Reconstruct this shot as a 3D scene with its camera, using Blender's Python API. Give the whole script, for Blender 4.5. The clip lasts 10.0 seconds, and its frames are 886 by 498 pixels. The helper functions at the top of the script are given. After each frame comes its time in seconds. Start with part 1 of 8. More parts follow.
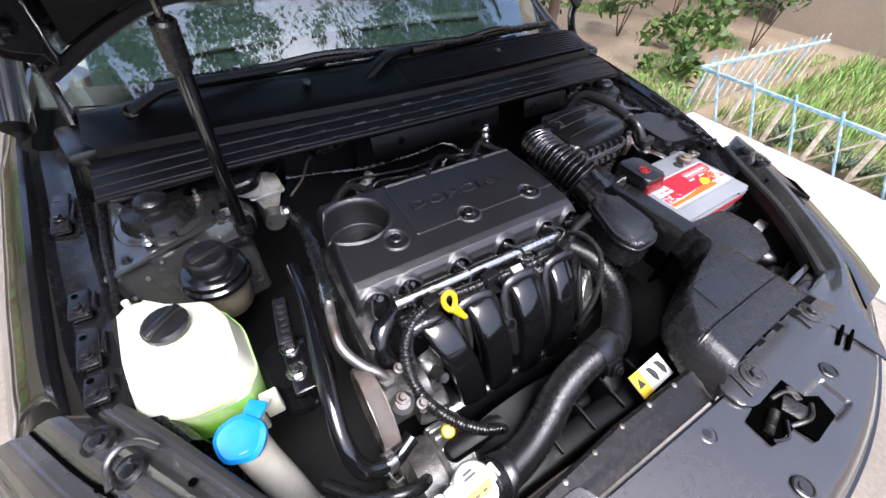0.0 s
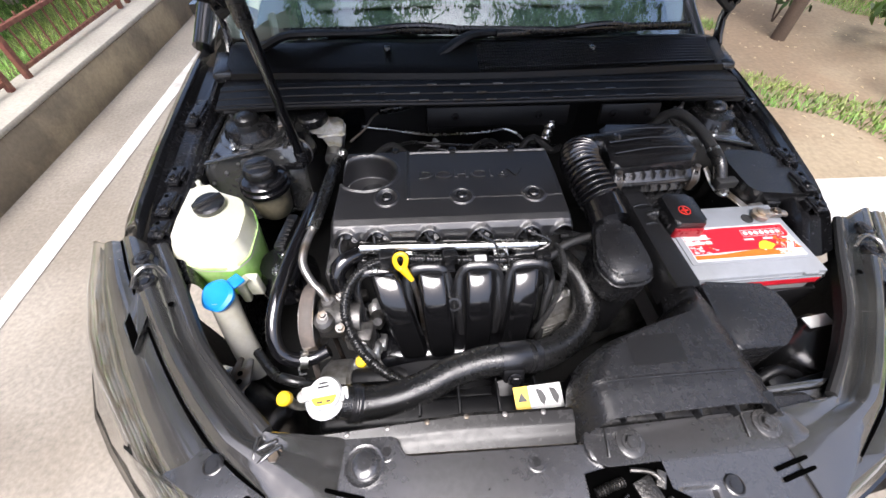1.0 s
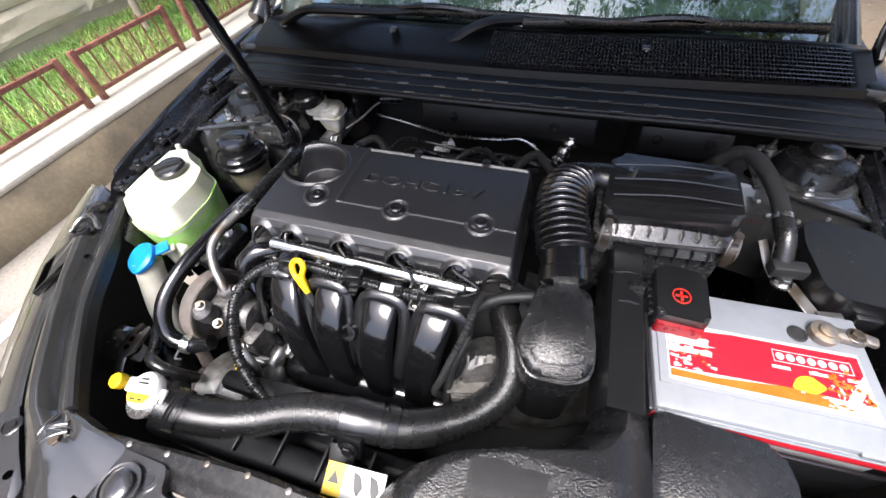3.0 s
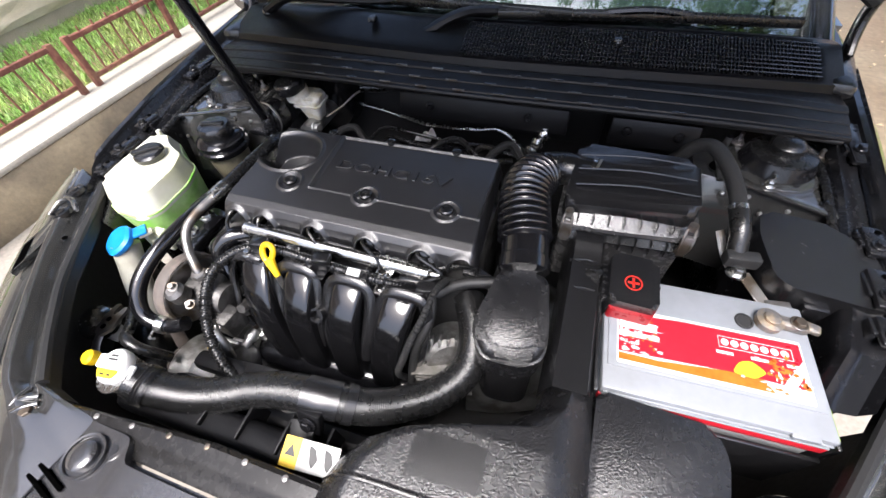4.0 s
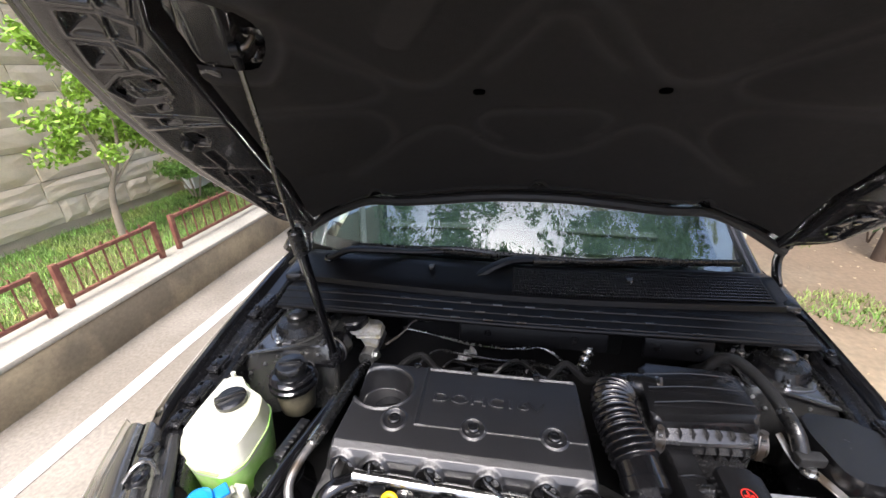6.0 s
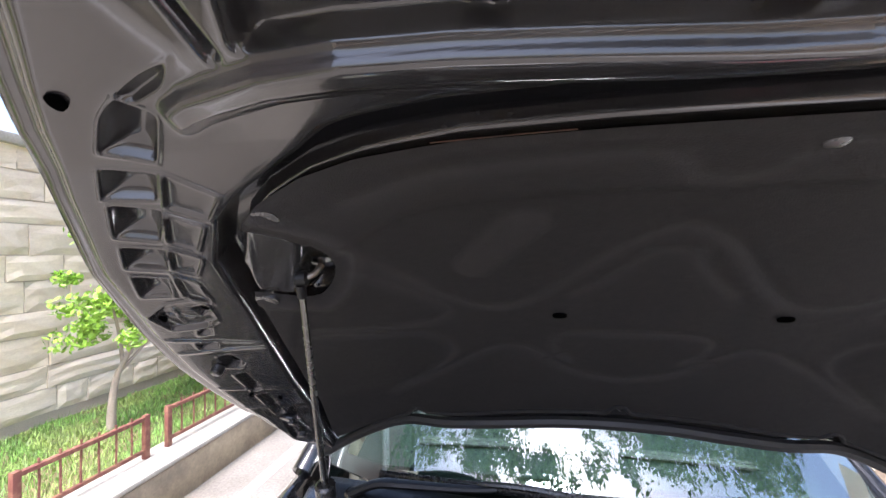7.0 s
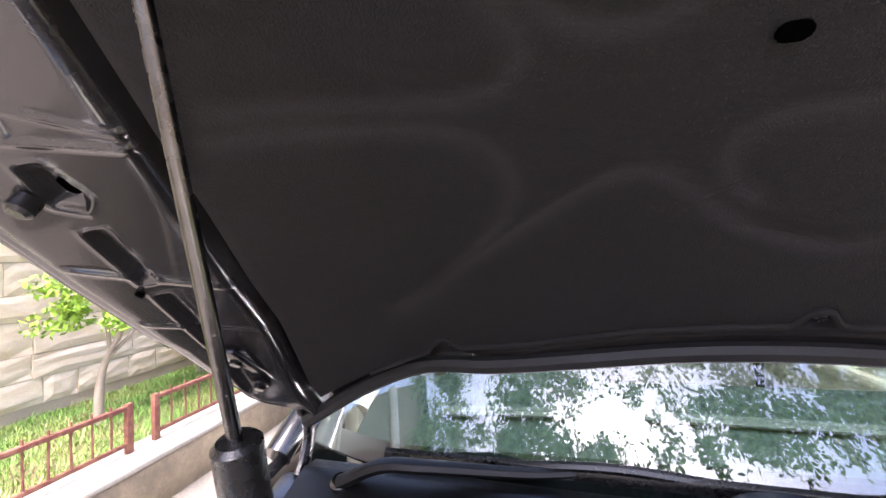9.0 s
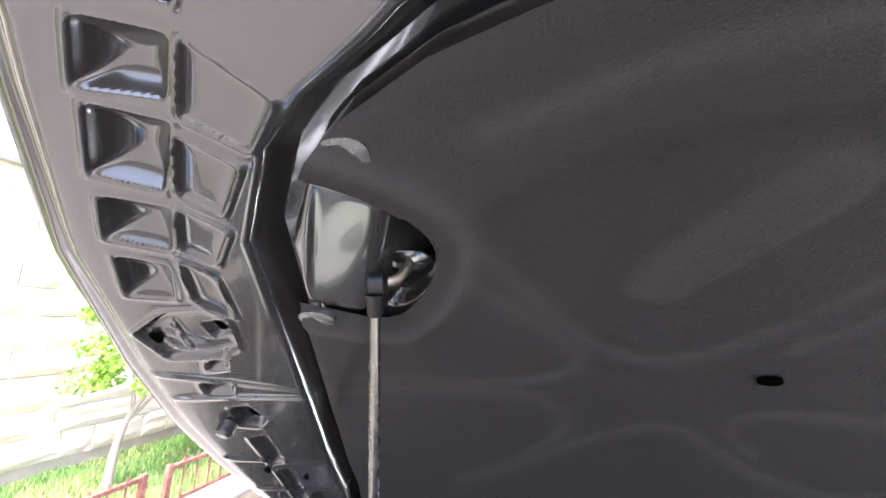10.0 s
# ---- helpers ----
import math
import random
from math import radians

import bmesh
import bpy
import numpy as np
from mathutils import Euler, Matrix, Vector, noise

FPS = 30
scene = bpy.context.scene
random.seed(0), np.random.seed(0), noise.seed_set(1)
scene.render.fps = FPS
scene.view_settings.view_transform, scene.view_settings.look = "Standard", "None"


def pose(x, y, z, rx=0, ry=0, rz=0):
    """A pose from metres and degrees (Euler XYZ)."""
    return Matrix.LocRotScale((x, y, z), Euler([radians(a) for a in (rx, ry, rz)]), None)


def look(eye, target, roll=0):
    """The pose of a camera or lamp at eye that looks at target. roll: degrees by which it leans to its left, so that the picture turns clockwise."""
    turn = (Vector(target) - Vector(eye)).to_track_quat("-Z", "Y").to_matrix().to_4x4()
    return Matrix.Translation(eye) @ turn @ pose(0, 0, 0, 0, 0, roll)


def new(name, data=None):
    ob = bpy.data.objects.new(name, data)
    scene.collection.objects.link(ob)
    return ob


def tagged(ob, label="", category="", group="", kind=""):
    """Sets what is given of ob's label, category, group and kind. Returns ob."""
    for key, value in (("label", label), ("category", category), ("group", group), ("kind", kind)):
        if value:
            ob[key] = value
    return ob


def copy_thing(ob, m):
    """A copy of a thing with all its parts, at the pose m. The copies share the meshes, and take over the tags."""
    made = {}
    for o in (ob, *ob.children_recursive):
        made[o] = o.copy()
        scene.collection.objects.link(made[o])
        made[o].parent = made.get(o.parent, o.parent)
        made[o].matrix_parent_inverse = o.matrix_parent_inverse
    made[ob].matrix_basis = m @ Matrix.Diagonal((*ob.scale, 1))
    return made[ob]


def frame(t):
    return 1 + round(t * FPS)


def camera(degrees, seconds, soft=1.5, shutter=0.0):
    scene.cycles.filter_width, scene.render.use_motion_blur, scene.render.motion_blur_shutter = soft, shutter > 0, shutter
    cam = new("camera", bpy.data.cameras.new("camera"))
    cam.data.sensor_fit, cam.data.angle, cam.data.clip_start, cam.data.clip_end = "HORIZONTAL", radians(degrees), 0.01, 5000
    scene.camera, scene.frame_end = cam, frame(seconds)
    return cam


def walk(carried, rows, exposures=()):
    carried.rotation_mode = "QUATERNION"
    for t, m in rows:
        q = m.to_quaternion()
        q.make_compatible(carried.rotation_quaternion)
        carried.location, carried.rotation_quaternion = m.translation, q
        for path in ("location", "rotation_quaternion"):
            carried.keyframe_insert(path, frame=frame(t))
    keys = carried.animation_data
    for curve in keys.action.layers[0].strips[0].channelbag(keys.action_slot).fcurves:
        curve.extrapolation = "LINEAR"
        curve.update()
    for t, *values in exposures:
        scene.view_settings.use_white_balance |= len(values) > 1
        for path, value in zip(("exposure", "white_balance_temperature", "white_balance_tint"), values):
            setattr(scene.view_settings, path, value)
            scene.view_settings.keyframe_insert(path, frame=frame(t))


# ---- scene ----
cam = camera(97.3, 10.0, 1.5, 0.0)
PATH = [
    (0, (-0.433, 0.093, 1.34), (0.356, 1.263, -0.076), 3.5),
    (0.5, (-0.293, 0.037, 1.365), (0.077, 1.304, -0.138), 2.2),
    (1, (-0.173, -0.043, 1.397), (-0.078, 1.25, -0.126), 0.8),
    (1.5, (-0.056, 0.064, 1.354), (0.027, 1.273, -0.237), 6.5),
    (2, (-0.019, 0.139, 1.359), (-0.049, 1.36, -0.225), 1.9),
    (2.2, (-0.01, 0.132, 1.349), (-0.156, 1.352, -0.229), -1.8),
    (3.3, (0.198, 0.115, 1.326), (-0.311, 1.311, -0.194), -5.5),
    (3.5, (0.219, 0.115, 1.329), (-0.257, 1.318, -0.197), -5.8),
    (4, (0.195, 0.116, 1.328), (-0.282, 1.286, -0.222), -5.3),
    (4.5, (0.151, 0.083, 1.321), (-0.154, 1.174, -0.327), -4.1),
    (5, (-0.001, 0.051, 1.317), (-0.23, 1.197, -0.306), -6.3),
    (5.5, (-0.052, 0.011, 1.392), (-0.13, 1.495, 0.054), -3.0),
    (5.7, (-0.058, 0.012, 1.433), (-0.219, 1.674, 0.332), -2.0),
    (6.8, (-0.138, 0.093, 1.511), (-0.552, 2.037, 1.287), 0.7),
    (7, (-0.176, 0.123, 1.525), (-0.536, 2.09, 1.561), -0.5),
    (7.5, (-0.211, 0.209, 1.518), (-0.47, 2.185, 1.686), 2.4),
    (8, (-0.235, 0.283, 1.477), (-0.511, 2.244, 1.756), 1.3),
    (8.5, (-0.263, 0.376, 1.394), (-0.591, 2.334, 1.636), 0.2),
    (9, (-0.274, 0.438, 1.31), (-0.687, 2.395, 1.35), -1.7),
    (9.5, (-0.282, 0.387, 1.358), (-0.645, 2.345, 1.548), 1.3),
    (10, (-0.311, 0.285, 1.474), (-0.799, 2.19, 1.84), 3.1),
]
EXPOSURE = [(0.0, 1.13, 5950, 17), (1.0, 1.08, 6200, 14), (2.0, 1.38, 6200, 14), (3.5, 1.38, 6200, 13), (4.5, 1.38, 6200, 13), (5.7, 1.23, 6300, 13), (6.8, 1.75, 6000, 17), (7.0, 1.95, 5850, 17), (7.5, 3.1, 6000, 17), (8.0, 4.17, 6000, 17), (8.5, 3.85, 5900, 17), (9.0, 2.3, 6200, 25), (9.5, 2.2, 6200, 25), (10.0, 3.2, 5750, 17)]
walk(cam, [(t, look(eye, target, roll)) for t, eye, target, roll in PATH], EXPOSURE)

# ---------- world, sun ----------
world = bpy.data.worlds.new("sky")
scene.world = world
world.use_nodes = True
wn, wl = world.node_tree.nodes, world.node_tree.links
sky = wn.new("ShaderNodeTexSky")
sky.sky_type = "NISHITA"
sky.sun_disc = False
sky.sun_elevation = radians(66)
sky.sun_rotation = radians(185)
sky.air_density = 1.0
sky.dust_density = 5.0
sky.ozone_density = 1.0
wn["Background"].inputs["Strength"].default_value = 0.15
wl.new(sky.outputs[0], wn["Background"].inputs["Color"])
sun = new("sun", bpy.data.lights.new("sun", "SUN"))
sun.data.energy = 3.0
sun.data.angle = radians(34)
sun.data.color = (1.0, 0.97, 0.93)
SUN_DIR = Vector((math.sin(radians(185)) * math.cos(radians(66)), math.cos(radians(185)) * math.cos(radians(66)), math.sin(radians(66))))
sun.matrix_world = look(SUN_DIR * 20, (0, 0, 0))


# ---------- materials ----------
def mat(name, color, rough=0.5, metal=0.0, var=0.25, scale=6.0, fine=120.0, bump=0.0, bscale=300.0, coat=0.0, rvar=0.12,
        color2=None, mixscale=3.0, mixlo=0.45, mixhi=0.6, spec=0.5, trans=0.0, sss=0.0, island=0.0, random_object=0.0, ior=1.5):
    m = bpy.data.materials.new(name)
    m.use_nodes = True
    n, l = m.node_tree.nodes, m.node_tree.links
    b = n["Principled BSDF"]
    tc = n.new("ShaderNodeTexCoord")
    big, small = n.new("ShaderNodeTexNoise"), n.new("ShaderNodeTexNoise")
    for node, sc, det in ((big, scale, 4.0), (small, fine, 3.0)):
        node.inputs["Scale"].default_value = sc
        node.inputs["Detail"].default_value = det
        l.new(tc.outputs["Object"], node.inputs["Vector"])
    add = n.new("ShaderNodeMath")
    add.operation = "MULTIPLY_ADD"
    l.new(small.outputs["Fac"], add.inputs[0])
    add.inputs[1].default_value = 0.5
    half = n.new("ShaderNodeMath")
    half.operation = "MULTIPLY"
    half.inputs[1].default_value = 0.5
    l.new(big.outputs["Fac"], half.inputs[0])
    l.new(half.outputs[0], add.inputs[2])
    ramp = n.new("ShaderNodeMapRange")
    l.new(add.outputs[0], ramp.inputs["Value"])
    ramp.inputs["From Min"].default_value, ramp.inputs["From Max"].default_value = 0.3, 0.7
    ramp.inputs["To Min"].default_value, ramp.inputs["To Max"].default_value = 1 - var, 1 + var
    base = n.new("ShaderNodeRGB")
    base.outputs[0].default_value = (*color, 1)
    out = base.outputs[0]
    if color2:
        mixn = n.new("ShaderNodeTexNoise")
        mixn.inputs["Scale"].default_value, mixn.inputs["Detail"].default_value = mixscale, 6.0
        l.new(tc.outputs["Object"], mixn.inputs["Vector"])
        mr = n.new("ShaderNodeMapRange")
        mr.inputs["From Min"].default_value, mr.inputs["From Max"].default_value = mixlo, mixhi
        l.new(mixn.outputs["Fac"], mr.inputs["Value"])
        mx = n.new("ShaderNodeMix")
        mx.data_type = "RGBA"
        mx.inputs[7].default_value = (*color2, 1)
        l.new(mr.outputs[0], mx.inputs[0])
        l.new(out, mx.inputs[6])
        out = mx.outputs[2]
    scl = n.new("ShaderNodeVectorMath")
    scl.operation = "SCALE"
    l.new(out, scl.inputs[0])
    fac = ramp.outputs[0]
    if island or random_object:
        src = n.new("ShaderNodeNewGeometry").outputs["Random Per Island"] if island else n.new("ShaderNodeObjectInfo").outputs["Random"]
        r2 = n.new("ShaderNodeMapRange")
        amount = island or random_object
        r2.inputs["To Min"].default_value, r2.inputs["To Max"].default_value = 1 - amount, 1 + amount
        l.new(src, r2.inputs["Value"])
        mul = n.new("ShaderNodeMath")
        mul.operation = "MULTIPLY"
        l.new(fac, mul.inputs[0])
        l.new(r2.outputs[0], mul.inputs[1])
        fac = mul.outputs[0]
    l.new(fac, scl.inputs["Scale"])
    l.new(scl.outputs[0], b.inputs["Base Color"])
    rr = n.new("ShaderNodeMapRange")
    l.new(add.outputs[0], rr.inputs["Value"])
    rr.inputs["From Min"].default_value, rr.inputs["From Max"].default_value = 0.3, 0.7
    rr.inputs["To Min"].default_value, rr.inputs["To Max"].default_value = max(0.02, rough - rvar), min(1.0, rough + rvar)
    l.new(rr.outputs[0], b.inputs["Roughness"])
    b.inputs["Metallic"].default_value = metal
    b.inputs["Coat Weight"].default_value = coat
    b.inputs["Coat Roughness"].default_value = 0.05
    b.inputs["Specular IOR Level"].default_value = spec
    b.inputs["Transmission Weight"].default_value = trans
    b.inputs["IOR"].default_value = ior
    if sss:
        b.inputs["Subsurface Weight"].default_value = sss
        b.inputs["Subsurface Radius"].default_value = (0.02, 0.02, 0.015)
        b.inputs["Subsurface Scale"].default_value = 0.6
    if bump:
        bn = n.new("ShaderNodeTexNoise")
        bn.inputs["Scale"].default_value, bn.inputs["Detail"].default_value = bscale, 3.0
        l.new(tc.outputs["Object"], bn.inputs["Vector"])
        bp = n.new("ShaderNodeBump")
        bp.inputs["Strength"].default_value, bp.inputs["Distance"].default_value = min(1.0, bump), 0.002
        l.new(bn.outputs["Fac"], bp.inputs["Height"])
        l.new(bp.outputs[0], b.inputs["Normal"])
    return m


PLASTIC = mat("black_plastic", (0.0095, 0.0095, 0.0102), 0.25, rvar=0.03, bump=0.12, bscale=900, spec=0.9)
COWLBLACK = mat("weathered_cowl_plastic", (0.004, 0.004, 0.0045), 0.4, bump=0.2, bscale=900, spec=0.3)
BARBLACK = mat("dusty_bar_paint", (0.012, 0.0115, 0.011), 0.27, spec=0.35, bump=0.05, bscale=300, var=0.15)
# greyer than the lid's plastic, to hold the sheen of reflected sky
SKIRT = mat("sheen_lifted_plastic", (0.03, 0.03, 0.03), 0.24, spec=1.0, bump=0.15, bscale=700)
RUNNERBLACK = mat("shiny_runner_plastic", (0.005, 0.005, 0.0055), 0.13, spec=0.9, rvar=0.04, bump=0.04, bscale=150)
PLASTIC_GRAIN = mat("grained_black_plastic", (0.012, 0.012, 0.013), 0.27, bump=0.36, bscale=430, spec=0.7, rvar=0.04)
COVER = mat("engine_cover_plastic", (0.014, 0.014, 0.0155), 0.32, rvar=0.04, bump=0.25, bscale=700, spec=1.0)
SATIN = mat("satin_black_plastic", (0.034, 0.034, 0.035), 0.27, rvar=0.04, spec=0.7, bump=0.08, bscale=700, color2=(0.038, 0.037, 0.036), mixscale=3, mixlo=0.35, mixhi=0.7)
GLOSS = mat("glossy_black_plastic", (0.006, 0.006, 0.007), 0.13, spec=1.0, rvar=0.04, bump=0.05, bscale=200)
PAINT = mat("black_car_paint", (0.008, 0.0083, 0.0095), 0.14, coat=1.0, var=0.15, rvar=0.05)
BAYPAINT = mat("black_bay_paint", (0.008, 0.008, 0.009), 0.22, spec=0.5, var=0.4, color2=(0.024, 0.023, 0.022), mixscale=9, mixlo=0.55, mixhi=0.75)
# copy of the black paint, base lifted to hold light reflected from the ground
HOODPAINT = mat("lifted_inner_hood_paint", (0.019, 0.0182, 0.0184), 0.19, coat=0.65, var=0.15, rvar=0.04, color2=(0.026, 0.024, 0.0235), mixscale=4)
SHOULDER = mat("satin_black_panel", (0.03, 0.03, 0.0295), 0.17, spec=1.0, coat=1.0, var=0.2, color2=(0.045, 0.045, 0.042), mixscale=7)
COVERPANEL = mat("grey_black_cover_plastic", (0.034, 0.034, 0.036), 0.2, spec=1.0, coat=0.35, rvar=0.05, bump=0.06, bscale=700, var=0.12, color2=(0.04, 0.0395, 0.039), mixscale=3, mixlo=0.35, mixhi=0.7)
# near-black colour that paints the shade inside holes, slots and gaps
HOLE_SHADE = mat("painted_hole_shade", (0.001, 0.001, 0.001), 0.9, spec=0.0)
RUBBER = mat("black_rubber", (0.009, 0.009, 0.009), 0.27, rvar=0.04, spec=0.7, bump=0.15, bscale=500)
SEAL = mat("seal_rubber", (0.012, 0.012, 0.012), 0.6, bump=0.2, bscale=400)
CLOTHHOSE = mat("braided_sleeve", (0.009, 0.009, 0.009), 0.6, bump=0.9, bscale=900)
DARKALU = mat("grimy_cast_aluminium", (0.16, 0.155, 0.15), 0.42, 0.8, color2=(0.05, 0.048, 0.045), mixscale=25, bump=0.5, bscale=300)
ALU = mat("cast_aluminium", (0.45, 0.45, 0.44), 0.38, 0.9, color2=(0.2, 0.19, 0.17), mixscale=18, bump=0.4, bscale=350)
STEEL = mat("bright_steel", (0.62, 0.62, 0.6), 0.25, 1.0, var=0.2)
RODSTEEL = mat("strut_rod_steel", (0.13, 0.127, 0.12), 0.22, 1.0)
DULLSTEEL = mat("dull_steel", (0.3, 0.29, 0.28), 0.45, 0.9, color2=(0.16, 0.13, 0.1), mixscale=30)
RUSTY = mat("dusty_pulley_rubber", (0.1, 0.085, 0.075), 0.7, color2=(0.16, 0.13, 0.11), mixscale=20)
TANKWHITE = mat("translucent_white_tank", (0.6, 0.6, 0.5), 0.4, sss=0.5, var=0.06, color2=(0.5, 0.51, 0.37), mixscale=7)
TANKGREEN = mat("green_coolant_tank", (0.5, 0.72, 0.28), 0.4, sss=0.5, var=0.15, color2=(0.22, 0.58, 0.05), mixscale=9)
MILKY = mat("milky_plastic", (0.4, 0.4, 0.36), 0.45, sss=0.3, var=0.12, color2=(0.35, 0.34, 0.28), mixscale=9)
BRAKETANK = mat("aged_reservoir_plastic", (0.5, 0.49, 0.45), 0.4, sss=0.3, color2=(0.3, 0.26, 0.14), mixscale=22)
PSTANK = mat("amber_reservoir_plastic", (0.17, 0.15, 0.1), 0.4, color2=(0.09, 0.085, 0.06), mixscale=14)
BLUECAP = mat("blue_plastic", (0.01, 0.22, 0.62), 0.35, var=0.1)
YELLOW = mat("yellow_plastic", (0.85, 0.55, 0.01), 0.35, var=0.1)
WHITEPAINT = mat("white_plastic", (0.78, 0.78, 0.77), 0.4, var=0.05)
BATGREY = mat("pale_battery_plastic", (0.225, 0.238, 0.258), 0.38, var=0.06, color2=(0.2, 0.21, 0.222), mixscale=12)
BATSIDE = mat("grey_battery_case", (0.2, 0.2, 0.2), 0.45, var=0.1)
RED = mat("red_label", (0.55, 0.012, 0.025), 0.35, var=0.12)
REDCAP = mat("dark_red_plastic", (0.25, 0.01, 0.015), 0.3, var=0.2)
REDINK = mat("red_mark", (0.6, 0.02, 0.01), 0.5, var=0.1)
SEATGREY = mat("grey_upholstery", (0.12, 0.12, 0.11), 0.85, var=0.15, bump=0.4)
LABELWHITE = mat("white_label", (0.55, 0.55, 0.54), 0.45, var=0.06)
LABELYELLOW = mat("yellow_label", (0.7, 0.45, 0.02), 0.45, var=0.08)
ORANGE = mat("orange_print", (0.55, 0.13, 0.012), 0.4, var=0.25, scale=40)
INK = mat("black_ink", (0.02, 0.02, 0.02), 0.5)
LIME = mat("lime_plastic", (0.16, 0.27, 0.01), 0.4)
LEADGREY = mat("lead_terminal", (0.28, 0.26, 0.24), 0.5, 0.8, color2=(0.35, 0.28, 0.2), mixscale=60, bump=0.5)
LINER = mat("hood_liner_felt", (0.0155, 0.0147, 0.0149), 0.8, var=0.15, bump=0.6, bscale=600, spec=0.25)
RUST = mat("surface_rust", (0.04, 0.022, 0.015), 0.8, color2=(0.08, 0.035, 0.02), mixscale=40, var=0.4)
BEIGE = mat("beige_trim", (0.36, 0.34, 0.27), 0.6, var=0.06)
DASH = mat("dashboard_vinyl", (0.009, 0.016, 0.015), 0.8, bump=0.3, spec=0.08)
# lighter than the dashboard, painting in the sun on its vents
VENTGREY = mat("sunlit_vent_trim", (0.022, 0.03, 0.029), 0.6, spec=0.2)
# near-black underbody colour, also the painted shade of the duct mouth
DARKVOID = mat("dark_underbody_and_shade", (0.012, 0.012, 0.012), 0.7, bump=0.4, bscale=60)
CHROME = mat("chrome_reflector", (0.7, 0.71, 0.72), 0.12, 1.0, var=0.05, rvar=0.05)
CONCRETE = mat("worn_concrete", (0.24, 0.217, 0.183), 0.85, var=0.36, scale=1.7, fine=60, bump=0.5, bscale=70, color2=(0.195, 0.172, 0.14), mixscale=1.3)
PALECONC = mat("pale_concrete", (0.56, 0.55, 0.52), 0.85, var=0.15, scale=2, fine=70, bump=0.4, bscale=120)
KERBTOP = mat("kerb_top_concrete", (0.37, 0.35, 0.3), 0.85, var=0.25, scale=3, fine=60, bump=0.5, bscale=120)
KERBSIDE = mat("kerb_side_render", (0.36, 0.3, 0.2), 0.9, var=0.25, scale=2.5, fine=50, bump=0.5, bscale=90, color2=(0.19, 0.16, 0.115), mixscale=2)
ROADPAINT = mat("road_paint", (0.6, 0.59, 0.56), 0.75, var=0.2, color2=(0.36, 0.34, 0.31), mixscale=7, mixlo=0.42, mixhi=0.7)
SOIL = mat("dry_soil", (0.21, 0.155, 0.1), 0.95, var=0.3, scale=1.2, fine=30, bump=0.9, bscale=40, color2=(0.26, 0.21, 0.14), mixscale=0.9)
STONE = mat("sandstone_block", (0.8, 0.69, 0.54), 0.9, var=0.14, scale=2.2, fine=40, bump=0.7, bscale=45, color2=(0.7, 0.59, 0.44), mixscale=2.5, random_object=0.07)
MORTAR = mat("mortar", (0.5, 0.42, 0.32), 0.95, var=0.2, bump=0.6, bscale=80)
CREAM = mat("cream_render", (0.74, 0.64, 0.51), 0.9, var=0.1, scale=1.5, fine=30, bump=0.3, bscale=80, color2=(0.5, 0.36, 0.24), mixscale=0.7, mixlo=0.55, mixhi=0.7)
TANWALL = mat("tan_render", (0.4, 0.29, 0.19), 0.9, var=0.15, scale=1.5, bump=0.3, bscale=80)
BROWNWALL = mat("brown_render", (0.19, 0.145, 0.115), 0.9, var=0.15, scale=1.2, bump=0.3, bscale=60)
WHITEWALL = mat("whitewashed_wall", (0.74, 0.73, 0.7), 0.85, var=0.1, scale=2)
FENCERED = mat("rusty_red_fence_paint", (0.17, 0.06, 0.045), 0.6, var=0.25, color2=(0.24, 0.11, 0.07), mixscale=25)
FENCEBLUE = mat("faded_blue_paint", (0.22, 0.45, 0.62), 0.6, var=0.2, color2=(0.5, 0.6, 0.62), mixscale=25)
FENCEWHITE = mat("dirty_white_paint", (0.66, 0.62, 0.5), 0.6, var=0.15, color2=(0.5, 0.42, 0.3), mixscale=25)
GRASS = mat("grass_blades", (0.17, 0.32, 0.06), 0.55, island=0.5, color2=(0.25, 0.33, 0.08), mixscale=2, trans=0.0)
TURF = mat("turf", (0.1, 0.14, 0.035), 0.95, var=0.4, scale=8, color2=(0.16, 0.13, 0.06), mixscale=3, bump=0.8, bscale=60)
LEAF = mat("tree_leaf", (0.06, 0.12, 0.02), 0.5, island=0.5)
YOUNGLEAF = mat("young_leaf", (0.27, 0.45, 0.05), 0.5, island=0.5)
ALOE = mat("dark_spiky_leaf", (0.035, 0.06, 0.025), 0.45, island=0.4)
BARK = mat("bark", (0.1, 0.07, 0.05), 0.95, var=0.35, bump=1.0, bscale=50)
PALEBARK = mat("pale_bark", (0.36, 0.3, 0.23), 0.9, var=0.25, bump=0.8, bscale=60)
LIMEWASH = mat("limewashed_bark", (0.6, 0.58, 0.54), 0.9, var=0.15, bump=0.8, bscale=60)
DRYLEAF = mat("fallen_leaf", (0.42, 0.33, 0.2), 0.8, island=0.5)


# felt colour lifted along pressed lines, with light on their edges painted in
n, l = LINER.node_tree.nodes, LINER.node_tree.links
felt = n["Principled BSDF"]
thin, lift_, paler = n.new("ShaderNodeAttribute"), n.new("ShaderNodeMapRange"), n.new("ShaderNodeVectorMath")
thin.attribute_name = "liner_lightness"
lift_.inputs["To Min"].default_value, lift_.inputs["To Max"].default_value = 0.86, 1.75
paler.operation = "SCALE"
l.new(thin.outputs["Fac"], lift_.inputs["Value"])
l.new(felt.inputs["Base Color"].links[0].from_socket, paler.inputs[0])
l.new(lift_.outputs[0], paler.inputs["Scale"])
l.new(paler.outputs[0], felt.inputs["Base Color"])


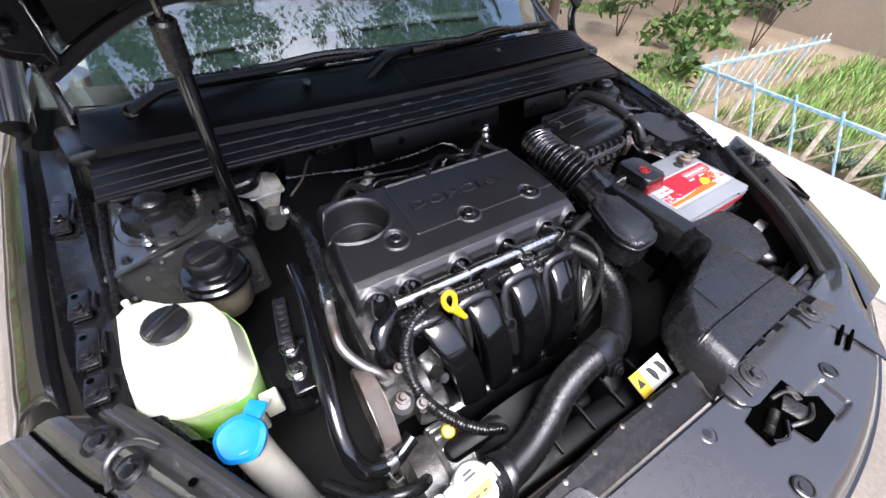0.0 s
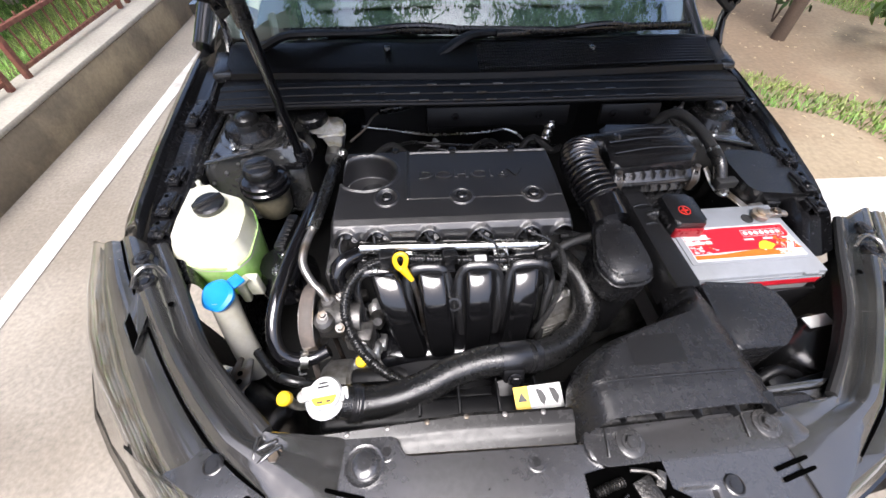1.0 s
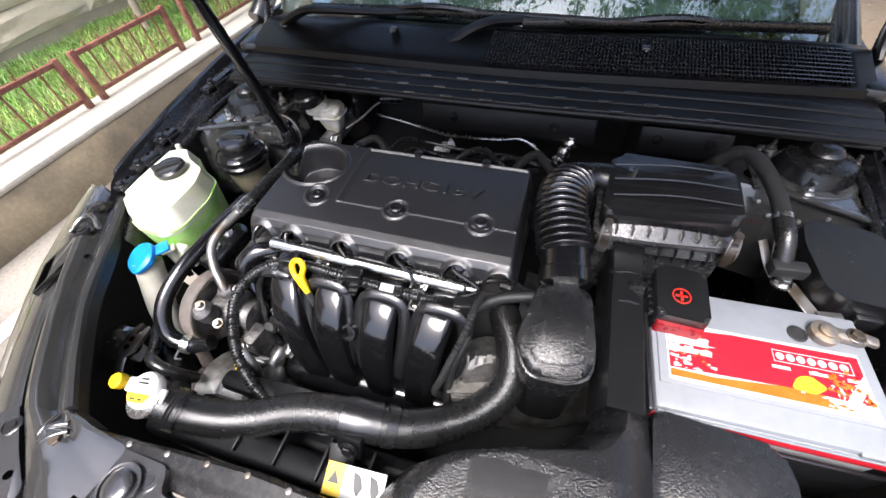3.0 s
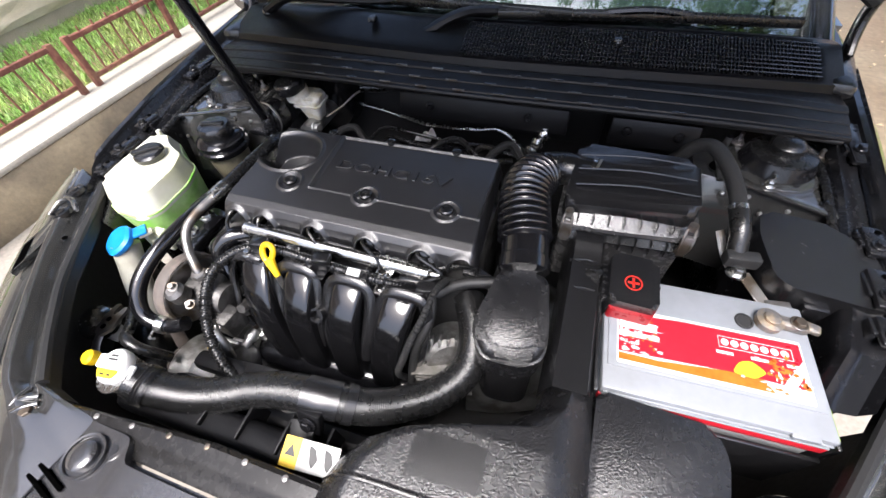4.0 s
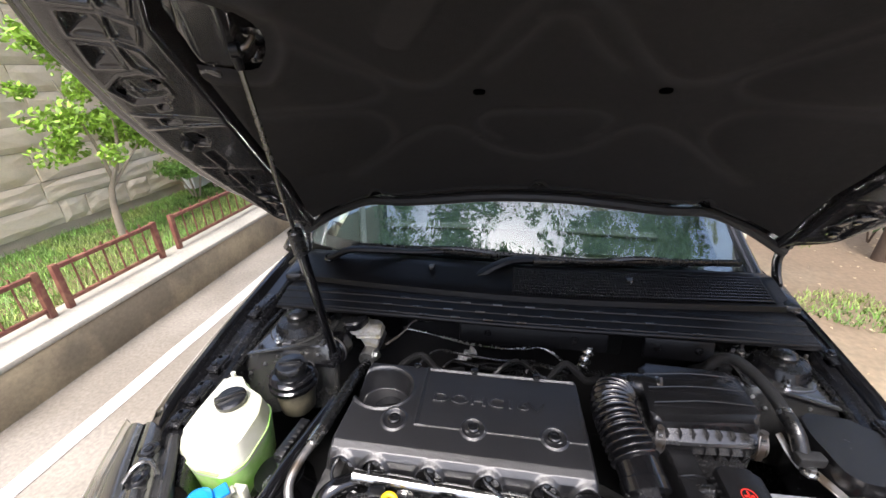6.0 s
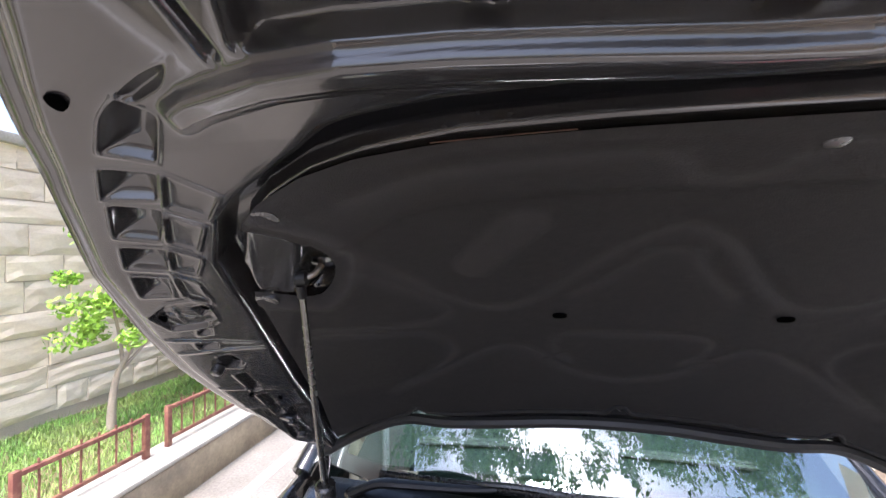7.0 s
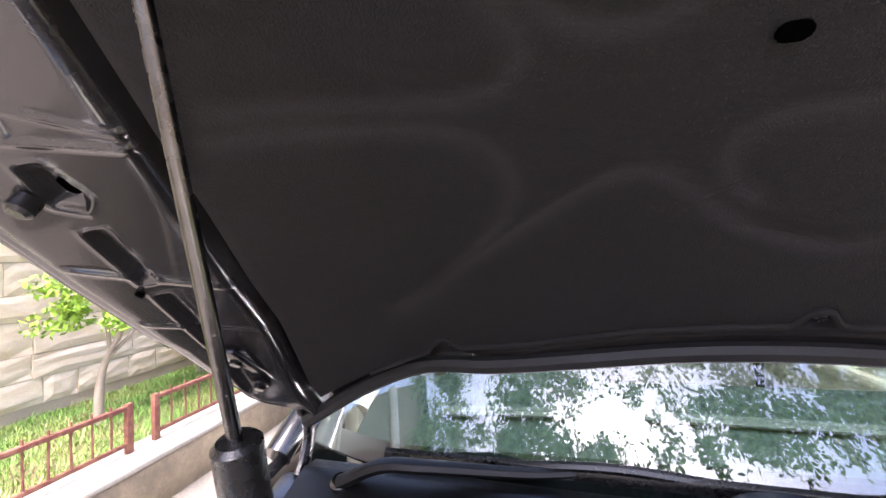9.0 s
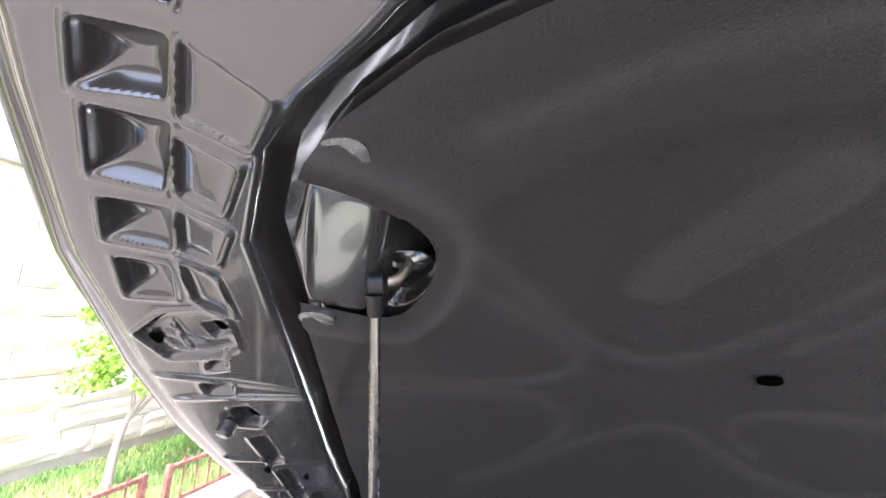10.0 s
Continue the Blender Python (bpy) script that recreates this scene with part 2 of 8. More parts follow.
def glass_material(name, tint, rough=0.0, ior=1.5):
    m = bpy.data.materials.new(name)
    m.use_nodes = True
    b = m.node_tree.nodes["Principled BSDF"]
    b.inputs["Base Color"].default_value = (*tint, 1)
    b.inputs["Transmission Weight"].default_value = 1.0
    b.inputs["Roughness"].default_value = rough
    b.inputs["IOR"].default_value = ior
    return m


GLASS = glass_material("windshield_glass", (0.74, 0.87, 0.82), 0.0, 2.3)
LENS = glass_material("headlamp_lens", (0.95, 0.96, 0.96), 0.03)


# ---------- building helpers ----------
def thing(name, at, label, category, group="", kind=""):
    e = new(name)
    e.location = at
    e.empty_display_size = 0.05
    return tagged(e, label, category, group, kind)


def put_mesh(name, data, material, label="", sharp=38):
    if isinstance(data, bmesh.types.BMesh):
        me = bpy.data.meshes.new(name)
        bmesh.ops.recalc_face_normals(data, faces=data.faces)
        data.to_mesh(me)
        data.free()
    else:
        me = bpy.data.meshes.new(name)
        me.from_pydata([tuple(v) for v in data[0]], [], [tuple(f) for f in data[1]])
        me.update()
    for p in me.polygons:
        p.use_smooth = True
    me.set_sharp_from_angle(angle=radians(sharp))
    me.materials.append(material)
    ob = new(name, me)
    if label:
        ob["label"] = label
    return ob


def part(name, data, material, parent, label="", sharp=38):
    ob = put_mesh(name, data, material, label, sharp)
    ob.parent = parent
    if parent.parent is None:
        ob.matrix_parent_inverse = Matrix.Translation(-parent.location)
    return ob


def solo(name, data, material, label, category, group="", kind="", sharp=38):
    return tagged(put_mesh(name, data, material, "", sharp), label, category, group, kind)


def join(*items):
    """Several vertex and face lists in one."""
    vs, fs = [], []
    for d in items:
        if isinstance(d, bmesh.types.BMesh):
            d.verts.ensure_lookup_table()
            d.verts.index_update()
            v = [tuple(x.co) for x in d.verts]
            f = [tuple(x.index for x in p.verts) for p in d.faces]
            d.free()
        else:
            v, f = d
        k = len(vs)
        vs.extend(tuple(x) for x in v)
        fs.extend(tuple(i + k for i in p) for p in f)
    return vs, fs


def moved(d, m):
    if isinstance(d, bmesh.types.BMesh):
        bmesh.ops.transform(d, matrix=m, verts=d.verts)
        return d
    return [tuple(m @ Vector(v)) for v in d[0]], d[1]


def warped(d, fn):
    if isinstance(d, bmesh.types.BMesh):
        for v in d.verts:
            v.co = fn(v.co)
        return d
    return [tuple(fn(Vector(v))) for v in d[0]], d[1]


def box(at, size, bevel=0.004, rz=0.0, seg=2, rx=0.0, ry=0.0):
    bm = bmesh.new()
    bmesh.ops.create_cube(bm, size=1)
    bmesh.ops.scale(bm, vec=size, verts=bm.verts)
    if bevel:
        bmesh.ops.bevel(bm, geom=bm.edges[:], offset=min(bevel, min(size) * 0.45), segments=seg, profile=0.5, affect="EDGES")
    bmesh.ops.transform(bm, matrix=pose(*at, rx, ry, rz), verts=bm.verts)
    return bm


def prism(outline, z0, z1, bevel=0.0, seg=2, round_all=False):
    """An upright block with the given plan, its top edges rounded."""
    bm = bmesh.new()
    low = [bm.verts.new((x, y, z0)) for x, y in outline]
    high = [bm.verts.new((x, y, z1)) for x, y in outline]
    n = len(outline)
    top = bm.faces.new(high)
    bm.faces.new(low[::-1])
    for i in range(n):
        bm.faces.new((low[i], low[(i + 1) % n], high[(i + 1) % n], high[i]))
    if bevel:
        edges = bm.edges[:] if round_all else list(top.edges)
        bmesh.ops.bevel(bm, geom=edges, offset=bevel, segments=seg, profile=0.5, affect="EDGES", clamp_overlap=True)
    return bm


def rounded(outline, r, n=5):
    """The outline with its corners rounded by r."""
    out = []
    k = len(outline)
    for i in range(k):
        p, a, b = Vector(outline[i]), Vector(outline[i - 1]), Vector(outline[(i + 1) % k])
        da, db = (a - p), (b - p)
        q = min(r, da.length * 0.45, db.length * 0.45)
        pa, pb = p + da.normalized() * q, p + db.normalized() * q
        for j in range(n + 1):
            t = j / n
            out.append(tuple(pa * (1 - t) ** 2 + p * 2 * t * (1 - t) + pb * t ** 2))
    return out


def smooth_path(points, step=0.006):
    pts = [Vector(p) for p in points]
    ext = [pts[0] * 2 - pts[1]] + pts + [pts[-1] * 2 - pts[-2]]
    out = []
    for i in range(1, len(ext) - 2):
        p0, p1, p2, p3 = ext[i - 1:i + 3]
        n = max(2, int((p2 - p1).length / step))
        for j in range(n):
            t = j / n
            out.append(0.5 * ((2 * p1) + (p2 - p0) * t + (2 * p0 - 5 * p1 + 4 * p2 - p3) * t * t + (3 * p1 - p0 - 3 * p2 + p3) * t ** 3))
    out.append(pts[-1])
    return out


def tube(points, r, n=12, step=0.006, caps=True, flat=None):
    """A tube along a smooth path. r: radius, or a function of the length along it and the whole length."""
    path = smooth_path(points, step)
    run = [0.0]
    for a, b in zip(path, path[1:]):
        run.append(run[-1] + (b - a).length)
    t = (path[1] - path[0]).normalized()
    up = Vector((0, 0, 1)) if abs(t.z) < 0.9 else Vector((1, 0, 0))
    side = t.cross(up).normalized()
    vs, fs = [], []
    for i, p in enumerate(path):
        nt = (path[min(i + 1, len(path) - 1)] - path[max(i - 1, 0)]).normalized()
        side = (side - nt * side.dot(nt)).normalized()
        other = nt.cross(side)
        rad = r(run[i], run[-1]) if callable(r) else r
        for j in range(n):
            a = 2 * math.pi * j / n
            vs.append(p + side * (math.cos(a) * rad) + other * (math.sin(a) * rad * (flat or 1.0)))
        if i:
            k = (i - 1) * n
            for j in range(n):
                fs.append((k + j, k + (j + 1) % n, k + n + (j + 1) % n, k + n + j))
    if caps:
        fs.append(tuple(range(n))[::-1])
        fs.append(tuple(range(len(vs) - n, len(vs))))
    return vs, fs


def ripple(r, amount, pitch):
    return lambda s, whole: r + amount * math.sin(2 * math.pi * s / pitch)


def lathe(profile, at=(0, 0, 0), axis=(0, 0, 1), n=28, squash=None):
    """A turned shape: (radius, height) rows along the axis."""
    turn = Vector((0, 0, 1)).rotation_difference(Vector(axis).normalized()).to_matrix()
    at = Vector(at)
    vs, fs = [], []
    for r, h in profile:
        for j in range(n):
            a = 2 * math.pi * j / n
            q = squash(a) if squash else 1.0
            vs.append(at + turn @ Vector((r * q * math.cos(a), r * q * math.sin(a), h)))
    for i in range(len(profile) - 1):
        for j in range(n):
            fs.append((i * n + j, i * n + (j + 1) % n, (i + 1) * n + (j + 1) % n, (i + 1) * n + j))
    fs.append(tuple(range(n))[::-1])
    fs.append(tuple(range(len(vs) - n, len(vs))))
    return vs, fs


def sheet(fn, rows, cols, thick=0.0):
    """A grid sheet from fn(i, j) with both in 0 to 1; thick gives it a back, offset by the vector."""
    vs = [Vector(fn(i / rows, j / cols)) for i in range(rows + 1) for j in range(cols + 1)]
    w = cols + 1
    fs = [(i * w + j, i * w + j + 1, (i + 1) * w + j + 1, (i + 1) * w + j) for i in range(rows) for j in range(cols)]
    if thick:
        off = Vector(thick)
        k = len(vs)
        vs = vs + [v + off for v in vs]
        fs += [tuple(k + q for q in f[::-1]) for f in fs]
        rim = [j for j in range(w)] + [i * w + cols for i in range(1, rows + 1)] + [rows * w + j for j in range(cols - 1, -1, -1)] + [i * w for i in range(rows - 1, 0, -1)]
        for a, b in zip(rim, rim[1:] + rim[:1]):
            fs.append((b, a, a + k, b + k))
    return vs, fs


def bolt_shape(at, r=0.009, h=0.006, axis=(0, 0, 1)):
    """A hexagon head on a washer."""
    return join(lathe([(r * 1.5, 0), (r * 1.5, h * 0.25), (r * 1.4, h * 0.35)], at, axis, 18),
                lathe([(r, h * 0.3), (r, h), (r * 0.85, h * 1.15)], at, axis, 6))


def lerp(table, x):
    for (a, va), (b, vb) in zip(table, table[1:]):
        if x <= b:
            t = max(0.0, (x - a) / (b - a))
            return va + (vb - va) * t
    return table[-1][1]


def text_mesh(words, size, depth, bevel=0.0):
    cu = bpy.data.curves.new("letters", "FONT")
    cu.body, cu.size, cu.extrude, cu.align_x, cu.align_y = words, size, depth, "CENTER", "CENTER"
    cu.bevel_depth, cu.bevel_resolution = bevel, 1
    ob = bpy.data.objects.new("letters", cu)
    me = bpy.data.meshes.new_from_object(ob)
    v, f = [tuple(x.co) for x in me.vertices], [tuple(p.vertices) for p in me.polygons]
    bpy.data.objects.remove(ob)
    return v, f

# ---------- the setting ----------
def ground_height(x, y):
    return 0.02 * noise.noise((x * 0.4, y * 0.4, 0.3)) - 0.03


solo("ground", sheet(lambda i, j: (-60 + 120 * j, -60 + 120 * i, ground_height(-60 + 120 * j, -60 + 120 * i)), 120, 120), SOIL,
     "dry brown soil ground reaching past the yard", "ground", kind="structure")
solo("pavement", join(box((0.265, -3.3, -0.05), (5.07, 9.68, 0.1), 0.0), box((-0.6, 7.99, -0.05), (3.34, 12.9, 0.1), 0.0)), CONCRETE,
     "worn grey concrete driveway under the car", "pavement", kind="structure")
solo("pavement_strip", box((2.35, -2.4, 0.004), (0.95, 7.86, 0.024), 0.008), PALECONC, "pale concrete path beside the planted bed", "pavement", kind="structure")
solo("road_line", sheet(lambda i, j: (-1.945 + 0.085 * j + 0.006 * noise.noise((i * 40, j, 0)), -5 + 17 * i, 0.0045), 200, 2), ROADPAINT,
     "worn white painted line on the driveway", "road marking", kind="structure")

kerb = tagged(new("kerb"), "low concrete retaining kerb beside the driveway", "kerb", kind="structure")
part("kerb_side", box((-2.4, 3.5, 0.115), (0.26, 17, 0.26), 0.006), KERBSIDE, kerb)
part("kerb_top", box((-2.405, 3.5, 0.2625), (0.285, 17, 0.035), 0.012), KERBTOP, kerb, "pale weathered coping")


def bank(x, y):
    t = (-2.53 - x) / 1.3
    return 0.24 - 0.02 * t + 0.03 * noise.noise((x * 2.1, y * 2.1, 1.0))


solo("bank", sheet(lambda i, j: (-2.53 - 1.3 * j, -5 + 17 * i, bank(-2.53 - 1.3 * j, -5 + 17 * i)), 120, 12), TURF,
     "sloping bank of turf behind the kerb", "ground", kind="structure")

# stone wall on the left, laid in courses
wall_left = tagged(new("wall_left"), "sandstone block wall behind the grass bank", "wall", kind="structure")
part("wall_core", box((-4.05, 3.5, 1.2), (0.4, 17, 2.36), 0.0), MORTAR, wall_left, "recessed mortar joints")
part("coping", box((-4.03, 3.5, 2.42), (0.5, 17, 0.08), 0.015), KERBTOP, wall_left)

wall_right = solo("wall_right", join(box((6.4, -2.7, 1.8), (0.4, 10.7, 3.7), 0.01), box((7.4, 7.6, 1.8), (0.4, 10, 3.7), 0.01), box((7.0, 2.55, 1.8), (0.9, 0.2, 3.7), 0.01)), CREAM,
                  "cream rendered building wall with brown stains", "wall", kind="structure")
solo("wall_back", box((1.5, 13.2, 1.3), (13, 0.3, 2.8), 0.01), TANWALL, "tan rendered wall behind the yard", "wall", kind="structure")
solo("wall_front", box((1.2, -9.0, 1.0), (12, 0.3, 2.1), 0.01), CREAM, "cream rendered wall in front of the driveway", "wall", kind="structure")
far_building = tagged(new("far_building"), "tall brown rendered building beyond the stone wall", "building", kind="structure")
part("facade", box((-9, -3.2, 4.4), (3, 13, 8.9), 0.02), BROWNWALL, far_building)
part("ledge", box((-7.45, -3.2, 6.9), (0.16, 13.1, 0.42), 0.02), PALECONC, far_building, "pale ledge along the facade")
part("eaves", box((-8.9, -3.2, 8.93), (3.4, 13.3, 0.16), 0.02), BAYPAINT, far_building, "dark eaves board")


# ---------- fence on the kerb ----------
def fence_section(y0, y1, name_label):
    f = thing("fence", (-2.45, y0, 0.28), name_label, "fence", "fence along the kerb")
    for y in (y0, y1):
        part("post", box((-2.45, y, 0.415), (0.03, 0.035, 0.27), 0.003), FENCERED, f)
    part("rail", box((-2.45, (y0 + y1) / 2, 0.53), (0.026, y1 - y0, 0.024), 0.003), FENCERED, f, "top rail")
    part("rail", box((-2.45, (y0 + y1) / 2, 0.33), (0.02, y1 - y0, 0.022), 0.003), FENCERED, f, "bottom rail")
    n = round((y1 - y0) / 0.1)
    for k in range(1, n):
        y = y0 + (y1 - y0) * k / n
        part("picket", tube([(-2.45, y, 0.325), (-2.45 + random.uniform(-0.004, 0.004), y, 0.45), (-2.452, y + random.uniform(-0.004, 0.004), 0.565)], 0.006, 6, 0.05), FENCERED, f)
    return f


for a, b in ((-1.4, -0.02), (0.1, 1.45), (1.55, 2.2), (2.36, 3.5), (3.62, 4.9)):
    fence_section(a, b, "low rusty red metal fence section on the kerb")

# ---------- the car's body ----------
car = thing("car", (0, 0.4, 0.0), "black sedan body with its engine bay open", "car")
# stations from the cowl to the front: plan of the bay's rim on the left
RIM = [(1.06, -0.715, 0.925), (0.9, -0.695, 0.92), (0.7, -0.675, 0.905), (0.55, -0.66, 0.885), (0.46, -0.645, 0.868), (0.38, -0.60, 0.855), (0.26, -0.52, 0.85),
       (0.18, -0.45, 0.848), (0.135, -0.39, 0.847), (0.118, -0.32, 0.846)]


def fender(side):
    # crown of the wing beside the bonnet gap, and the outer skin going down
    prof = [(0.0, -0.016), (0.007, -0.003), (0.014, 0.0), (0.03, -0.012), (0.06, -0.04), (0.1, -0.1), (0.125, -0.2), (0.135, -0.42)]
    out = -0.055 if side > 0 else 0.018
    st = [(1.45, 0.735, 0.935), (1.2, 0.735, 0.93), (1.06, 0.728, 0.925), (0.9, 0.712, 0.918), (0.7, 0.695, 0.903), (0.55, 0.685, 0.882), (0.5, 0.68, 0.874), (0.462, 0.678, 0.862)]

    def fn(i, j):
        k = i * (len(st) - 1)
        a, b = st[int(k)], st[min(int(k) + 1, len(st) - 1)]
        t = k - int(k)
        y, x, z = (a[q] + (b[q] - a[q]) * t for q in range(3))
        q = j * (len(prof) - 1)
        a, b = prof[int(q)], prof[min(int(q) + 1, len(prof) - 1)]
        t = q - int(q)
        return (side * (x + out + a[0] + (b[0] - a[0]) * t), y + 0.075 * i ** 8 * min(1.0, j * 1.6), z + a[1] + (b[1] - a[1]) * t)
    return sheet(fn, 28, 21, (0, 0, -0.002))


def rail(side):
    # gutter between the wing's crown and the bay
    prof = [(0.03, -0.004), (0.022, -0.02), (0.0, -0.024), (-0.018, -0.018), (-0.026, -0.03), (-0.03, -0.07), (-0.035, -0.16)]
    st = [r for r in RIM[:6]]

    def fn(i, j):
        k = i * (len(st) - 1)
        a, b = st[int(k)], st[min(int(k) + 1, len(st) - 1)]
        t = k - int(k)
        y, x, z = (a[q] + (b[q] - a[q]) * t for q in range(3))
        q = j * (len(prof) - 1)
        a, b = prof[int(q)], prof[min(int(q) + 1, len(prof) - 1)]
        t = q - int(q)
        return (side * (-x + a[0] + (b[0] - a[0]) * t), y, z + a[1] + (b[1] - a[1]) * t)
    return sheet(fn, 30, 18, (0, 0, -0.002))


for side in (-1, 1):
    before = set(car.children)
    part("fender", fender(side), PAINT, car, "glossy black fender")
    part("fender_rail", rail(side), BAYPAINT, car, "black painted gutter with bolts")
    # inner wing
    part("inner_wing", sheet(lambda i, j: (side * (0.66 - 0.05 * j - 0.02 * math.sin(j * 3)), 0.98 - 0.53 * i, 0.86 - 0.02 * i - 0.62 * j + 0.01 * noise.noise((i * 6, j * 5, side))), 20, 14, (0, 0, -0.002)), BAYPAINT, car)
    # strut tower: a pressed dome with its mount
    tx, ty = side * 0.566, 0.785
    def slope(v):
        k = min(1.0, max(0.0, (0.872 - v.z) / 0.09))
        return Vector((v.x, v.y + (-0.05 * k if v.y < 0.76 else 0.0), v.z))

    tower = part("strut_tower", join(warped(prism(rounded([(side * 0.44, 0.735), (side * 0.545, 0.712), (side * 0.605, 0.688), (side * 0.655, 0.668), (side * 0.668, 0.68), (side * 0.668, 0.9), (side * 0.44, 0.9)][::side], 0.012), 0.72, 0.872, 0.02, 3), slope),
                                     lathe([(0.074, -0.035), (0.071, -0.026), (0.066, -0.023), (0.04, -0.023)], (tx, ty, 0.9), (0, 0, 1), 36),
                                     warped(box((0, 0, 0), (0.17, 0.016, 0.006), 0.0025), lambda v: Vector((side * (0.575 + v.x), 0.712 - 0.28 * (v.x + 0.02) - 0.3 * max(0.0, v.x - 0.02) + v.y, 0.873 + v.z))),
                                     box((tx - side * 0.088, ty, 0.873), (0.012, 0.13, 0.008), 0.003)), SHOULDER, car, "glossy black strut tower")
    mount = part("strut_mount", lathe([(0.056, -0.024), (0.056, -0.019), (0.047, 0.0), (0.038, 0.003), (0.027, 0.004), (0.026, 0.015), (0.02, 0.021), (0.008, 0.023), (0.0, 0.023)], (tx, ty, 0.9)), RUBBER, car, "rubber capped strut mount")
    part("mount_ring", lathe([(0.0565, -0.023), (0.0575, -0.021), (0.049, -0.001), (0.0475, -0.0005)], (tx, ty, 0.9), (0, 0, 1), 32), BAYPAINT, mount, "black pressed skirt")
    for a in (20, 140, 252):
        at = (tx + 0.068 * math.cos(radians(a)), ty + 0.068 * math.sin(radians(a)), 0.877)
        part("nut", join(bolt_shape(at, 0.007, 0.008), lathe([(0.0035, 0.006), (0.0035, 0.02), (0.0, 0.021)], at, (0, 0, 1), 10)), STEEL if a > 200 else DULLSTEEL, mount)
    for k, (dx, z) in enumerate(((-0.07, 0.85), (-0.035, 0.856), (-0.05, 0.835), (-0.012, 0.838), (0.02, 0.853), (0.045, 0.842), (0.07, 0.83))):
        x = 0.56 + dx
        part("spot_weld", lathe([(0.0045, 0), (0.003, 0.003), (0.0, 0.0035)], (side * x, 0.712 - 0.28 * (x - 0.545) - 0.3 * max(0.0, x - 0.595) - 0.55 * (0.872 - z) + 0.001, z), (0, -1, 0.38), 10), ALU, tower)
    part("bracket_hole", lathe([(0.012, 0), (0.012, 0.002), (0.006, 0.002)], (tx - side * 0.09, 0.755, 0.8735), (0, 0, 1), 18), HOLE_SHADE, tower)
    # pressed ribs, clips and a loom on the inner wing
    for k in range(5):
        if k > 1:
            part("wing_clip", box((side * (0.5 + 0.03 * (k % 3)), 0.7 + 0.045 * k, 0.879), (0.016, 0.012, 0.014), 0.003, 25 * k), PLASTIC, car, "small black clip")
        part("wing_bolt", bolt_shape((side * (0.48 + 0.035 * k), 0.745 - 0.012 * k + 0.02 * (k % 2), 0.873), 0.005, 0.007), BAYPAINT, car)
    # bolts along the rail
    for y, x, z, l in ((0.83, 0.694, 0.901, 0.1), (0.62, 0.674, 0.883, 0.05), (0.545, 0.668, 0.873, 0.06), (0.485, 0.664, 0.864, 0.04)):
        plate = part("rail_plate", join(box((side * x, y, z), (0.026, l, 0.009), 0.003, 0, 2, 4), box((side * (x - 0.014), y + 0.006, z - 0.008), (0.008, l * 0.6, 0.018), 0.002)), BAYPAINT, car, "pressed black rail plate")
        part("bolt", bolt_shape((side * x, y - 0.2 * l, z + 0.004), 0.0065, 0.007), BAYPAINT, plate)
        part("hole", lathe([(0.004, 0), (0.004, 0.001), (0.002, 0.001)], (side * (x + 0.004), y + 0.3 * l, z + 0.0055), (0, 0, 1), 12), HOLE_SHADE, plate)
    part("rail_loom", tube([(side * 0.652, 0.9, 0.873), (side * 0.646, 0.75, 0.88), (side * 0.64, 0.64, 0.868), (side * 0.645, 0.56, 0.852), (side * 0.63, 0.5, 0.83)], 0.006, 8, 0.015), RUBBER, car, "taped black loom along the rail")
    a, b, c = (-0.76, -0.74, -0.665) if side < 0 else (0.622, 0.618, 0.57)
    part("a_pillar", tube([(a, 1.12 if side < 0 else 1.06, 0.93), (b, 1.3, 1.05), (c, 1.8, 1.4)], 0.028, 12, 0.03), PAINT, car, "glossy black windshield pillar")
    # the rail sits closer in on the right
    if side > 0:
        for ob in car.children:
            if ob not in before and not ob.name.startswith(("fender.", "a_pillar")):
                ob.location.x -= 0.045 if "rail" in ob.name else 0.025

part("firewall", sheet(lambda i, j: (-0.66 + 1.32 * j, 0.965 - 0.02 * math.sin(j * 9) * i, 0.95 - 0.65 * i + 0.0 * j), 16, 40, (0, 0.004, 0)), DARKVOID, car)
part("heat_shield", box((0.06, 0.935, 0.81), (0.42, 0.02, 0.1), 0.008), SEAL, car, "black felt firewall pad")
for x, w, y, z in ((0.02, 0.35, 0.812, 0.884), (0.345, 0.15, 0.806, 0.886)):
    shield = part("heat_shield", box((x, y, z), (w, 0.014, 0.052), 0.006, 0, 2, -12), COWLBLACK, car, "black firewall shield")
    for q in (-0.3, 0.28):
        part("bolt", bolt_shape((x + q * w, y - 0.006, z + 0.004), 0.006, 0.006, (0, -1, 0.2)), BAYPAINT, shield)
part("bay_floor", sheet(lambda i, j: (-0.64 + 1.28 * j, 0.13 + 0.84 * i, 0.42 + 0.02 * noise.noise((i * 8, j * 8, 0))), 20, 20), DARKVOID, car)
part("roof", sheet(lambda i, j: ((-0.66 + 1.32 * j), 1.72 + 1.9 * i, 1.43 + 0.05 * math.sin(math.pi * j) - 0.03 * i), 10, 12, (0, 0, -0.02)), PAINT, car)
for side in (-1, 1):
    part("door_skin", sheet(lambda i, j: (side * (0.84 - 0.05 * side - 0.02 * math.sin(j * 3)), 1.4 + 2.3 * i, 0.91 - 0.04 * side - 0.65 * j), 6, 8, (-side * 0.02, 0, 0)), PAINT, car)
part("tail", box((0, 3.9, 0.7), (1.7, 0.5, 0.7), 0.1), PAINT, car)

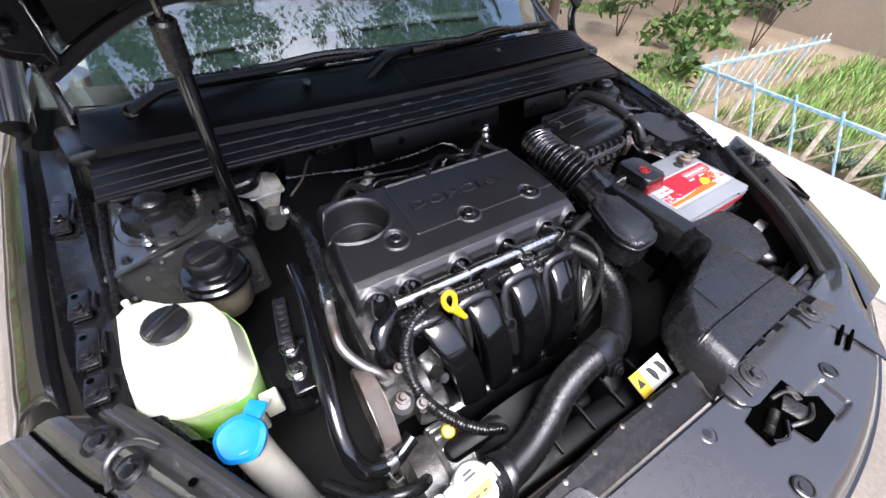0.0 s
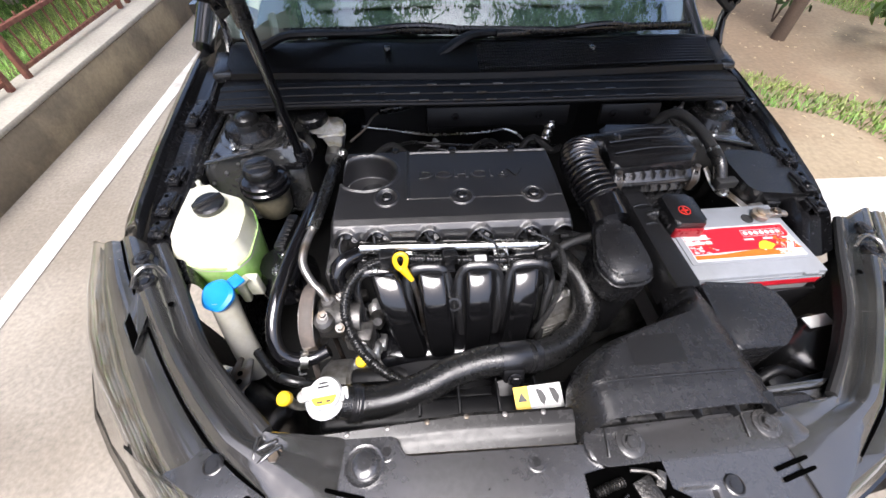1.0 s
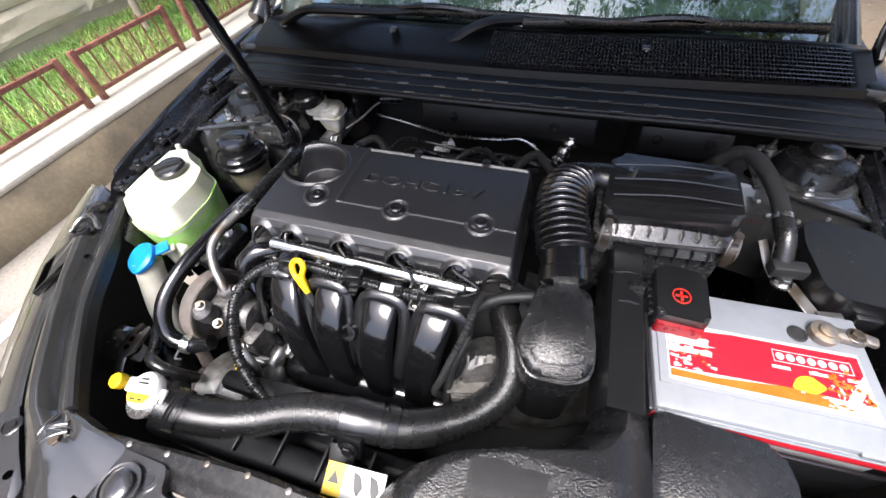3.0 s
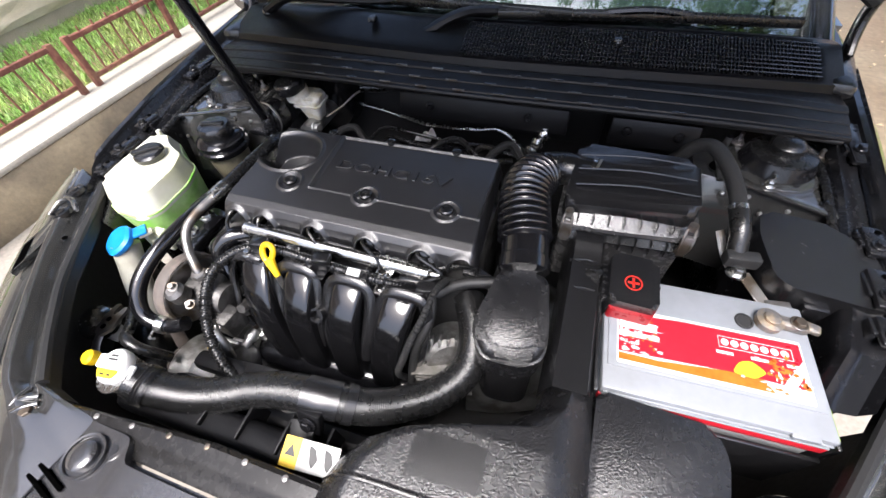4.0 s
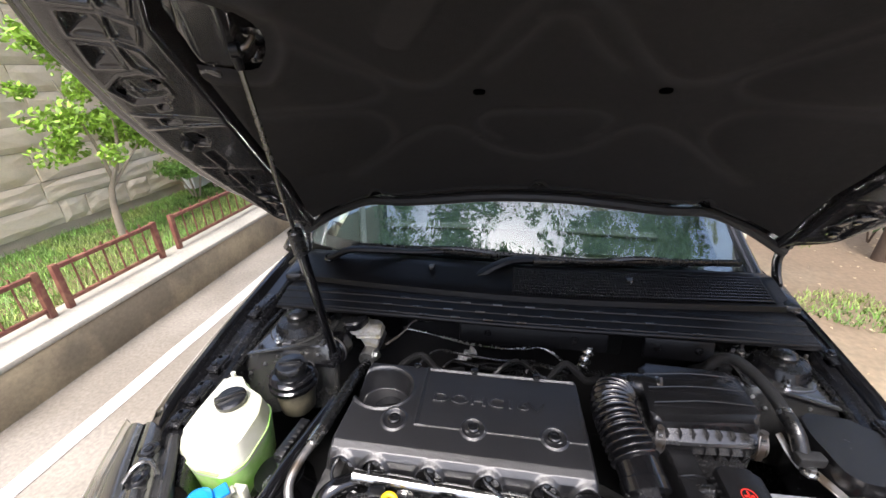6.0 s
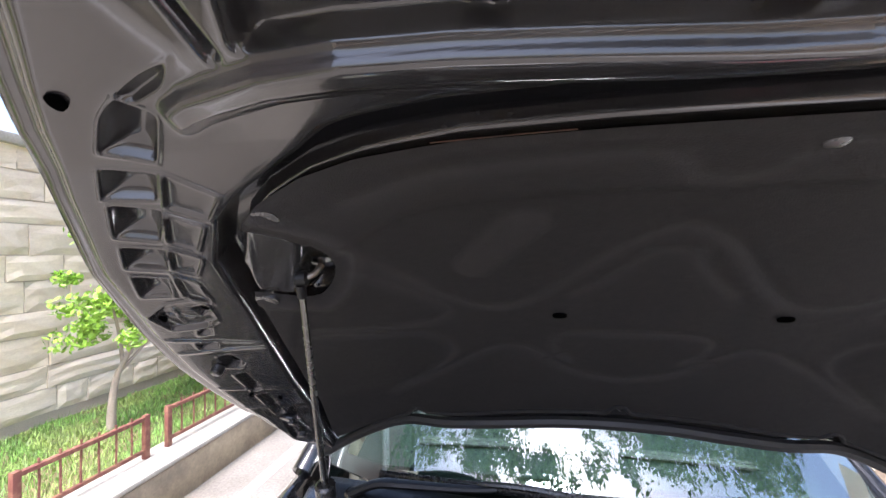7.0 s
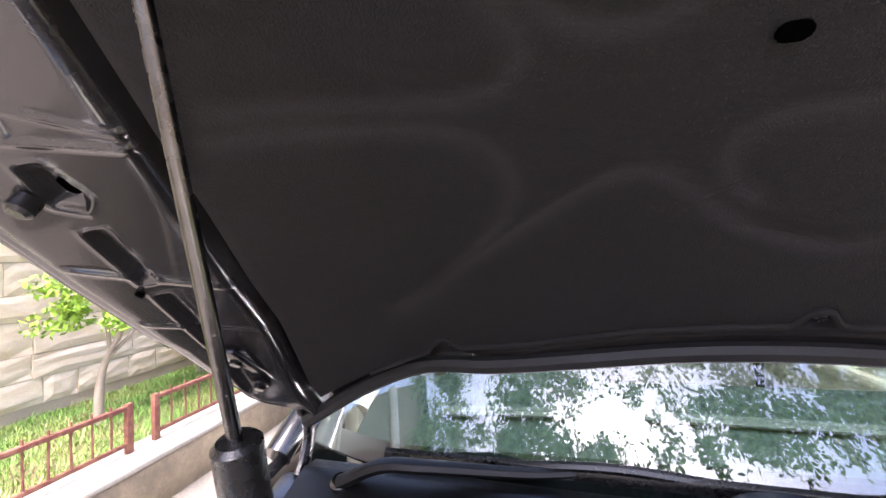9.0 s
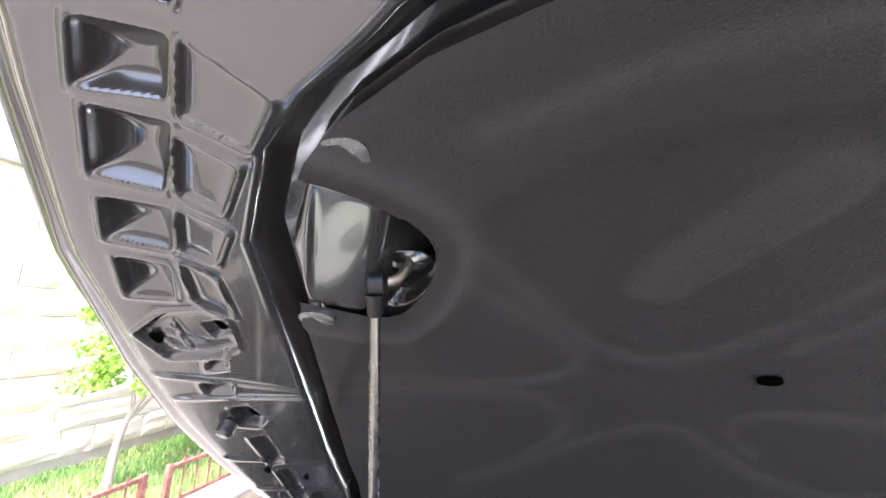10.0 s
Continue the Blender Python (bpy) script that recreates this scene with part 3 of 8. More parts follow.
# ---------- front end: support panel, lamps, bumper ----------
INNER = [(-0.648, 0.455), (-0.6, 0.385), (-0.522, 0.262), (-0.478, 0.21), (-0.435, 0.165), (-0.388, 0.121), (-0.345, 0.1135)]
LAMP_IN = [(-0.735, 0.475), (-0.684, 0.39), (-0.61, 0.287), (-0.56, 0.22), (-0.51, 0.16), (-0.455, 0.103), (-0.375, 0.045)]
GLASS_IN = [(-0.775, 0.48), (-0.725, 0.388), (-0.668, 0.298), (-0.62, 0.227), (-0.57, 0.16), (-0.52, 0.1), (-0.47, 0.05)]
GLASS_OUT = [(-0.85, 0.52), (-0.808, 0.412), (-0.76, 0.318), (-0.715, 0.25), (-0.66, 0.185), (-0.6, 0.115), (-0.545, 0.06)]
GLASS_LOW = [(-0.885, 0.5), (-0.858, 0.4), (-0.822, 0.305), (-0.777, 0.225), (-0.722, 0.163), (-0.655, 0.098), (-0.585, 0.035)]


def bump_at(x, c, half, soft):
    return 0.5 * (math.tanh((x - c + half) / soft) - math.tanh((x - c - half) / soft))


def between(a, b, t):
    return [(x * (1 - t) + X * t, y * (1 - t) + Y * t) for (x, y), (X, Y) in zip(a, b)]



def strip(a, b, za, zb, side, bulge=0.0, rows=24, cols=8, sink=(0, 0, -0.003), edge=0.0):
    ta = [Vector((side * -p[0], p[1], za)) for p in a]
    tb = [Vector((side * -p[0], p[1], zb)) for p in b]

    def at(t, k):
        k *= len(t) - 1
        i = min(int(k), len(t) - 2)
        return t[i].lerp(t[i + 1], k - i)

    def fn(i, j):
        p = at(ta, i).lerp(at(tb, i), j)
        p.z += bulge * math.sin(math.pi * j) - edge * (j > 0.99)
        return p
    return sheet(fn, rows, cols, sink)


def shoulder_strip(side):
    """The panel between bay and lamp: a lip, a shallow valley, then a broad crown."""
    prof = [(0, -0.003), (0.07, 0.004), (0.16, 0.003), (0.3, -0.002), (0.42, 0.008), (0.55, 0.016), (0.7, 0.017), (0.86, 0.01), (0.95, 0.003), (1, -0.006)]
    ta = [Vector((side * -p[0], p[1], 0.853)) for p in INNER + [(-0.285, 0.107)]]
    tb = [Vector((side * -p[0], p[1], 0.85)) for p in LAMP_IN + [(-0.3, -0.02)]]

    def at(t, k):
        k *= len(t) - 1
        i = min(int(k), len(t) - 2)
        return t[i].lerp(t[i + 1], k - i)

    def fn(i, j):
        p = at(ta, i).lerp(at(tb, i), j)
        fade = 1 - 0.9 * min(1.0, max(0.0, i - 0.66) / 0.2)
        p.z += lerp(prof, j) * fade + 0.002 * math.sin(9 * i) * math.sin(math.pi * j) - 0.05 * max(0.0, i - 0.86)
        return p
    return sheet(fn, 60, 40, (0, 0, -0.003))


for side in (-1, 1):
    shoulder = part("lamp_panel", shoulder_strip(side), SHOULDER, car, "glossy black shoulder panel beside the headlamp", 60)
    part("panel_gap", tube([(side * -x, y, 0.849) for x, y in LAMP_IN], 0.0022, 6, 0.01), HOLE_SHADE, shoulder, "black tube drawing the shade of the gap beside the lamp")
    for x, y in ((0.662, 0.414), (0.634, 0.362)):
        part("boss", lathe([(0.0175, -0.002), (0.0165, 0.005), (0.0125, 0.0065), (0.0105, 0.002), (0.0075, 0.0015), (0.007, 0.006), (0.0, 0.0065)], (side * x, y, 0.865), (side * 0.15, 0, 1), 22), BAYPAINT, shoulder, "pressed cup with a bolt")
    part("arch", tube([(side * 0.652, 0.352, 0.866), (side * 0.652, 0.376, 0.873), (side * 0.638, 0.388, 0.877), (side * 0.62, 0.384, 0.877), (side * 0.606, 0.372, 0.87)], 0.0042, 8, 0.004), SHOULDER, shoulder, "raised arch over the cup")
    part("bracket", prism(rounded([(side * x, y) for x, y in ((0.641, 0.287), (0.648, 0.348), (0.65, 0.365), (0.626, 0.364), (0.611, 0.354), (0.608, 0.273), (0.604, 0.237))][::-side], 0.003), 0.85, 0.8605, 0.0015), SHOULDER, shoulder, "flat black bracket")
    part("slot", prism([(side * x, y) for x, y in ((0.638, 0.288), (0.64, 0.308), (0.609, 0.266), (0.605, 0.241))][::-side], 0.86, 0.8612), HOLE_SHADE, shoulder, "black plate drawing a slot's shade")
    part("slot", prism([(side * x, y) for x, y in ((0.609, 0.29), (0.612, 0.353), (0.61, 0.353), (0.6065, 0.278))][::-side], 0.86, 0.8612), HOLE_SHADE, shoulder, "black plate drawing a slit's shade")
    for x, y in ((0.581, 0.32), (0.668, 0.368)):
        part("hole", lathe([(0.0045, 0), (0.0045, 0.0012), (0.002, 0.0012)], (side * x, y, 0.861 if x < 0.6 else 0.852), (0, 0, 1), 14), HOLE_SHADE, shoulder)
    if side < 0:
        corner = part("corner_panel", prism(rounded([(-0.36, 0.012), (-0.41, 0.03), (-0.47, 0.056), (-0.508, 0.077), (-0.478, 0.089), (-0.4635, 0.107), (-0.411, 0.067), (-0.367, 0.039)][::-1], 0.006), 0.81, 0.852, 0.003), COVERPANEL, shoulder, "grey-black corner panel")
        part("clip", lathe([(0.0125, -0.003), (0.0125, 0.0008), (0.0105, 0.0016), (0.0095, 0.0004), (0.006, 0.0004), (0.0055, 0.0022)], (-0.446, 0.084, 0.852), (0, 0, 1), 20), PLASTIC, corner, "push clip")
        part("hole", lathe([(0.005, 0), (0.005, 0.0012), (0.002, 0.0012)], (-0.395, 0.043, 0.852), (0, 0, 1), 14), HOLE_SHADE, corner)
        for a, b in (((-0.396, 0.079), (-0.396, 0.111)), ((-0.402, 0.092), (-0.373, 0.107)), ((-0.393, 0.078), (-0.366, 0.1))):
            part("corner_rib", tube([(*a, 0.8535), ((a[0] + b[0]) / 2, (a[1] + b[1]) / 2, 0.8575), (*b, 0.8545)], 0.0034, 10, 0.004), SHOULDER, shoulder, "raised stiffening rib")
        part("bolt", bolt_shape((-0.372, 0.088, 0.852), 0.0075, 0.006), DULLSTEEL, shoulder)
    part("bay_seal", tube([(side * -x, y, 0.853) for x, y in INNER[:6]], 0.007, 8, 0.01), SEAL, car, "black rubber edge seal")
    part("splash_guard", strip([(x - 0.055, y - 0.03) for x, y in INNER], [(x - 0.02, y) for x, y in INNER], 0.83, 0.4, side), DARKVOID, car, "dark splash guard")
    part("bay_lip", strip(INNER, [(x + 0.003, y + 0.002) for x, y in INNER], 0.85, 0.831, side), SEAL, car)
    lamp = thing("headlamp", (side * 0.66, 0.22, 0.55), "clear headlamp with a chrome reflector", "headlamp", "headlamps")
    part("housing", strip(LAMP_IN, GLASS_IN, 0.845, 0.838, side, 0.006), SHOULDER, lamp, "glossy black lamp housing edge")
    part("bezel", strip(between(GLASS_IN, GLASS_OUT, 0.02), between(GLASS_IN, GLASS_OUT, 0.4), 0.822, 0.802, side, 0.004), CHROME, lamp, "silver inner bezel")
    part("reflector", strip(between(GLASS_IN, GLASS_OUT, 0.4), between(GLASS_IN, GLASS_OUT, 0.9), 0.802, 0.76, side, 0.006), CHROME, lamp, "silver reflector strip")
    part("reflector_wall", strip(between(GLASS_IN, GLASS_OUT, 0.9), between(GLASS_OUT, GLASS_LOW, 0.7), 0.76, 0.655, side, -0.01), CHROME, lamp, "silver reflector wall")
    for k in range(3):
        part("trim_line", strip(between(GLASS_IN, GLASS_OUT, 0.42 + 0.16 * k), between(GLASS_IN, GLASS_OUT, 0.46 + 0.16 * k), 0.808 - 0.013 * k, 0.806 - 0.013 * k, side, 0.002), DULLSTEEL, lamp, "grey moulded line")
    lens = part("lens", join(strip(GLASS_IN, GLASS_OUT, 0.838, 0.785, side, 0.012, 24, 8, (0, 0, -0.003)), strip(GLASS_OUT, GLASS_LOW, 0.785, 0.66, side, 0.0, 24, 8, (0.003 * -side, 0, 0))), LENS, lamp, "clear plastic lens")
    lens.visible_shadow = False
    part("rear_housing", box((side * 0.5, 0.22, 0.73 if side > 0 else 0.6), (0.14, 0.1, 0.14), 0.03, side * 35, 3), PLASTIC, lamp, "black rear housing")
    part("bumper_side", strip([(x - 0.004, y - 0.006) for x, y in GLASS_LOW], [(x - 0.03, y - 0.02) for x, y in GLASS_LOW], 0.655, 0.35, side, 0.02), PAINT, car, "glossy black bumper corner")

# upper tie bar with rivets
tie_bar = thing("radiator_support", (0, 0.1, 0.78), "glossy black radiator support bar with rivets", "support bar")
part("bar", sheet(lambda i, j: (-0.34 + 0.7 * i, lerp([(0, 0.134), (0.15, 0.13), (0.5, 0.112), (0.8, 0.098), (1, 0.085)], j) - 0.02 * max(0.0, min(1.0, (0.209 - 0.7 * i) / 0.209)) * (1 - j), lerp([(0, 0.78), (0.12, 0.842), (0.25, 0.848), (0.6, 0.845), (0.85, 0.84), (1, 0.838)], j)), 30, 20, (0, 0, -0.003)), BARBLACK, tie_bar)
part("bay_strip", box((0.365, 0.14, 0.838), (0.15, 0.01, 0.016), 0.003, 4), SHOULDER, tie_bar, "thin bright-edged strip at the bay")
for k in range(11):
    part("rivet", lathe([(0.0038, 0), (0.0035, 0.0014), (0.0015, 0.002)], (-0.285 + 0.053 * k, 0.124 - 0.018 * max(0.0, (0.154 - 0.053 * k) / 0.209), 0.8475), (0, 0, 1), 12), DULLSTEEL, tie_bar)

# plastic cover over the grille
front_cover = thing("front_cover", (0, 0, 0.8), "grey-black plastic cover panel over the radiator grille", "cover panel")


def cover_front(x):
    return -0.062 + 0.55 * x * x


def cover_back(x):
    tab = (0.5 + 0.5 * math.tanh((-0.215 - x) / 0.006)) * (0.5 + 0.5 * math.tanh((x + 0.345) / 0.008))
    return 0.082 + 0.026 * tab + lerp([(-1, 0.0), (0.296, 0.0), (0.306, 0.048), (0.4, 0.056), (0.44, 0.04), (0.5, 0.025), (0.53, 0.02)], x)


def cover_fn(i, j):
    x = -0.313 + 0.83 * i
    yb, yf = cover_back(x), cover_front(x)
    y = yb + (min(yf, yb - 0.004) - yb) * j
    z = 0.853 - 0.006 * j - 0.05 * max(0.0, j - 0.9) ** 1.5 * 6 - 0.02 * (x / 0.5) ** 2
    if j < 0.02:
        z -= 0.012
    # moulded tray beside the latch
    z -= 0.006 * bump_at(x, 0.148, 0.022, 0.002) * bump_at(y, 0.004, 0.02, 0.002)
    z += 0.0018 * math.exp(-((math.hypot(x - 0.326, y - 0.098) - 0.016) / 0.003) ** 2)
    return (x, y, z)


part("panel", sheet(cover_fn, 190, 90, (0, 0, -0.004)), COVERPANEL, front_cover)
plug = part("plug", join(lathe([(0.0245, -0.004), (0.0245, 0.0005), (0.022, 0.0), (0.0215, -0.003)], (-0.259, 0.072, 0.852)), lathe([(0.0165, -0.004), (0.0165, 0.003), (0.014, 0.005), (0.006, 0.0055)], (-0.259, 0.072, 0.852))), COVERPANEL, front_cover, "round black plastic plug")
for x, y in ((-0.3, 0.09), (-0.232, 0.087), (-0.043, 0.063), (0.372, 0.05), (0.195, 0.024), (-0.26, 0.0), (0.36, 0.117), (0.0, -0.03)):
    c = part("clip", lathe([(0.0125, -0.003), (0.0125, 0.0008), (0.0105, 0.0016), (0.0095, 0.0004), (0.006, 0.0004), (0.0055, 0.0022)], (x, y, 0.853 - 0.02 * (x / 0.5) ** 2 - 0.002), (0, 0, 1), 20), PLASTIC, front_cover, "push clip")
for k in range(2):
    for sx in (-1, 1):
        part("vent_slot", box((sx * (0.282 + 0.004 * k), 0.043 - 0.012 * k, 0.8455), (0.05, 0.005, 0.006), 0.001, sx * 14), HOLE_SHADE, front_cover, "black bar drawing a slot's shade")
part("bumper_face", sheet(lambda i, j: (-0.6 + 1.2 * i, cover_front(-0.6 + 1.2 * i) - 0.012 - 0.06 * math.sin(j * 1.6), 0.825 - 0.02 * ((i - 0.5) * 2) ** 2 - 0.45 * j), 40, 12, (0, 0.004, 0)), PAINT, car, "glossy black bumper face")

latch = thing("hood_latch", (0.09, 0.02, 0.8), "grimy steel hood latch in a cutout of the cover", "latch")
LM = Matrix.Translation((0.026, -0.006, 0))
# black plate laid on the cover, its colour the cutout's shade
part("recess", moved(prism([(-0.013, 0.018), (-0.013, 0.052), (0.032, 0.06), (0.037, 0.066), (0.087, 0.06), (0.089, 0.03), (0.107, 0.02), (0.097, -0.005), (0.042, -0.008), (0.035, 0.015)], 0.845, 0.854), LM), HOLE_SHADE, latch, "black plate drawing the shade of a cutout in the cover")
part("latch_plate", moved(join(box((0.057, 0.028, 0.856), (0.026, 0.03, 0.004), 0.001, 20), box((0.076, 0.04, 0.857), (0.012, 0.02, 0.006), 0.002, -25)), LM), DARKALU, latch, "grimy latch plate")
part("spring", moved(tube([(-0.007, 0.03, 0.857), (0.012, 0.036, 0.858), (0.029, 0.04, 0.857)], ripple(0.005, 0.0014, 0.004), 10, 0.0008), LM), DARKALU, latch, "coil spring")
part("lever", moved(tube([(0.027, 0.02, 0.857), (0.057, 0.012, 0.861), (0.082, 0.02, 0.857)], 0.003, 8), LM), DARKALU, latch, "steel latch lever")
part("lever", moved(tube([(0.042, 0.052, 0.857), (0.065, 0.048, 0.86), (0.079, 0.035, 0.857)], 0.003, 8), LM), DARKALU, latch, "steel latch lever")
part("cable", moved(tube([(-0.01, 0.022, 0.857), (0.008, 0.014, 0.859), (0.03, 0.026, 0.858)], 0.0022, 6), LM), RUBBER, latch, "thin release cable")

# ---------- cowl, windshield, wipers ----------
cowl = thing("cowl_panel", (0, 0.85, 0.95), "black plastic cowl panel with an air grille below the windshield", "cowl panel")


def sweep_back(x):
    return 0.085 * (abs(x) / 0.62) ** 2.2


COWL = [(0.757, 0.9455), (0.757, 0.9475), (0.759, 0.951), (0.765, 0.9515), (0.7665, 0.9535), (0.786, 0.957), (0.7875, 0.959), (0.81, 0.963), (0.812, 0.966), (0.825, 0.969), (0.833, 0.966), (0.837, 0.979), (0.85, 0.985), (0.93, 1.008), (0.965, 1.002), (1.0, 0.97)]


def cowl_at(x, k):
    k *= len(COWL) - 1
    i = min(int(k), len(COWL) - 2)
    y, z = (COWL[i][q] + (COWL[i + 1][q] - COWL[i][q]) * (k - i) for q in (0, 1))
    drop = 0.036 * (abs(x) / 0.65) ** 3
    y += sweep_back(x) * (0.62 + 0.38 * (y > 0.83))
    if 0.84 < y - sweep_back(x) < 0.95 and -0.03 < x < 0.59:
        z -= 0.006
    return (x, y, z - drop)


part("panel", sheet(lambda i, j: cowl_at(-0.64 + 1.27 * i, j), 127, 75, (0, 0, -0.003)), COWLBLACK, cowl)
for row, (y, z, n) in enumerate(((0.7875, 0.9585, 9), (0.7655, 0.953, 10), (0.8115, 0.9655, 8))):
    for k in range(n):
        x = -0.33 + 0.075 * k + 0.02 * row
        part("slot_edge", box((x, y + sweep_back(x) * 0.62, z - 0.036 * (abs(x) / 0.65) ** 3 + 0.001), (0.022, 0.0026, 0.0024), 0.0), DULLSTEEL if k in (2, 3, 4) else SATIN, cowl)
grille = part("grille", join(*[box((-0.03 + 0.0062 * k, 0.888 + sweep_back(-0.03 + 0.0062 * k), 0.9945 - 0.036 * (abs(-0.03 + 0.0062 * k) / 0.65) ** 3), (0.002, 0.088, 0.005), 0.0, 0, 1, 16) for k in range(100)],
                             *[tube([(-0.03 + 0.0775 * q, 0.85 + 0.0095 * k + sweep_back(-0.03 + 0.0775 * q), 0.986 + 0.0027 * k - 0.036 * (abs(-0.03 + 0.0775 * q) / 0.65) ** 3) for q in range(9)], 0.0012, 4, 0.02) for k in range(9)]), PLASTIC, cowl, "fine black mesh grille")
part("grille_bed", sheet(lambda i, j: (-0.03 + 0.62 * i, 0.847 + 0.086 * j + sweep_back(-0.03 + 0.62 * i), 0.979 + 0.0245 * j - 0.036 * (abs(-0.03 + 0.62 * i) / 0.65) ** 3), 30, 4), DARKVOID, cowl)
for x, y, z in ((-0.24, 0.912, 1.006), (0.25, 0.915, 0.998)):
    part("washer_nozzle", join(box((x, y, z), (0.016, 0.02, 0.012), 0.004), lathe([(0.003, 0), (0.002, 0.006)], (x, y - 0.01, z), (0, -1, 0.4), 8)), PLASTIC, cowl)
part("cowl_seal", tube([(-0.62, 0.813, 0.911), (-0.4, 0.784, 0.935), (0, 0.764, 0.944), (0.4, 0.784, 0.935), (0.62, 0.813, 0.911)], 0.005, 10, 0.02), SEAL, cowl, "rubber seal along the cowl")
for side in (-1, 1):
    part("end_cap", box((side * 0.655 - 0.02 * (side > 0), 0.98, 0.94), (0.05, 0.13, 0.03), 0.012, side * -12), PLASTIC, cowl, "black corner trim")


def ws(i, j, lift=0.0):
    x = (-0.725 + 1.335 * j) * (1.0 - 0.13 * i)
    y = 0.945 + 0.72 * i + (0.17 - 0.05 * i) * (abs(x) / 0.62) ** 2.2
    z = 0.985 + 0.43 * i - 0.035 * (abs(x) / 0.62) ** 2 - 0.0 * j + 0.02 * math.sin(math.pi * i)
    return (x, y - 0.5 * lift, z + 0.86 * lift)


windshield = thing("windshield", (0, 1.2, 0.97), "curved windshield reflecting sky and leaves", "windshield")
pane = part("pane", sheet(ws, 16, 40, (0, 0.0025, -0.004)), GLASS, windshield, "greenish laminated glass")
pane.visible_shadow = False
part("black_border", join(sheet(lambda i, j: ws(0.055 * i, j, -0.006), 3, 40), sheet(lambda i, j: ws(i, 0.055 * j, -0.006), 16, 2), sheet(lambda i, j: ws(i, 1 - 0.055 * j, -0.006), 16, 2)), INK, windshield)


def wiper(name_label, pivot, elbow, start, end):
    w = thing("windshield_wiper", pivot, name_label, "wiper", "wipers")
    p, e, a, b = (Vector(q) for q in (pivot, elbow, start, end))
    part("pivot_cap", lathe([(0.015, -0.01), (0.015, 0.002), (0.011, 0.007), (0.006, 0.007), (0.006, 0.004)], pivot, (0, -0.4, 1)), PLASTIC, w)
    part("arm", tube([p, p.lerp(e, 0.5) + Vector((0, 0, 0.012)), e, e.lerp(a.lerp(b, 0.5), 0.6), a.lerp(b, 0.5) + Vector((0, 0, 0.012))], lambda s, L: 0.015 - 0.007 * s / L, 8, 0.01, True, 0.7), COWLBLACK, w, "matt black wiper arm")
    mid = a.lerp(b, 0.5) + Vector((0, -0.012, 0.008))
    part("blade", join(tube([a, mid, b], 0.008, 8, 0.01, True, 1.3), tube([a.lerp(b, 0.25), mid + Vector((0, -0.004, 0.012)), a.lerp(b, 0.75)], 0.007, 8, 0.01)), RUBBER, w, "black rubber blade")


wiper("black wiper resting along the base of the windshield", (-0.12, 0.905, 0.99), (0.0, 0.955, 1.02), (0.02, 0.945, 1.018), (0.57, 1.065, 0.99))
wiper("black wiper with a grey sheen across the windshield base", (-0.55, 0.97, 0.985), (-0.42, 0.965, 1.02), (-0.50, 1.03, 1.0), (0.16, 0.955, 1.022))

# ---------- interior behind the glass ----------
cabin = thing("car_cabin", (0, 2.0, 0.45), "dark cabin with grey seats behind the windshield", "cabin")
part("dashboard", sheet(lambda i, j: (-0.62 + 1.24 * j, 1.16 + 0.42 * i, 0.95 + 0.05 * math.sin(math.pi * i) + (0.035 if (i > 0.5 and 0.12 < j < 0.42) else 0.0) - 0.3 * max(0, i - 0.85) * 4), 20, 30, (0, 0, -0.01)), DASH, cabin, "dark teal vinyl dashboard")
part("steering_wheel", join(tube([(-0.34 + 0.18 * math.cos(a), 1.72 + 0.07 * math.sin(a), 1.02 + 0.165 * math.sin(a)) for a in [2 * math.pi * k / 24 for k in range(25)]], 0.015, 10, 0.02), box((-0.34, 1.72, 1.02), (0.16, 0.05, 0.08), 0.02), box((-0.34, 1.72, 1.01), (0.32, 0.03, 0.03), 0.01)), DASH, cabin, "dark steering wheel")
for x in (-0.36, 0.36):
    seat = part("seat", box((x, 2.25, 0.8), (0.48, 0.16, 0.75), 0.06, 0, 3, -12), SEATGREY, cabin, "grey upholstered seat back")
    part("headrest", box((x, 2.36, 1.24), (0.26, 0.1, 0.17), 0.04, 0, 3), SEATGREY, seat)
    part("pillar_trim", tube([(x * 1.8, 1.26, 0.97), (x * 1.74, 1.45, 1.11), (x * 1.6, 1.78, 1.34)], 0.026, 10, 0.03), BEIGE, cabin, "beige pillar trim")
part("defroster_vent", join(*[sheet(lambda i, j: (-0.45 + 0.86 * i, y + 0.016 * j - 0.09 * (i - 0.5) ** 2, 0.99 + 0.004 * math.sin(math.pi * j)), 40, 4, (0, 0, -0.004)) for y in (1.24, 1.262)]), VENTGREY, cabin, "defroster outlets along the dashboard with sunlight in their colour")
for x in (-0.665, 0.665):
    part("door_card", join(box((x, 1.75, 0.86), (0.04, 1.0, 0.3), 0.015), box((x * 0.975, 1.7, 0.93), (0.05, 0.7, 0.04), 0.015)), BEIGE, cabin, "beige door card with an armrest")
part("headlining", box((0, 2.75, 1.39), (1.1, 2.0, 0.02), 0.01), DASH, cabin)
# the upright panel is added to block daylight from the cabin's rear
part("rear_shelf", join(box((0, 3.45, 1.0), (1.3, 0.5, 0.05), 0.02), box((0, 3.62, 1.2), (1.3, 0.05, 0.5), 0.02)), DASH, cabin, "dark rear shelf and an added panel shutting out daylight")
part("cabin_floor", box((0, 2.4, 0.45), (1.3, 2.6, 0.05), 0.01), DASH, cabin)
part("rear_seat", box((0, 3.3, 0.85), (1.25, 0.1, 0.8), 0.04), DASH, cabin)

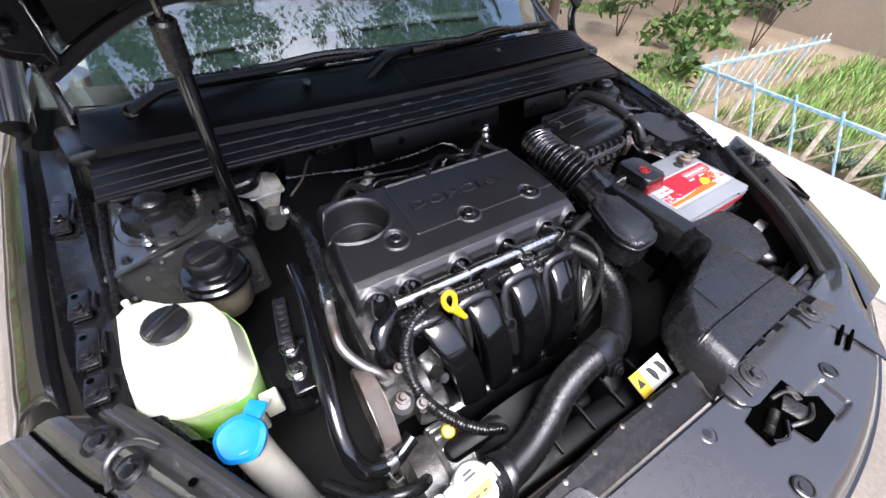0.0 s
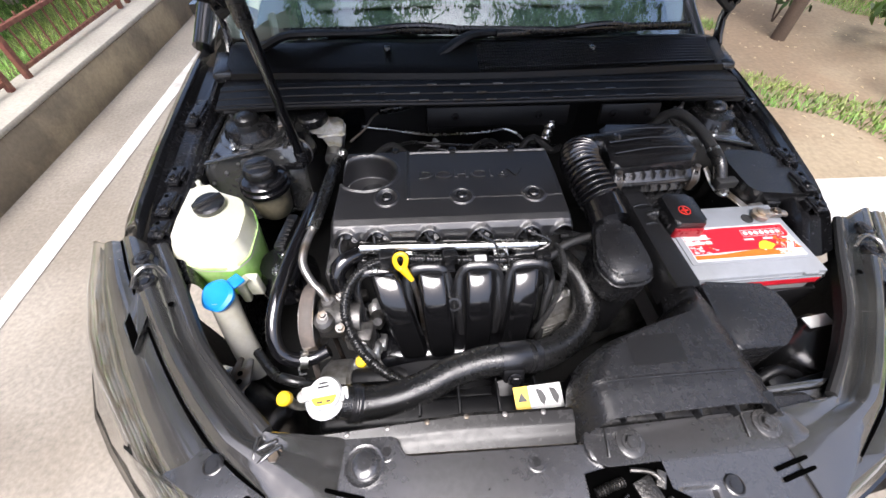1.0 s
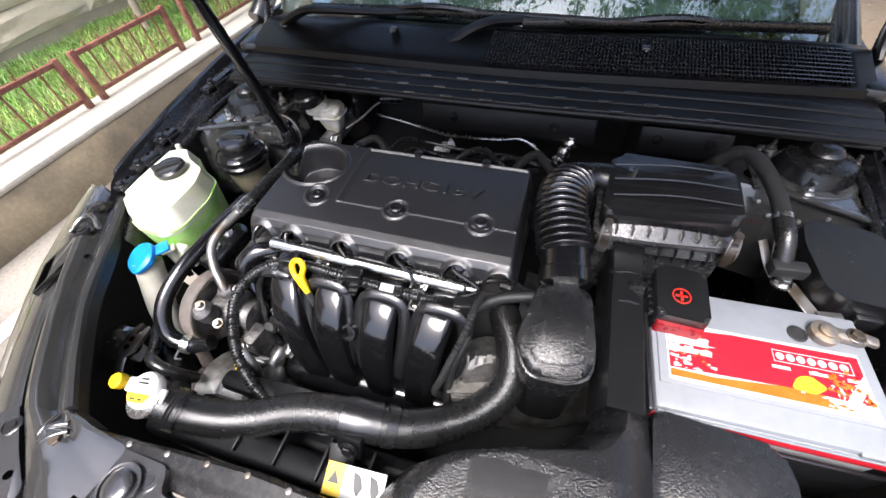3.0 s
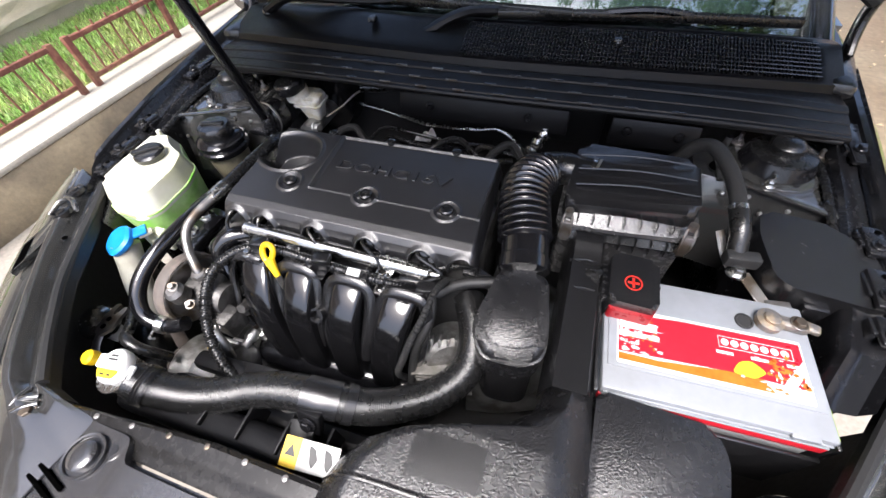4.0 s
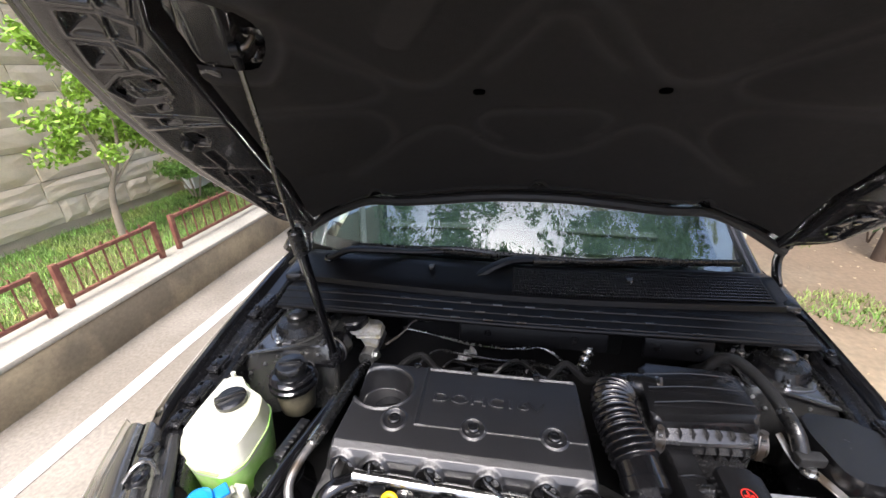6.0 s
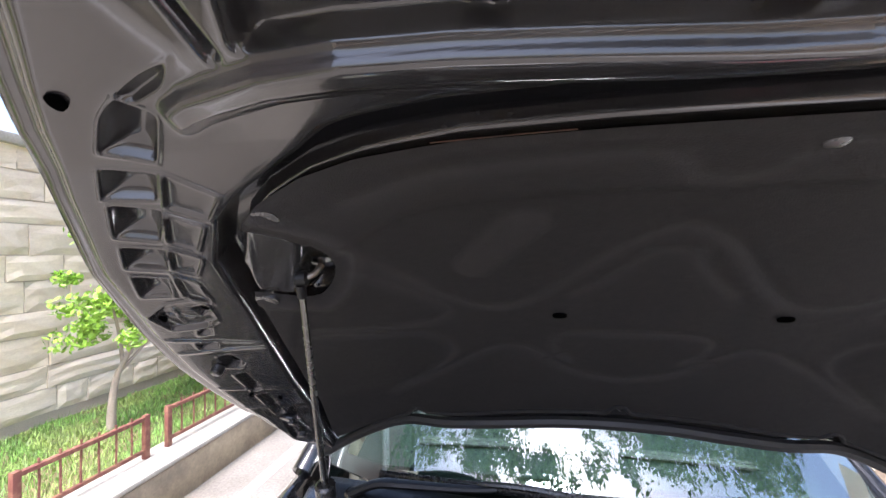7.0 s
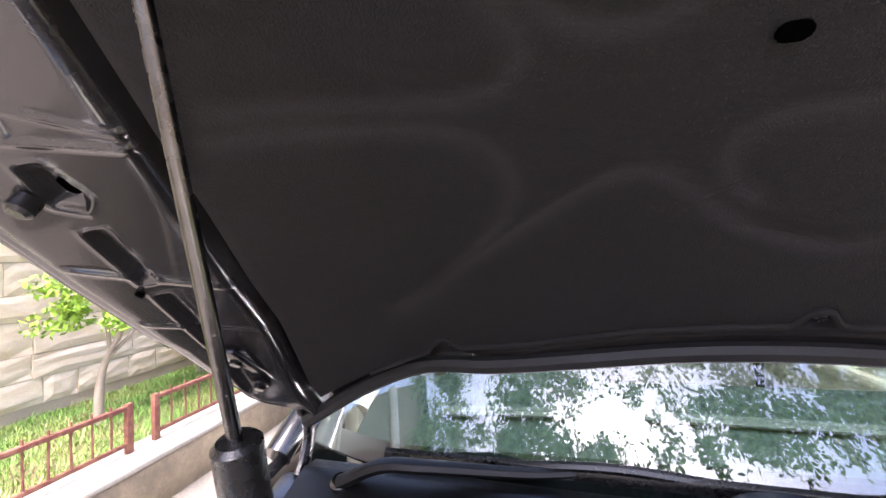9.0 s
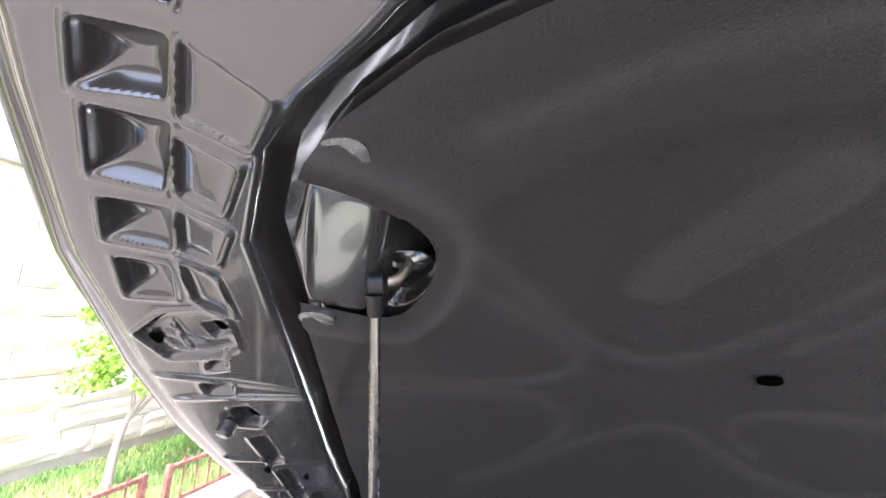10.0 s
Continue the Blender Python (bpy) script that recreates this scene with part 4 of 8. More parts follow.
# ---------- open hood ----------
HO, HV, HN = Vector((0, 1.0, 1.176)), Vector((0, -0.8018, 0.5975)), Vector((0, 0.5975, 0.8018))
HALF = [(-0.03, 0.63), (0.03, 0.665), (0.1, 0.683), (0.187, 0.692), (0.3, 0.688), (0.4, 0.68), (0.5, 0.662), (0.62, 0.63), (0.72, 0.584), (0.783, 0.55), (0.82, 0.524), (0.95, 0.425), (1.05, 0.325), (1.12, 0.19), (1.14, 0.1)]


def crown(u, v):
    """The hood's bulge along its length, fading towards the sides."""
    c = max(-0.045, 0.039 - 0.45 * (v - 0.45) ** 2)
    t = min(1.0, max(0.0, (abs(u) - 0.25) / 0.17))
    t = t * t * (3 - 2 * t)
    return c * (1 - t) if c > 0 else c * (1 - 0.5 * t)


def hood_point(u, v, down=0.0):
    w = crown(u, v) + 0.021 - 0.075 * max(0.0, (abs(u) - 0.38) / 0.28) ** 1.7 - 0.12 * max(0.0, v - 0.75) ** 2
    return HO + Vector((u, 0, 0)) + HV * v + HN * (w - down)


def half_width(v):
    return lerp(HALF, v)


def rear_edge(u):
    return 0.05 - 0.42 * u * u


OUTLINE = [(0.58, 0.05), (0.553, 0.25), (0.505, 0.5), (0.487, 0.595), (0.451, 0.651), (0.42, 0.675), (0.365, 0.701), (0.31, 0.716), (0.22, 0.729), (0.1, 0.733), (0.0, 0.7332)]
POCKET = [(0.464, 0.652), (0.418, 0.629), (0.39, 0.608), (0.376, 0.58), (0.38, 0.552), (0.398, 0.523), (0.428, 0.499), (0.512, 0.545), (0.508, 0.6)]


def half_planes(points):
    rows = []
    for (x0, y0), (x1, y1) in zip(points, points[1:]):
        l = math.hypot(x1 - x0, y1 - y0)
        rows.append(((y1 - y0) / l, -(x1 - x0) / l, ((y1 - y0) * x0 - (x1 - x0) * y0) / l))
    return np.array(rows)


LINER_PLANES = half_planes(OUTLINE)


def closed_planes(points):
    rows = half_planes(points + points[:1])
    c = np.mean(np.array(points), axis=0)
    return -rows if rows[0] @ np.array((c[0], c[1], -1)) > 0 else rows


POCKET_PLANES = closed_planes(POCKET)


def outside_liner(a, v):
    return float(np.max(LINER_PLANES @ np.array((a, v, -1))))


def outside_pocket(a, v):
    d = POCKET_PLANES @ np.array((a, v, -1))
    return float(np.log(np.sum(np.exp(d / 0.007))) * 0.007)


# pressed pockets beside the liner: corners, depth, height of the lip round them
CELLS = [([(0.502, 0.757), (0.471, 0.738), (0.437, 0.779), (0.452, 0.797), (0.473, 0.786)], 0.02, 0.001), ([(0.45, 0.799), (0.435, 0.782), (0.415, 0.8), (0.357, 0.817), (0.36, 0.823), (0.422, 0.811)], 0.017, 0.0006),
         ([(0.516, 0.742), (0.48, 0.727), (0.498, 0.7), (0.536, 0.714)], 0.018, 0.001), ([(0.537, 0.706), (0.503, 0.688), (0.53, 0.651), (0.56, 0.67)], 0.018, 0.001),
         ([(0.565, 0.656), (0.534, 0.639), (0.552, 0.608), (0.581, 0.628)], 0.016, 0.001), ([(0.585, 0.614), (0.56, 0.597), (0.574, 0.567), (0.599, 0.58)], 0.013, 0.001),
         ([(0.474, 0.724), (0.446, 0.69), (0.47, 0.667), (0.495, 0.691)], 0.0022, 0.0026), ([(0.503, 0.68), (0.482, 0.657), (0.506, 0.629), (0.522, 0.648)], 0.0022, 0.0026),
         ([(0.529, 0.637), (0.511, 0.614), (0.53, 0.592), (0.544, 0.609)], 0.0022, 0.0024), ([(0.551, 0.597), (0.539, 0.578), (0.546, 0.538), (0.562, 0.56)], 0.002, 0.0024)]
REAR_CELLS = [([(0.616, 0.543), (0.588, 0.556), (0.563, 0.55), (0.553, 0.532), (0.561, 0.497), (0.583, 0.494), (0.612, 0.506)], 0.005, 0.0025), ([(0.578, 0.533), (0.562, 0.53), (0.561, 0.512), (0.577, 0.51)], 0.012, 0.0),
              ([(0.592, 0.49), (0.577, 0.486), (0.582, 0.474), (0.597, 0.478)], 0.012, 0.0008), ([(0.611, 0.464), (0.588, 0.455), (0.596, 0.436), (0.615, 0.446)], 0.012, 0.0008),
              ([(0.609, 0.415), (0.594, 0.412), (0.591, 0.376), (0.602, 0.366), (0.616, 0.38)], 0.013, 0.0012), ([(0.62, 0.352), (0.604, 0.348), (0.613, 0.276), (0.628, 0.28)], 0.013, 0.0008),
              ([(0.63, 0.262), (0.615, 0.257), (0.63, 0.152), (0.644, 0.156)], 0.013, 0.0008), ([(0.645, 0.138), (0.632, 0.134), (0.643, 0.04), (0.654, 0.045)], 0.013, 0.0008)]
CELL_PLANES = [(closed_planes(p), np.mean(np.array(p), axis=0), max(math.hypot(x - p[0][0], y - p[0][1]) for x, y in p) + 0.012, depth, lip) for p, depth, lip in CELLS + REAR_CELLS]
RIBS = [(0.447, 0.8, 0.0035), (0.422, 0.5, 0.0035), (0.247, 1.0, 0.0045), (0.145, 1.0, 0.004)]
CREASES = [((0.593, 0.541), (0.597, 0.508)), ((0.604, 0.533), (0.584, 0.512))]
BEAD = [(0.0, 0.782), (0.05, 0.785), (0.14, 0.794), (0.21, 0.8), (0.275, 0.802), (0.335, 0.797), (0.4, 0.783), (0.45, 0.765)]


def step(x, c, soft):
    return 0.5 + 0.5 * math.tanh((x - c) / soft)


def hood_depth(u, v):
    """How far the pressed inner panel stands towards the engine."""
    a = abs(u)
    rim = half_width(v) - a
    h = 0.004 * math.tanh(max(0.0, rim) / 0.008)
    dl = outside_liner(a, v)
    wide = step(v, 0.712, 0.014) * (1 - step(a, 0.34, 0.035))
    shelf = step(dl, 0.0135 + 0.021 * wide, 0.0026 + 0.004 * wide)
    trench = math.exp(-((dl - 0.006 - 0.009 * wide) / (0.0068 + 0.0095 * wide)) ** 2)
    ribs = sum(math.exp(-((v - c - k * (a - 0.58)) / w) ** 2) for c, k, w in RIBS) if v < 0.56 else 0.0
    h -= 0.034 * trench * (1 - 0.55 * min(1.0, ribs))
    if shelf > 0.01:
        f = dl / (dl + max(rim, 0.001))
        hs = 0.02 - 0.012 * step(f, 0.86, 0.035) + 0.0025 * ribs * (1 - step(f, 0.8, 0.05))
        for planes, c, reach, depth, lip in CELL_PLANES:
            if math.hypot(a - c[0], v - c[1]) < reach:
                d = planes @ np.array((a, v, -1))
                q = float(np.log(np.sum(np.exp(d / 0.0016))) * 0.0016)
                hs -= depth * (1 - math.exp(-max(0.0, 0.0006 - q) / (0.0075 if depth > 0.01 else 0.0025)))
                hs += lip * math.exp(-((q - 0.002) / 0.0016) ** 2)
        if 0.57 < a < 0.62 and 0.49 < v < 0.56:
            for (x0, y0), (x1, y1) in CREASES:
                t = min(1.0, max(0.0, ((a - x0) * (x1 - x0) + (v - y0) * (y1 - y0)) / ((x1 - x0) ** 2 + (y1 - y0) ** 2)))
                hs += 0.002 * math.exp(-((a - x0 - t * (x1 - x0)) ** 2 + (v - y0 - t * (y1 - y0)) ** 2) / 0.0018 ** 2)
        b = v - lerp(BEAD, a)
        ends = 1 - step(a, 0.424, 0.006)
        hs += 0.015 * math.exp(-(b / 0.0135) ** 4) * ends
        beyond = step(b, 0.0235, 0.003)
        hs -= 0.01 * beyond * math.exp(-((a - 0.361) / 0.004) ** 2)
        lower = beyond * (1 - step(b, 0.095, 0.008)) * (1 - step(a, 0.336 - 0.5 * max(0.0, b - 0.03), 0.004))
        for c in (0.188, 0.03):
            lower *= 1 - 0.7 * bump_at(a, c, 0.011, 0.003) * step(b, 0.03, 0.004)
        h += (hs - 0.026 * lower) * shelf
    # pocket for the gas strut: a plate that curves down into a well at its inner end
    q = outside_pocket(a, v)
    if q < 0.02:
        w = (1 - step(q, 0.002, 0.0022)) * (1 - step(dl, -0.005, 0.003))
        s = a - 0.412 - 0.42 * (0.586 - v)
        floor = 0.02 - 0.036 * (1 - step(s, -0.004, 0.009)) + 0.0015 * math.exp(-((s - 0.06) / 0.004) ** 2)
        h = h * (1 - w) + floor * w
    return h


car_hood = thing("car_hood", (0, 1.03, 1.05), "open black hood seen from its pressed inner side", "hood")


def hood_grid(i, j):
    v = -0.03 + 1.165 * i
    # the columns crowd towards the side that is passed closely
    s = j / 0.74 - 1 if j < 0.74 else (j - 0.74) / 0.26
    u = math.copysign(1 - (1 - abs(s)) ** 1.35, s) * half_width(v)
    v = v + ((rear_edge(u) + 0.03) * (1 - i / 0.09) if i < 0.09 else 0.0)
    return hood_point(u, v, hood_depth(u, v))


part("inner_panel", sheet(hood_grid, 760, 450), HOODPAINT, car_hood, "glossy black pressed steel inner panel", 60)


def skin_grid(i, j):
    v = -0.035 + 1.18 * i
    s = 2 * j - 1
    u = s * (half_width(v) + 0.006)
    v = v + ((rear_edge(u) + 0.025) * (1 - i / 0.09) if i < 0.09 else 0.0)
    return hood_point(u, v, -0.012)


part("outer_skin", sheet(skin_grid, 40, 40, tuple(HN * 0.004)), PAINT, car_hood, "glossy black outer skin")
part("edge_hem", tube([hood_point(-(half_width(v) + 0.004), v, -0.004) for v in [-0.03 + 0.0585 * k for k in range(20)]], 0.007, 8, 0.02), PAINT, car_hood)
part("edge_hem", tube([hood_point((half_width(v) + 0.004), v, -0.004) for v in [-0.03 + 0.0585 * k for k in range(20)]], 0.007, 8, 0.02), PAINT, car_hood)

# pressed felt liner: lines where the felt is pressed thin, drawn on one half and mirrored
PRESSED = [[(-0.366, 0.588), (-0.33, 0.523), (-0.284, 0.453), (-0.238, 0.414), (-0.19, 0.41), (-0.152, 0.434), (-0.112, 0.475), (-0.074, 0.53), (-0.036, 0.57), (0.0, 0.592)],
           [(-0.366, 0.535), (-0.33, 0.485), (-0.292, 0.438), (-0.277, 0.412), (-0.277, 0.393), (-0.296, 0.38), (-0.345, 0.384), (-0.41, 0.402), (-0.485, 0.411)],
           [(-0.497, 0.389), (-0.42, 0.384), (-0.338, 0.362), (-0.3, 0.331), (-0.284, 0.293), (-0.294, 0.255), (-0.35, 0.2), (-0.43, 0.13)],
           [(-0.42, 0.126), (-0.325, 0.207), (-0.254, 0.26), (-0.21, 0.29), (-0.183, 0.297), (-0.158, 0.292), (-0.116, 0.257), (-0.072, 0.226), (0.0, 0.205)],
           [(0.03, 0.541), (-0.016, 0.541), (-0.041, 0.508), (-0.072, 0.468), (-0.1, 0.44)],
           [(0.03, 0.34), (-0.062, 0.34), (-0.1, 0.331), (-0.116, 0.31), (-0.108, 0.283), (-0.085, 0.262)],
           [(-0.34, 0.66), (-0.22, 0.694), (-0.1, 0.704), (-0.05, 0.7), (-0.03, 0.672), (0.0, 0.664)]]
SEG = []
for g in PRESSED:
    g = [(p.x, p.y) for p in smooth_path([(x, y, 0) for x, y in g], 0.02)]
    for sgn in (1, -1):
        for a, b in zip(g, g[1:]):
            SEG.append((sgn * a[0], a[1], sgn * b[0], b[1]))
SEG = np.array(SEG)
SEG_D = SEG[:, 2:] - SEG[:, :2]
SEG_L = np.sum(SEG_D ** 2, axis=1) + 1e-9


def pressed(u, v):
    """How thin the felt is pressed, from 0 to 1."""
    t = np.clip(((u - SEG[:, 0]) * SEG_D[:, 0] + (v - SEG[:, 1]) * SEG_D[:, 1]) / SEG_L, 0, 1)
    d = np.min(np.hypot(SEG[:, 0] + t * SEG_D[:, 0] - u, SEG[:, 1] + t * SEG_D[:, 1] - v))
    g = math.exp(-(d / 0.0095) ** 2)
    # a flat oval pad
    px, py, qx, qy = -0.225, 0.515, -0.165, 0.603
    t = min(1, max(0, ((u - px) * (qx - px) + (v - py) * (qy - py)) / ((qx - px) ** 2 + (qy - py) ** 2)))
    pad = 0.5 - 0.5 * math.tanh((math.hypot(px + t * (qx - px) - u, py + t * (qy - py) - v) - 0.026) / 0.003)
    # the border beyond the front step, and a ring round the strut pocket
    front = 0.5 + 0.5 * math.tanh((v - 0.655 + 0.12 * (abs(u) / 0.42) ** 4) / 0.006)
    return g, pad, front


def groove_depth(u, v):
    g, pad, front = pressed(u, v)
    return -0.0026 * g + 0.003 * pad + 0.004 * front - 0.004


def liner_at(u, v, rim):
    h = 0.02 + (groove_depth(u, v) + 0.006) * max(rim, 0.3)
    return hood_point(u, v, h)


def liner_mesh(around=520, rings=120):
    """A pad laid out in rings from its middle to its outline, open over the strut pocket."""
    cu, cv = 0.0, 0.36
    uv, keep = [(cu, cv)], [1.0]
    reach = []
    for k in range(around):
        a = 2 * math.pi * k / around
        lo, hi = 0.0, 0.9
        for q in range(18):
            mid = (lo + hi) / 2
            u, v = cu + mid * math.cos(a), cv + mid * math.sin(a)
            inside = outside_liner(abs(u), v) < -0.002 and v > rear_edge(u) + 0.058 + 0.02 * sum(math.exp(-((u - c) / 0.017) ** 4) for c in (-0.386, 0.012, 0.386))
            lo, hi = (mid, hi) if inside else (lo, mid)
        reach.append(lo)
    for r in range(1, rings + 1):
        for k in range(around):
            a = 2 * math.pi * k / around
            d = reach[k] * r / rings
            u, v = cu + d * math.cos(a), cv + d * math.sin(a)
            q = outside_pocket(abs(u), v) if abs(u) > 0.33 else 1.0
            if abs(q) < 0.006:
                e = 0.0005
                gu = (outside_pocket(abs(u) + e, v) - q) / e * math.copysign(1, u)
                gv = (outside_pocket(abs(u), v + e) - q) / e
                u, v = u - gu * q, v - gv * q
            uv.append((u, v))
            keep.append(q)
    vs, fs = [], []
    for k, (u, v) in enumerate(uv):
        r = (k + around - 1) // around
        edge = (1 - r / rings) * reach[(k - 1) % around] if k else 1.0
        rim = min(1.0, max(0.0, min(edge, max(0.0, keep[k])) / 0.007))
        ring = 0.005 * math.exp(-((keep[k] - 0.022) / 0.008) ** 2)
        vs.append(liner_at(u, v, rim) - HN * ring)
    for k in range(around):
        fs.append((0, 1 + k, 1 + (k + 1) % around))
    for r in range(1, rings):
        for k in range(around):
            a, b = 1 + (r - 1) * around + k, 1 + (r - 1) * around + (k + 1) % around
            f = (a, a + around, b + around, b)
            if min(keep[q] for q in f) > -0.0055:
                fs.append(f)
    return vs, fs


liner = part("hood_liner", liner_mesh(), LINER, car_hood, "dark grey pressed felt sound liner", 70)
# paler colour for the light on pressed lines, pad, border and pocket ring
lightness = liner.data.attributes.new("liner_lightness", "FLOAT", "POINT")
for k, q in enumerate(liner.data.vertices):
    d = q.co - HO
    g, pad, front = pressed(d.x, d.dot(HV))
    q_ring = outside_pocket(abs(d.x), d.dot(HV)) if abs(d.x) > 0.33 else 1.0
    lightness.data[k].value = min(1.0, 0.6 * g + 0.6 * pad + 0.2 * front + 0.8 * math.exp(-((q_ring - 0.022) / 0.008) ** 2))
for u, v in ((-0.419, 0.656), (-0.488, 0.517), (0.419, 0.656), (0.488, 0.517)):
    part("liner_clip", lathe([(0.0135, -0.004), (0.0135, 0.0005), (0.011, 0.0015)], hood_point(u, v, 0.025), -HN, 24, lambda a: 1 + 0.2 * math.cos(2 * a)), SATIN, liner, "flat oval clip")
for u in (-0.113, 0.172):
    part("liner_hole", lathe([(0.008, -0.001), (0.008, 0.0015), (0.006, 0.0015)], liner_at(u, 0.392, 1.0) - HN * 0.002, -HN, 20, lambda a: 1.0 + 0.25 * math.cos(2 * a)), HOLE_SHADE, liner, "black disc drawing the shade of a hole in the liner")
part("liner_clip", lathe([(0.007, -0.004), (0.007, 0.001), (0.005, 0.002)], liner_at(0.045, 0.706, 1.0), -HN, 24, lambda a: 1 + 0.25 * math.cos(2 * a)), SATIN, liner, "flat oval clip")
part("rust_line", tube([hood_point(u, 0.7335 - 0.005 * (u / 0.2) ** 2, 0.021) for u in (-0.24, -0.2, -0.16, -0.13)], 0.0008, 6, 0.01, True, 0.6), RUST, car_hood, "line of brown surface rust")
for sgn in (-1, 1):
    for u, v, r in ((0.611, 0.53, 0.0055), (0.57, 0.521, 0.006), (0.6, 0.388, 0.008), (0.487, 0.804, 0.0065), (0.608, 0.222, 0.0035), (0.635, 0.27, 0.004)):
        part("panel_hole", lathe([(r, -0.001), (r, 0.002), (r * 0.7, 0.002)], hood_point(sgn * u, v, hood_depth(sgn * u, v) + 0.001), -HN, 18), HOLE_SHADE, car_hood)
    part("bump_stop", lathe([(0.009, 0), (0.009, 0.011), (0.006, 0.014)], hood_point(sgn * 0.622, 0.39, hood_depth(sgn * 0.622, 0.39)), -HN, 16), RUBBER, car_hood, "black rubber bump stop")
    hinge = part("hinge", join(tube([hood_point(sgn * 0.626, 0.13, 0.022), (sgn * 0.628, 0.945, 1.152), (sgn * 0.64, 0.985, 1.118), (sgn * 0.651, 1.04, 1.066), (sgn * 0.655, 1.063, 1.015), (sgn * 0.655, 1.05, 0.975), (sgn * 0.655, 1.03, 0.95)], 0.0095, 10, 0.008, True, 1.6), lathe([(0.0, -0.012), (0.016, -0.012), (0.016, 0.012), (0.0, 0.012)], (sgn * 0.64, 0.985, 1.118), (1, 0, 0), 18), lathe([(0.0, -0.01), (0.012, -0.01), (0.012, 0.01), (0.0, 0.01)], (sgn * 0.653, 1.05, 1.056), (1, 0, 0), 18), box(hood_point(sgn * 0.628, 0.09, 0.022), (0.03, 0.12, 0.008), 0.003, 0, 2, -36)), BAYPAINT, car_hood, "black hood hinge arm")
    for v in (0.06, 0.12):
        part("hinge_bolt", bolt_shape(hood_point(sgn * 0.628, v, 0.026), 0.008, 0.008, tuple(-HN)), BAYPAINT, hinge)
def rear_roll(u):
    return rear_edge(u) + 0.056 + 0.02 * sum(math.exp(-((u - c) / 0.017) ** 4) for c in (-0.386, 0.012, 0.386))


part("liner_edge", tube([hood_point(u, rear_roll(u), 0.021) for u in [-0.5 + 0.01 * k for k in range(101)]], 0.0045, 8, 0.006), LINER, liner, "rolled rear edge of the felt")
for u in (-0.386, 0.012, 0.386):
    part("liner_clip", lathe([(0.009, -0.004), (0.009, 0.003), (0.005, 0.005)], hood_point(u, rear_edge(u) + 0.064, 0.016), -HN, 18, lambda a: 1 + 0.3 * math.cos(2 * a)), RUBBER, liner, "black clip under the felt's arch")
part("edge_seal", tube([hood_point(u, rear_edge(u) + 0.012, 0.016) for u in [-0.645 + 0.1075 * k for k in range(13)]], 0.012, 8, 0.02), SEAL, car_hood, "rubber seal along the rear edge")

gas_strut = thing("gas_strut", (-0.45, 0.73, 0.83), "black gas strut holding the hood open", "gas strut")
B0, B1, B2 = Vector((-0.432, 0.558, 1.494)), Vector((-0.44, 0.634, 1.205)), Vector((-0.449, 0.722, 0.86))
part("rod", tube([B0 + Vector((0, 0, 0.0)), B1], 0.0043, 12, 0.1), RODSTEEL, gas_strut, "grey steel rod")
part("cylinder", tube([B1, B1.lerp(B2, 0.5), B2], 0.0105, 16, 0.01), GLOSS, gas_strut, "glossy black cylinder")
part("collar", tube([B1 + Vector((0, 0, 0.004)), B1.lerp(B2, 0.08), B1.lerp(B2, 0.16)], lambda s, L: 0.0142 if 0.003 < s < L - 0.006 else 0.011, 18, 0.003), RUBBER, gas_strut)
part("end_fitting", join(lathe([(0.0045, -0.02), (0.0062, -0.017), (0.0062, -0.006), (0.008, -0.003)], B0, (0, -0.25, 1), 14), lathe([(0.0075, -0.008), (0.0098, -0.006), (0.0098, 0.005), (0.006, 0.008)], B0 + Vector((0.002, 0.001, 0.005)), (1, 0.2, 0.1), 18)), COWLBLACK, gas_strut, "black ball socket")
part("ball_stud", tube([B0 + Vector((0.006, 0.001, 0.006)), B0 + Vector((0.016, 0.004, 0.01)), B0 + Vector((0.022, 0.012, 0.022))], 0.0042, 10, 0.004), DULLSTEEL, gas_strut, "steel ball stud")
part("stud_plate", moved(lathe([(0.017, 0), (0.017, 0.003), (0.008, 0.005)], (0, 0, 0), tuple(-HN), 20, lambda a: 1 + 0.25 * math.cos(2 * a)), Matrix.Translation(B0 + Vector((0.02, 0.014, 0.026)))), GLOSS, gas_strut, "black bolted stud plate")
part("foot", join(lathe([(0.014, 0), (0.014, 0.03), (0.01, 0.035)], B2 + Vector((0, 0.002, -0.03)), (0, 0, 1), 14), box(tuple(B2 + Vector((-0.02, 0, -0.03))), (0.05, 0.04, 0.012), 0.003)), BAYPAINT, gas_strut)

# ---------- engine ----------
engine = thing("engine", (-0.1, 0.5, 0.45), "transverse engine with aluminium castings and dark accessories", "engine")
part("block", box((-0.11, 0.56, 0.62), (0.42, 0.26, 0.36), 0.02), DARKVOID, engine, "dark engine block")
part("cylinder_head", box((-0.11, 0.555, 0.81), (0.44, 0.19, 0.06), 0.012), DARKALU, engine, "cast aluminium cylinder head")
part("timing_case", join(box((-0.335, 0.5, 0.7), (0.04, 0.24, 0.28), 0.015), box((-0.345, 0.42, 0.76), (0.03, 0.05, 0.1), 0.01), box((-0.35, 0.54, 0.74), (0.03, 0.04, 0.16), 0.01)), DARKALU, engine, "cast aluminium timing case")
part("gearbox", join(lathe([(0.16, 0), (0.15, 0.06), (0.11, 0.16), (0.1, 0.22)], (0.12, 0.5, 0.56), (1, 0, 0), 28)), ALU, engine, "grey gearbox casing")
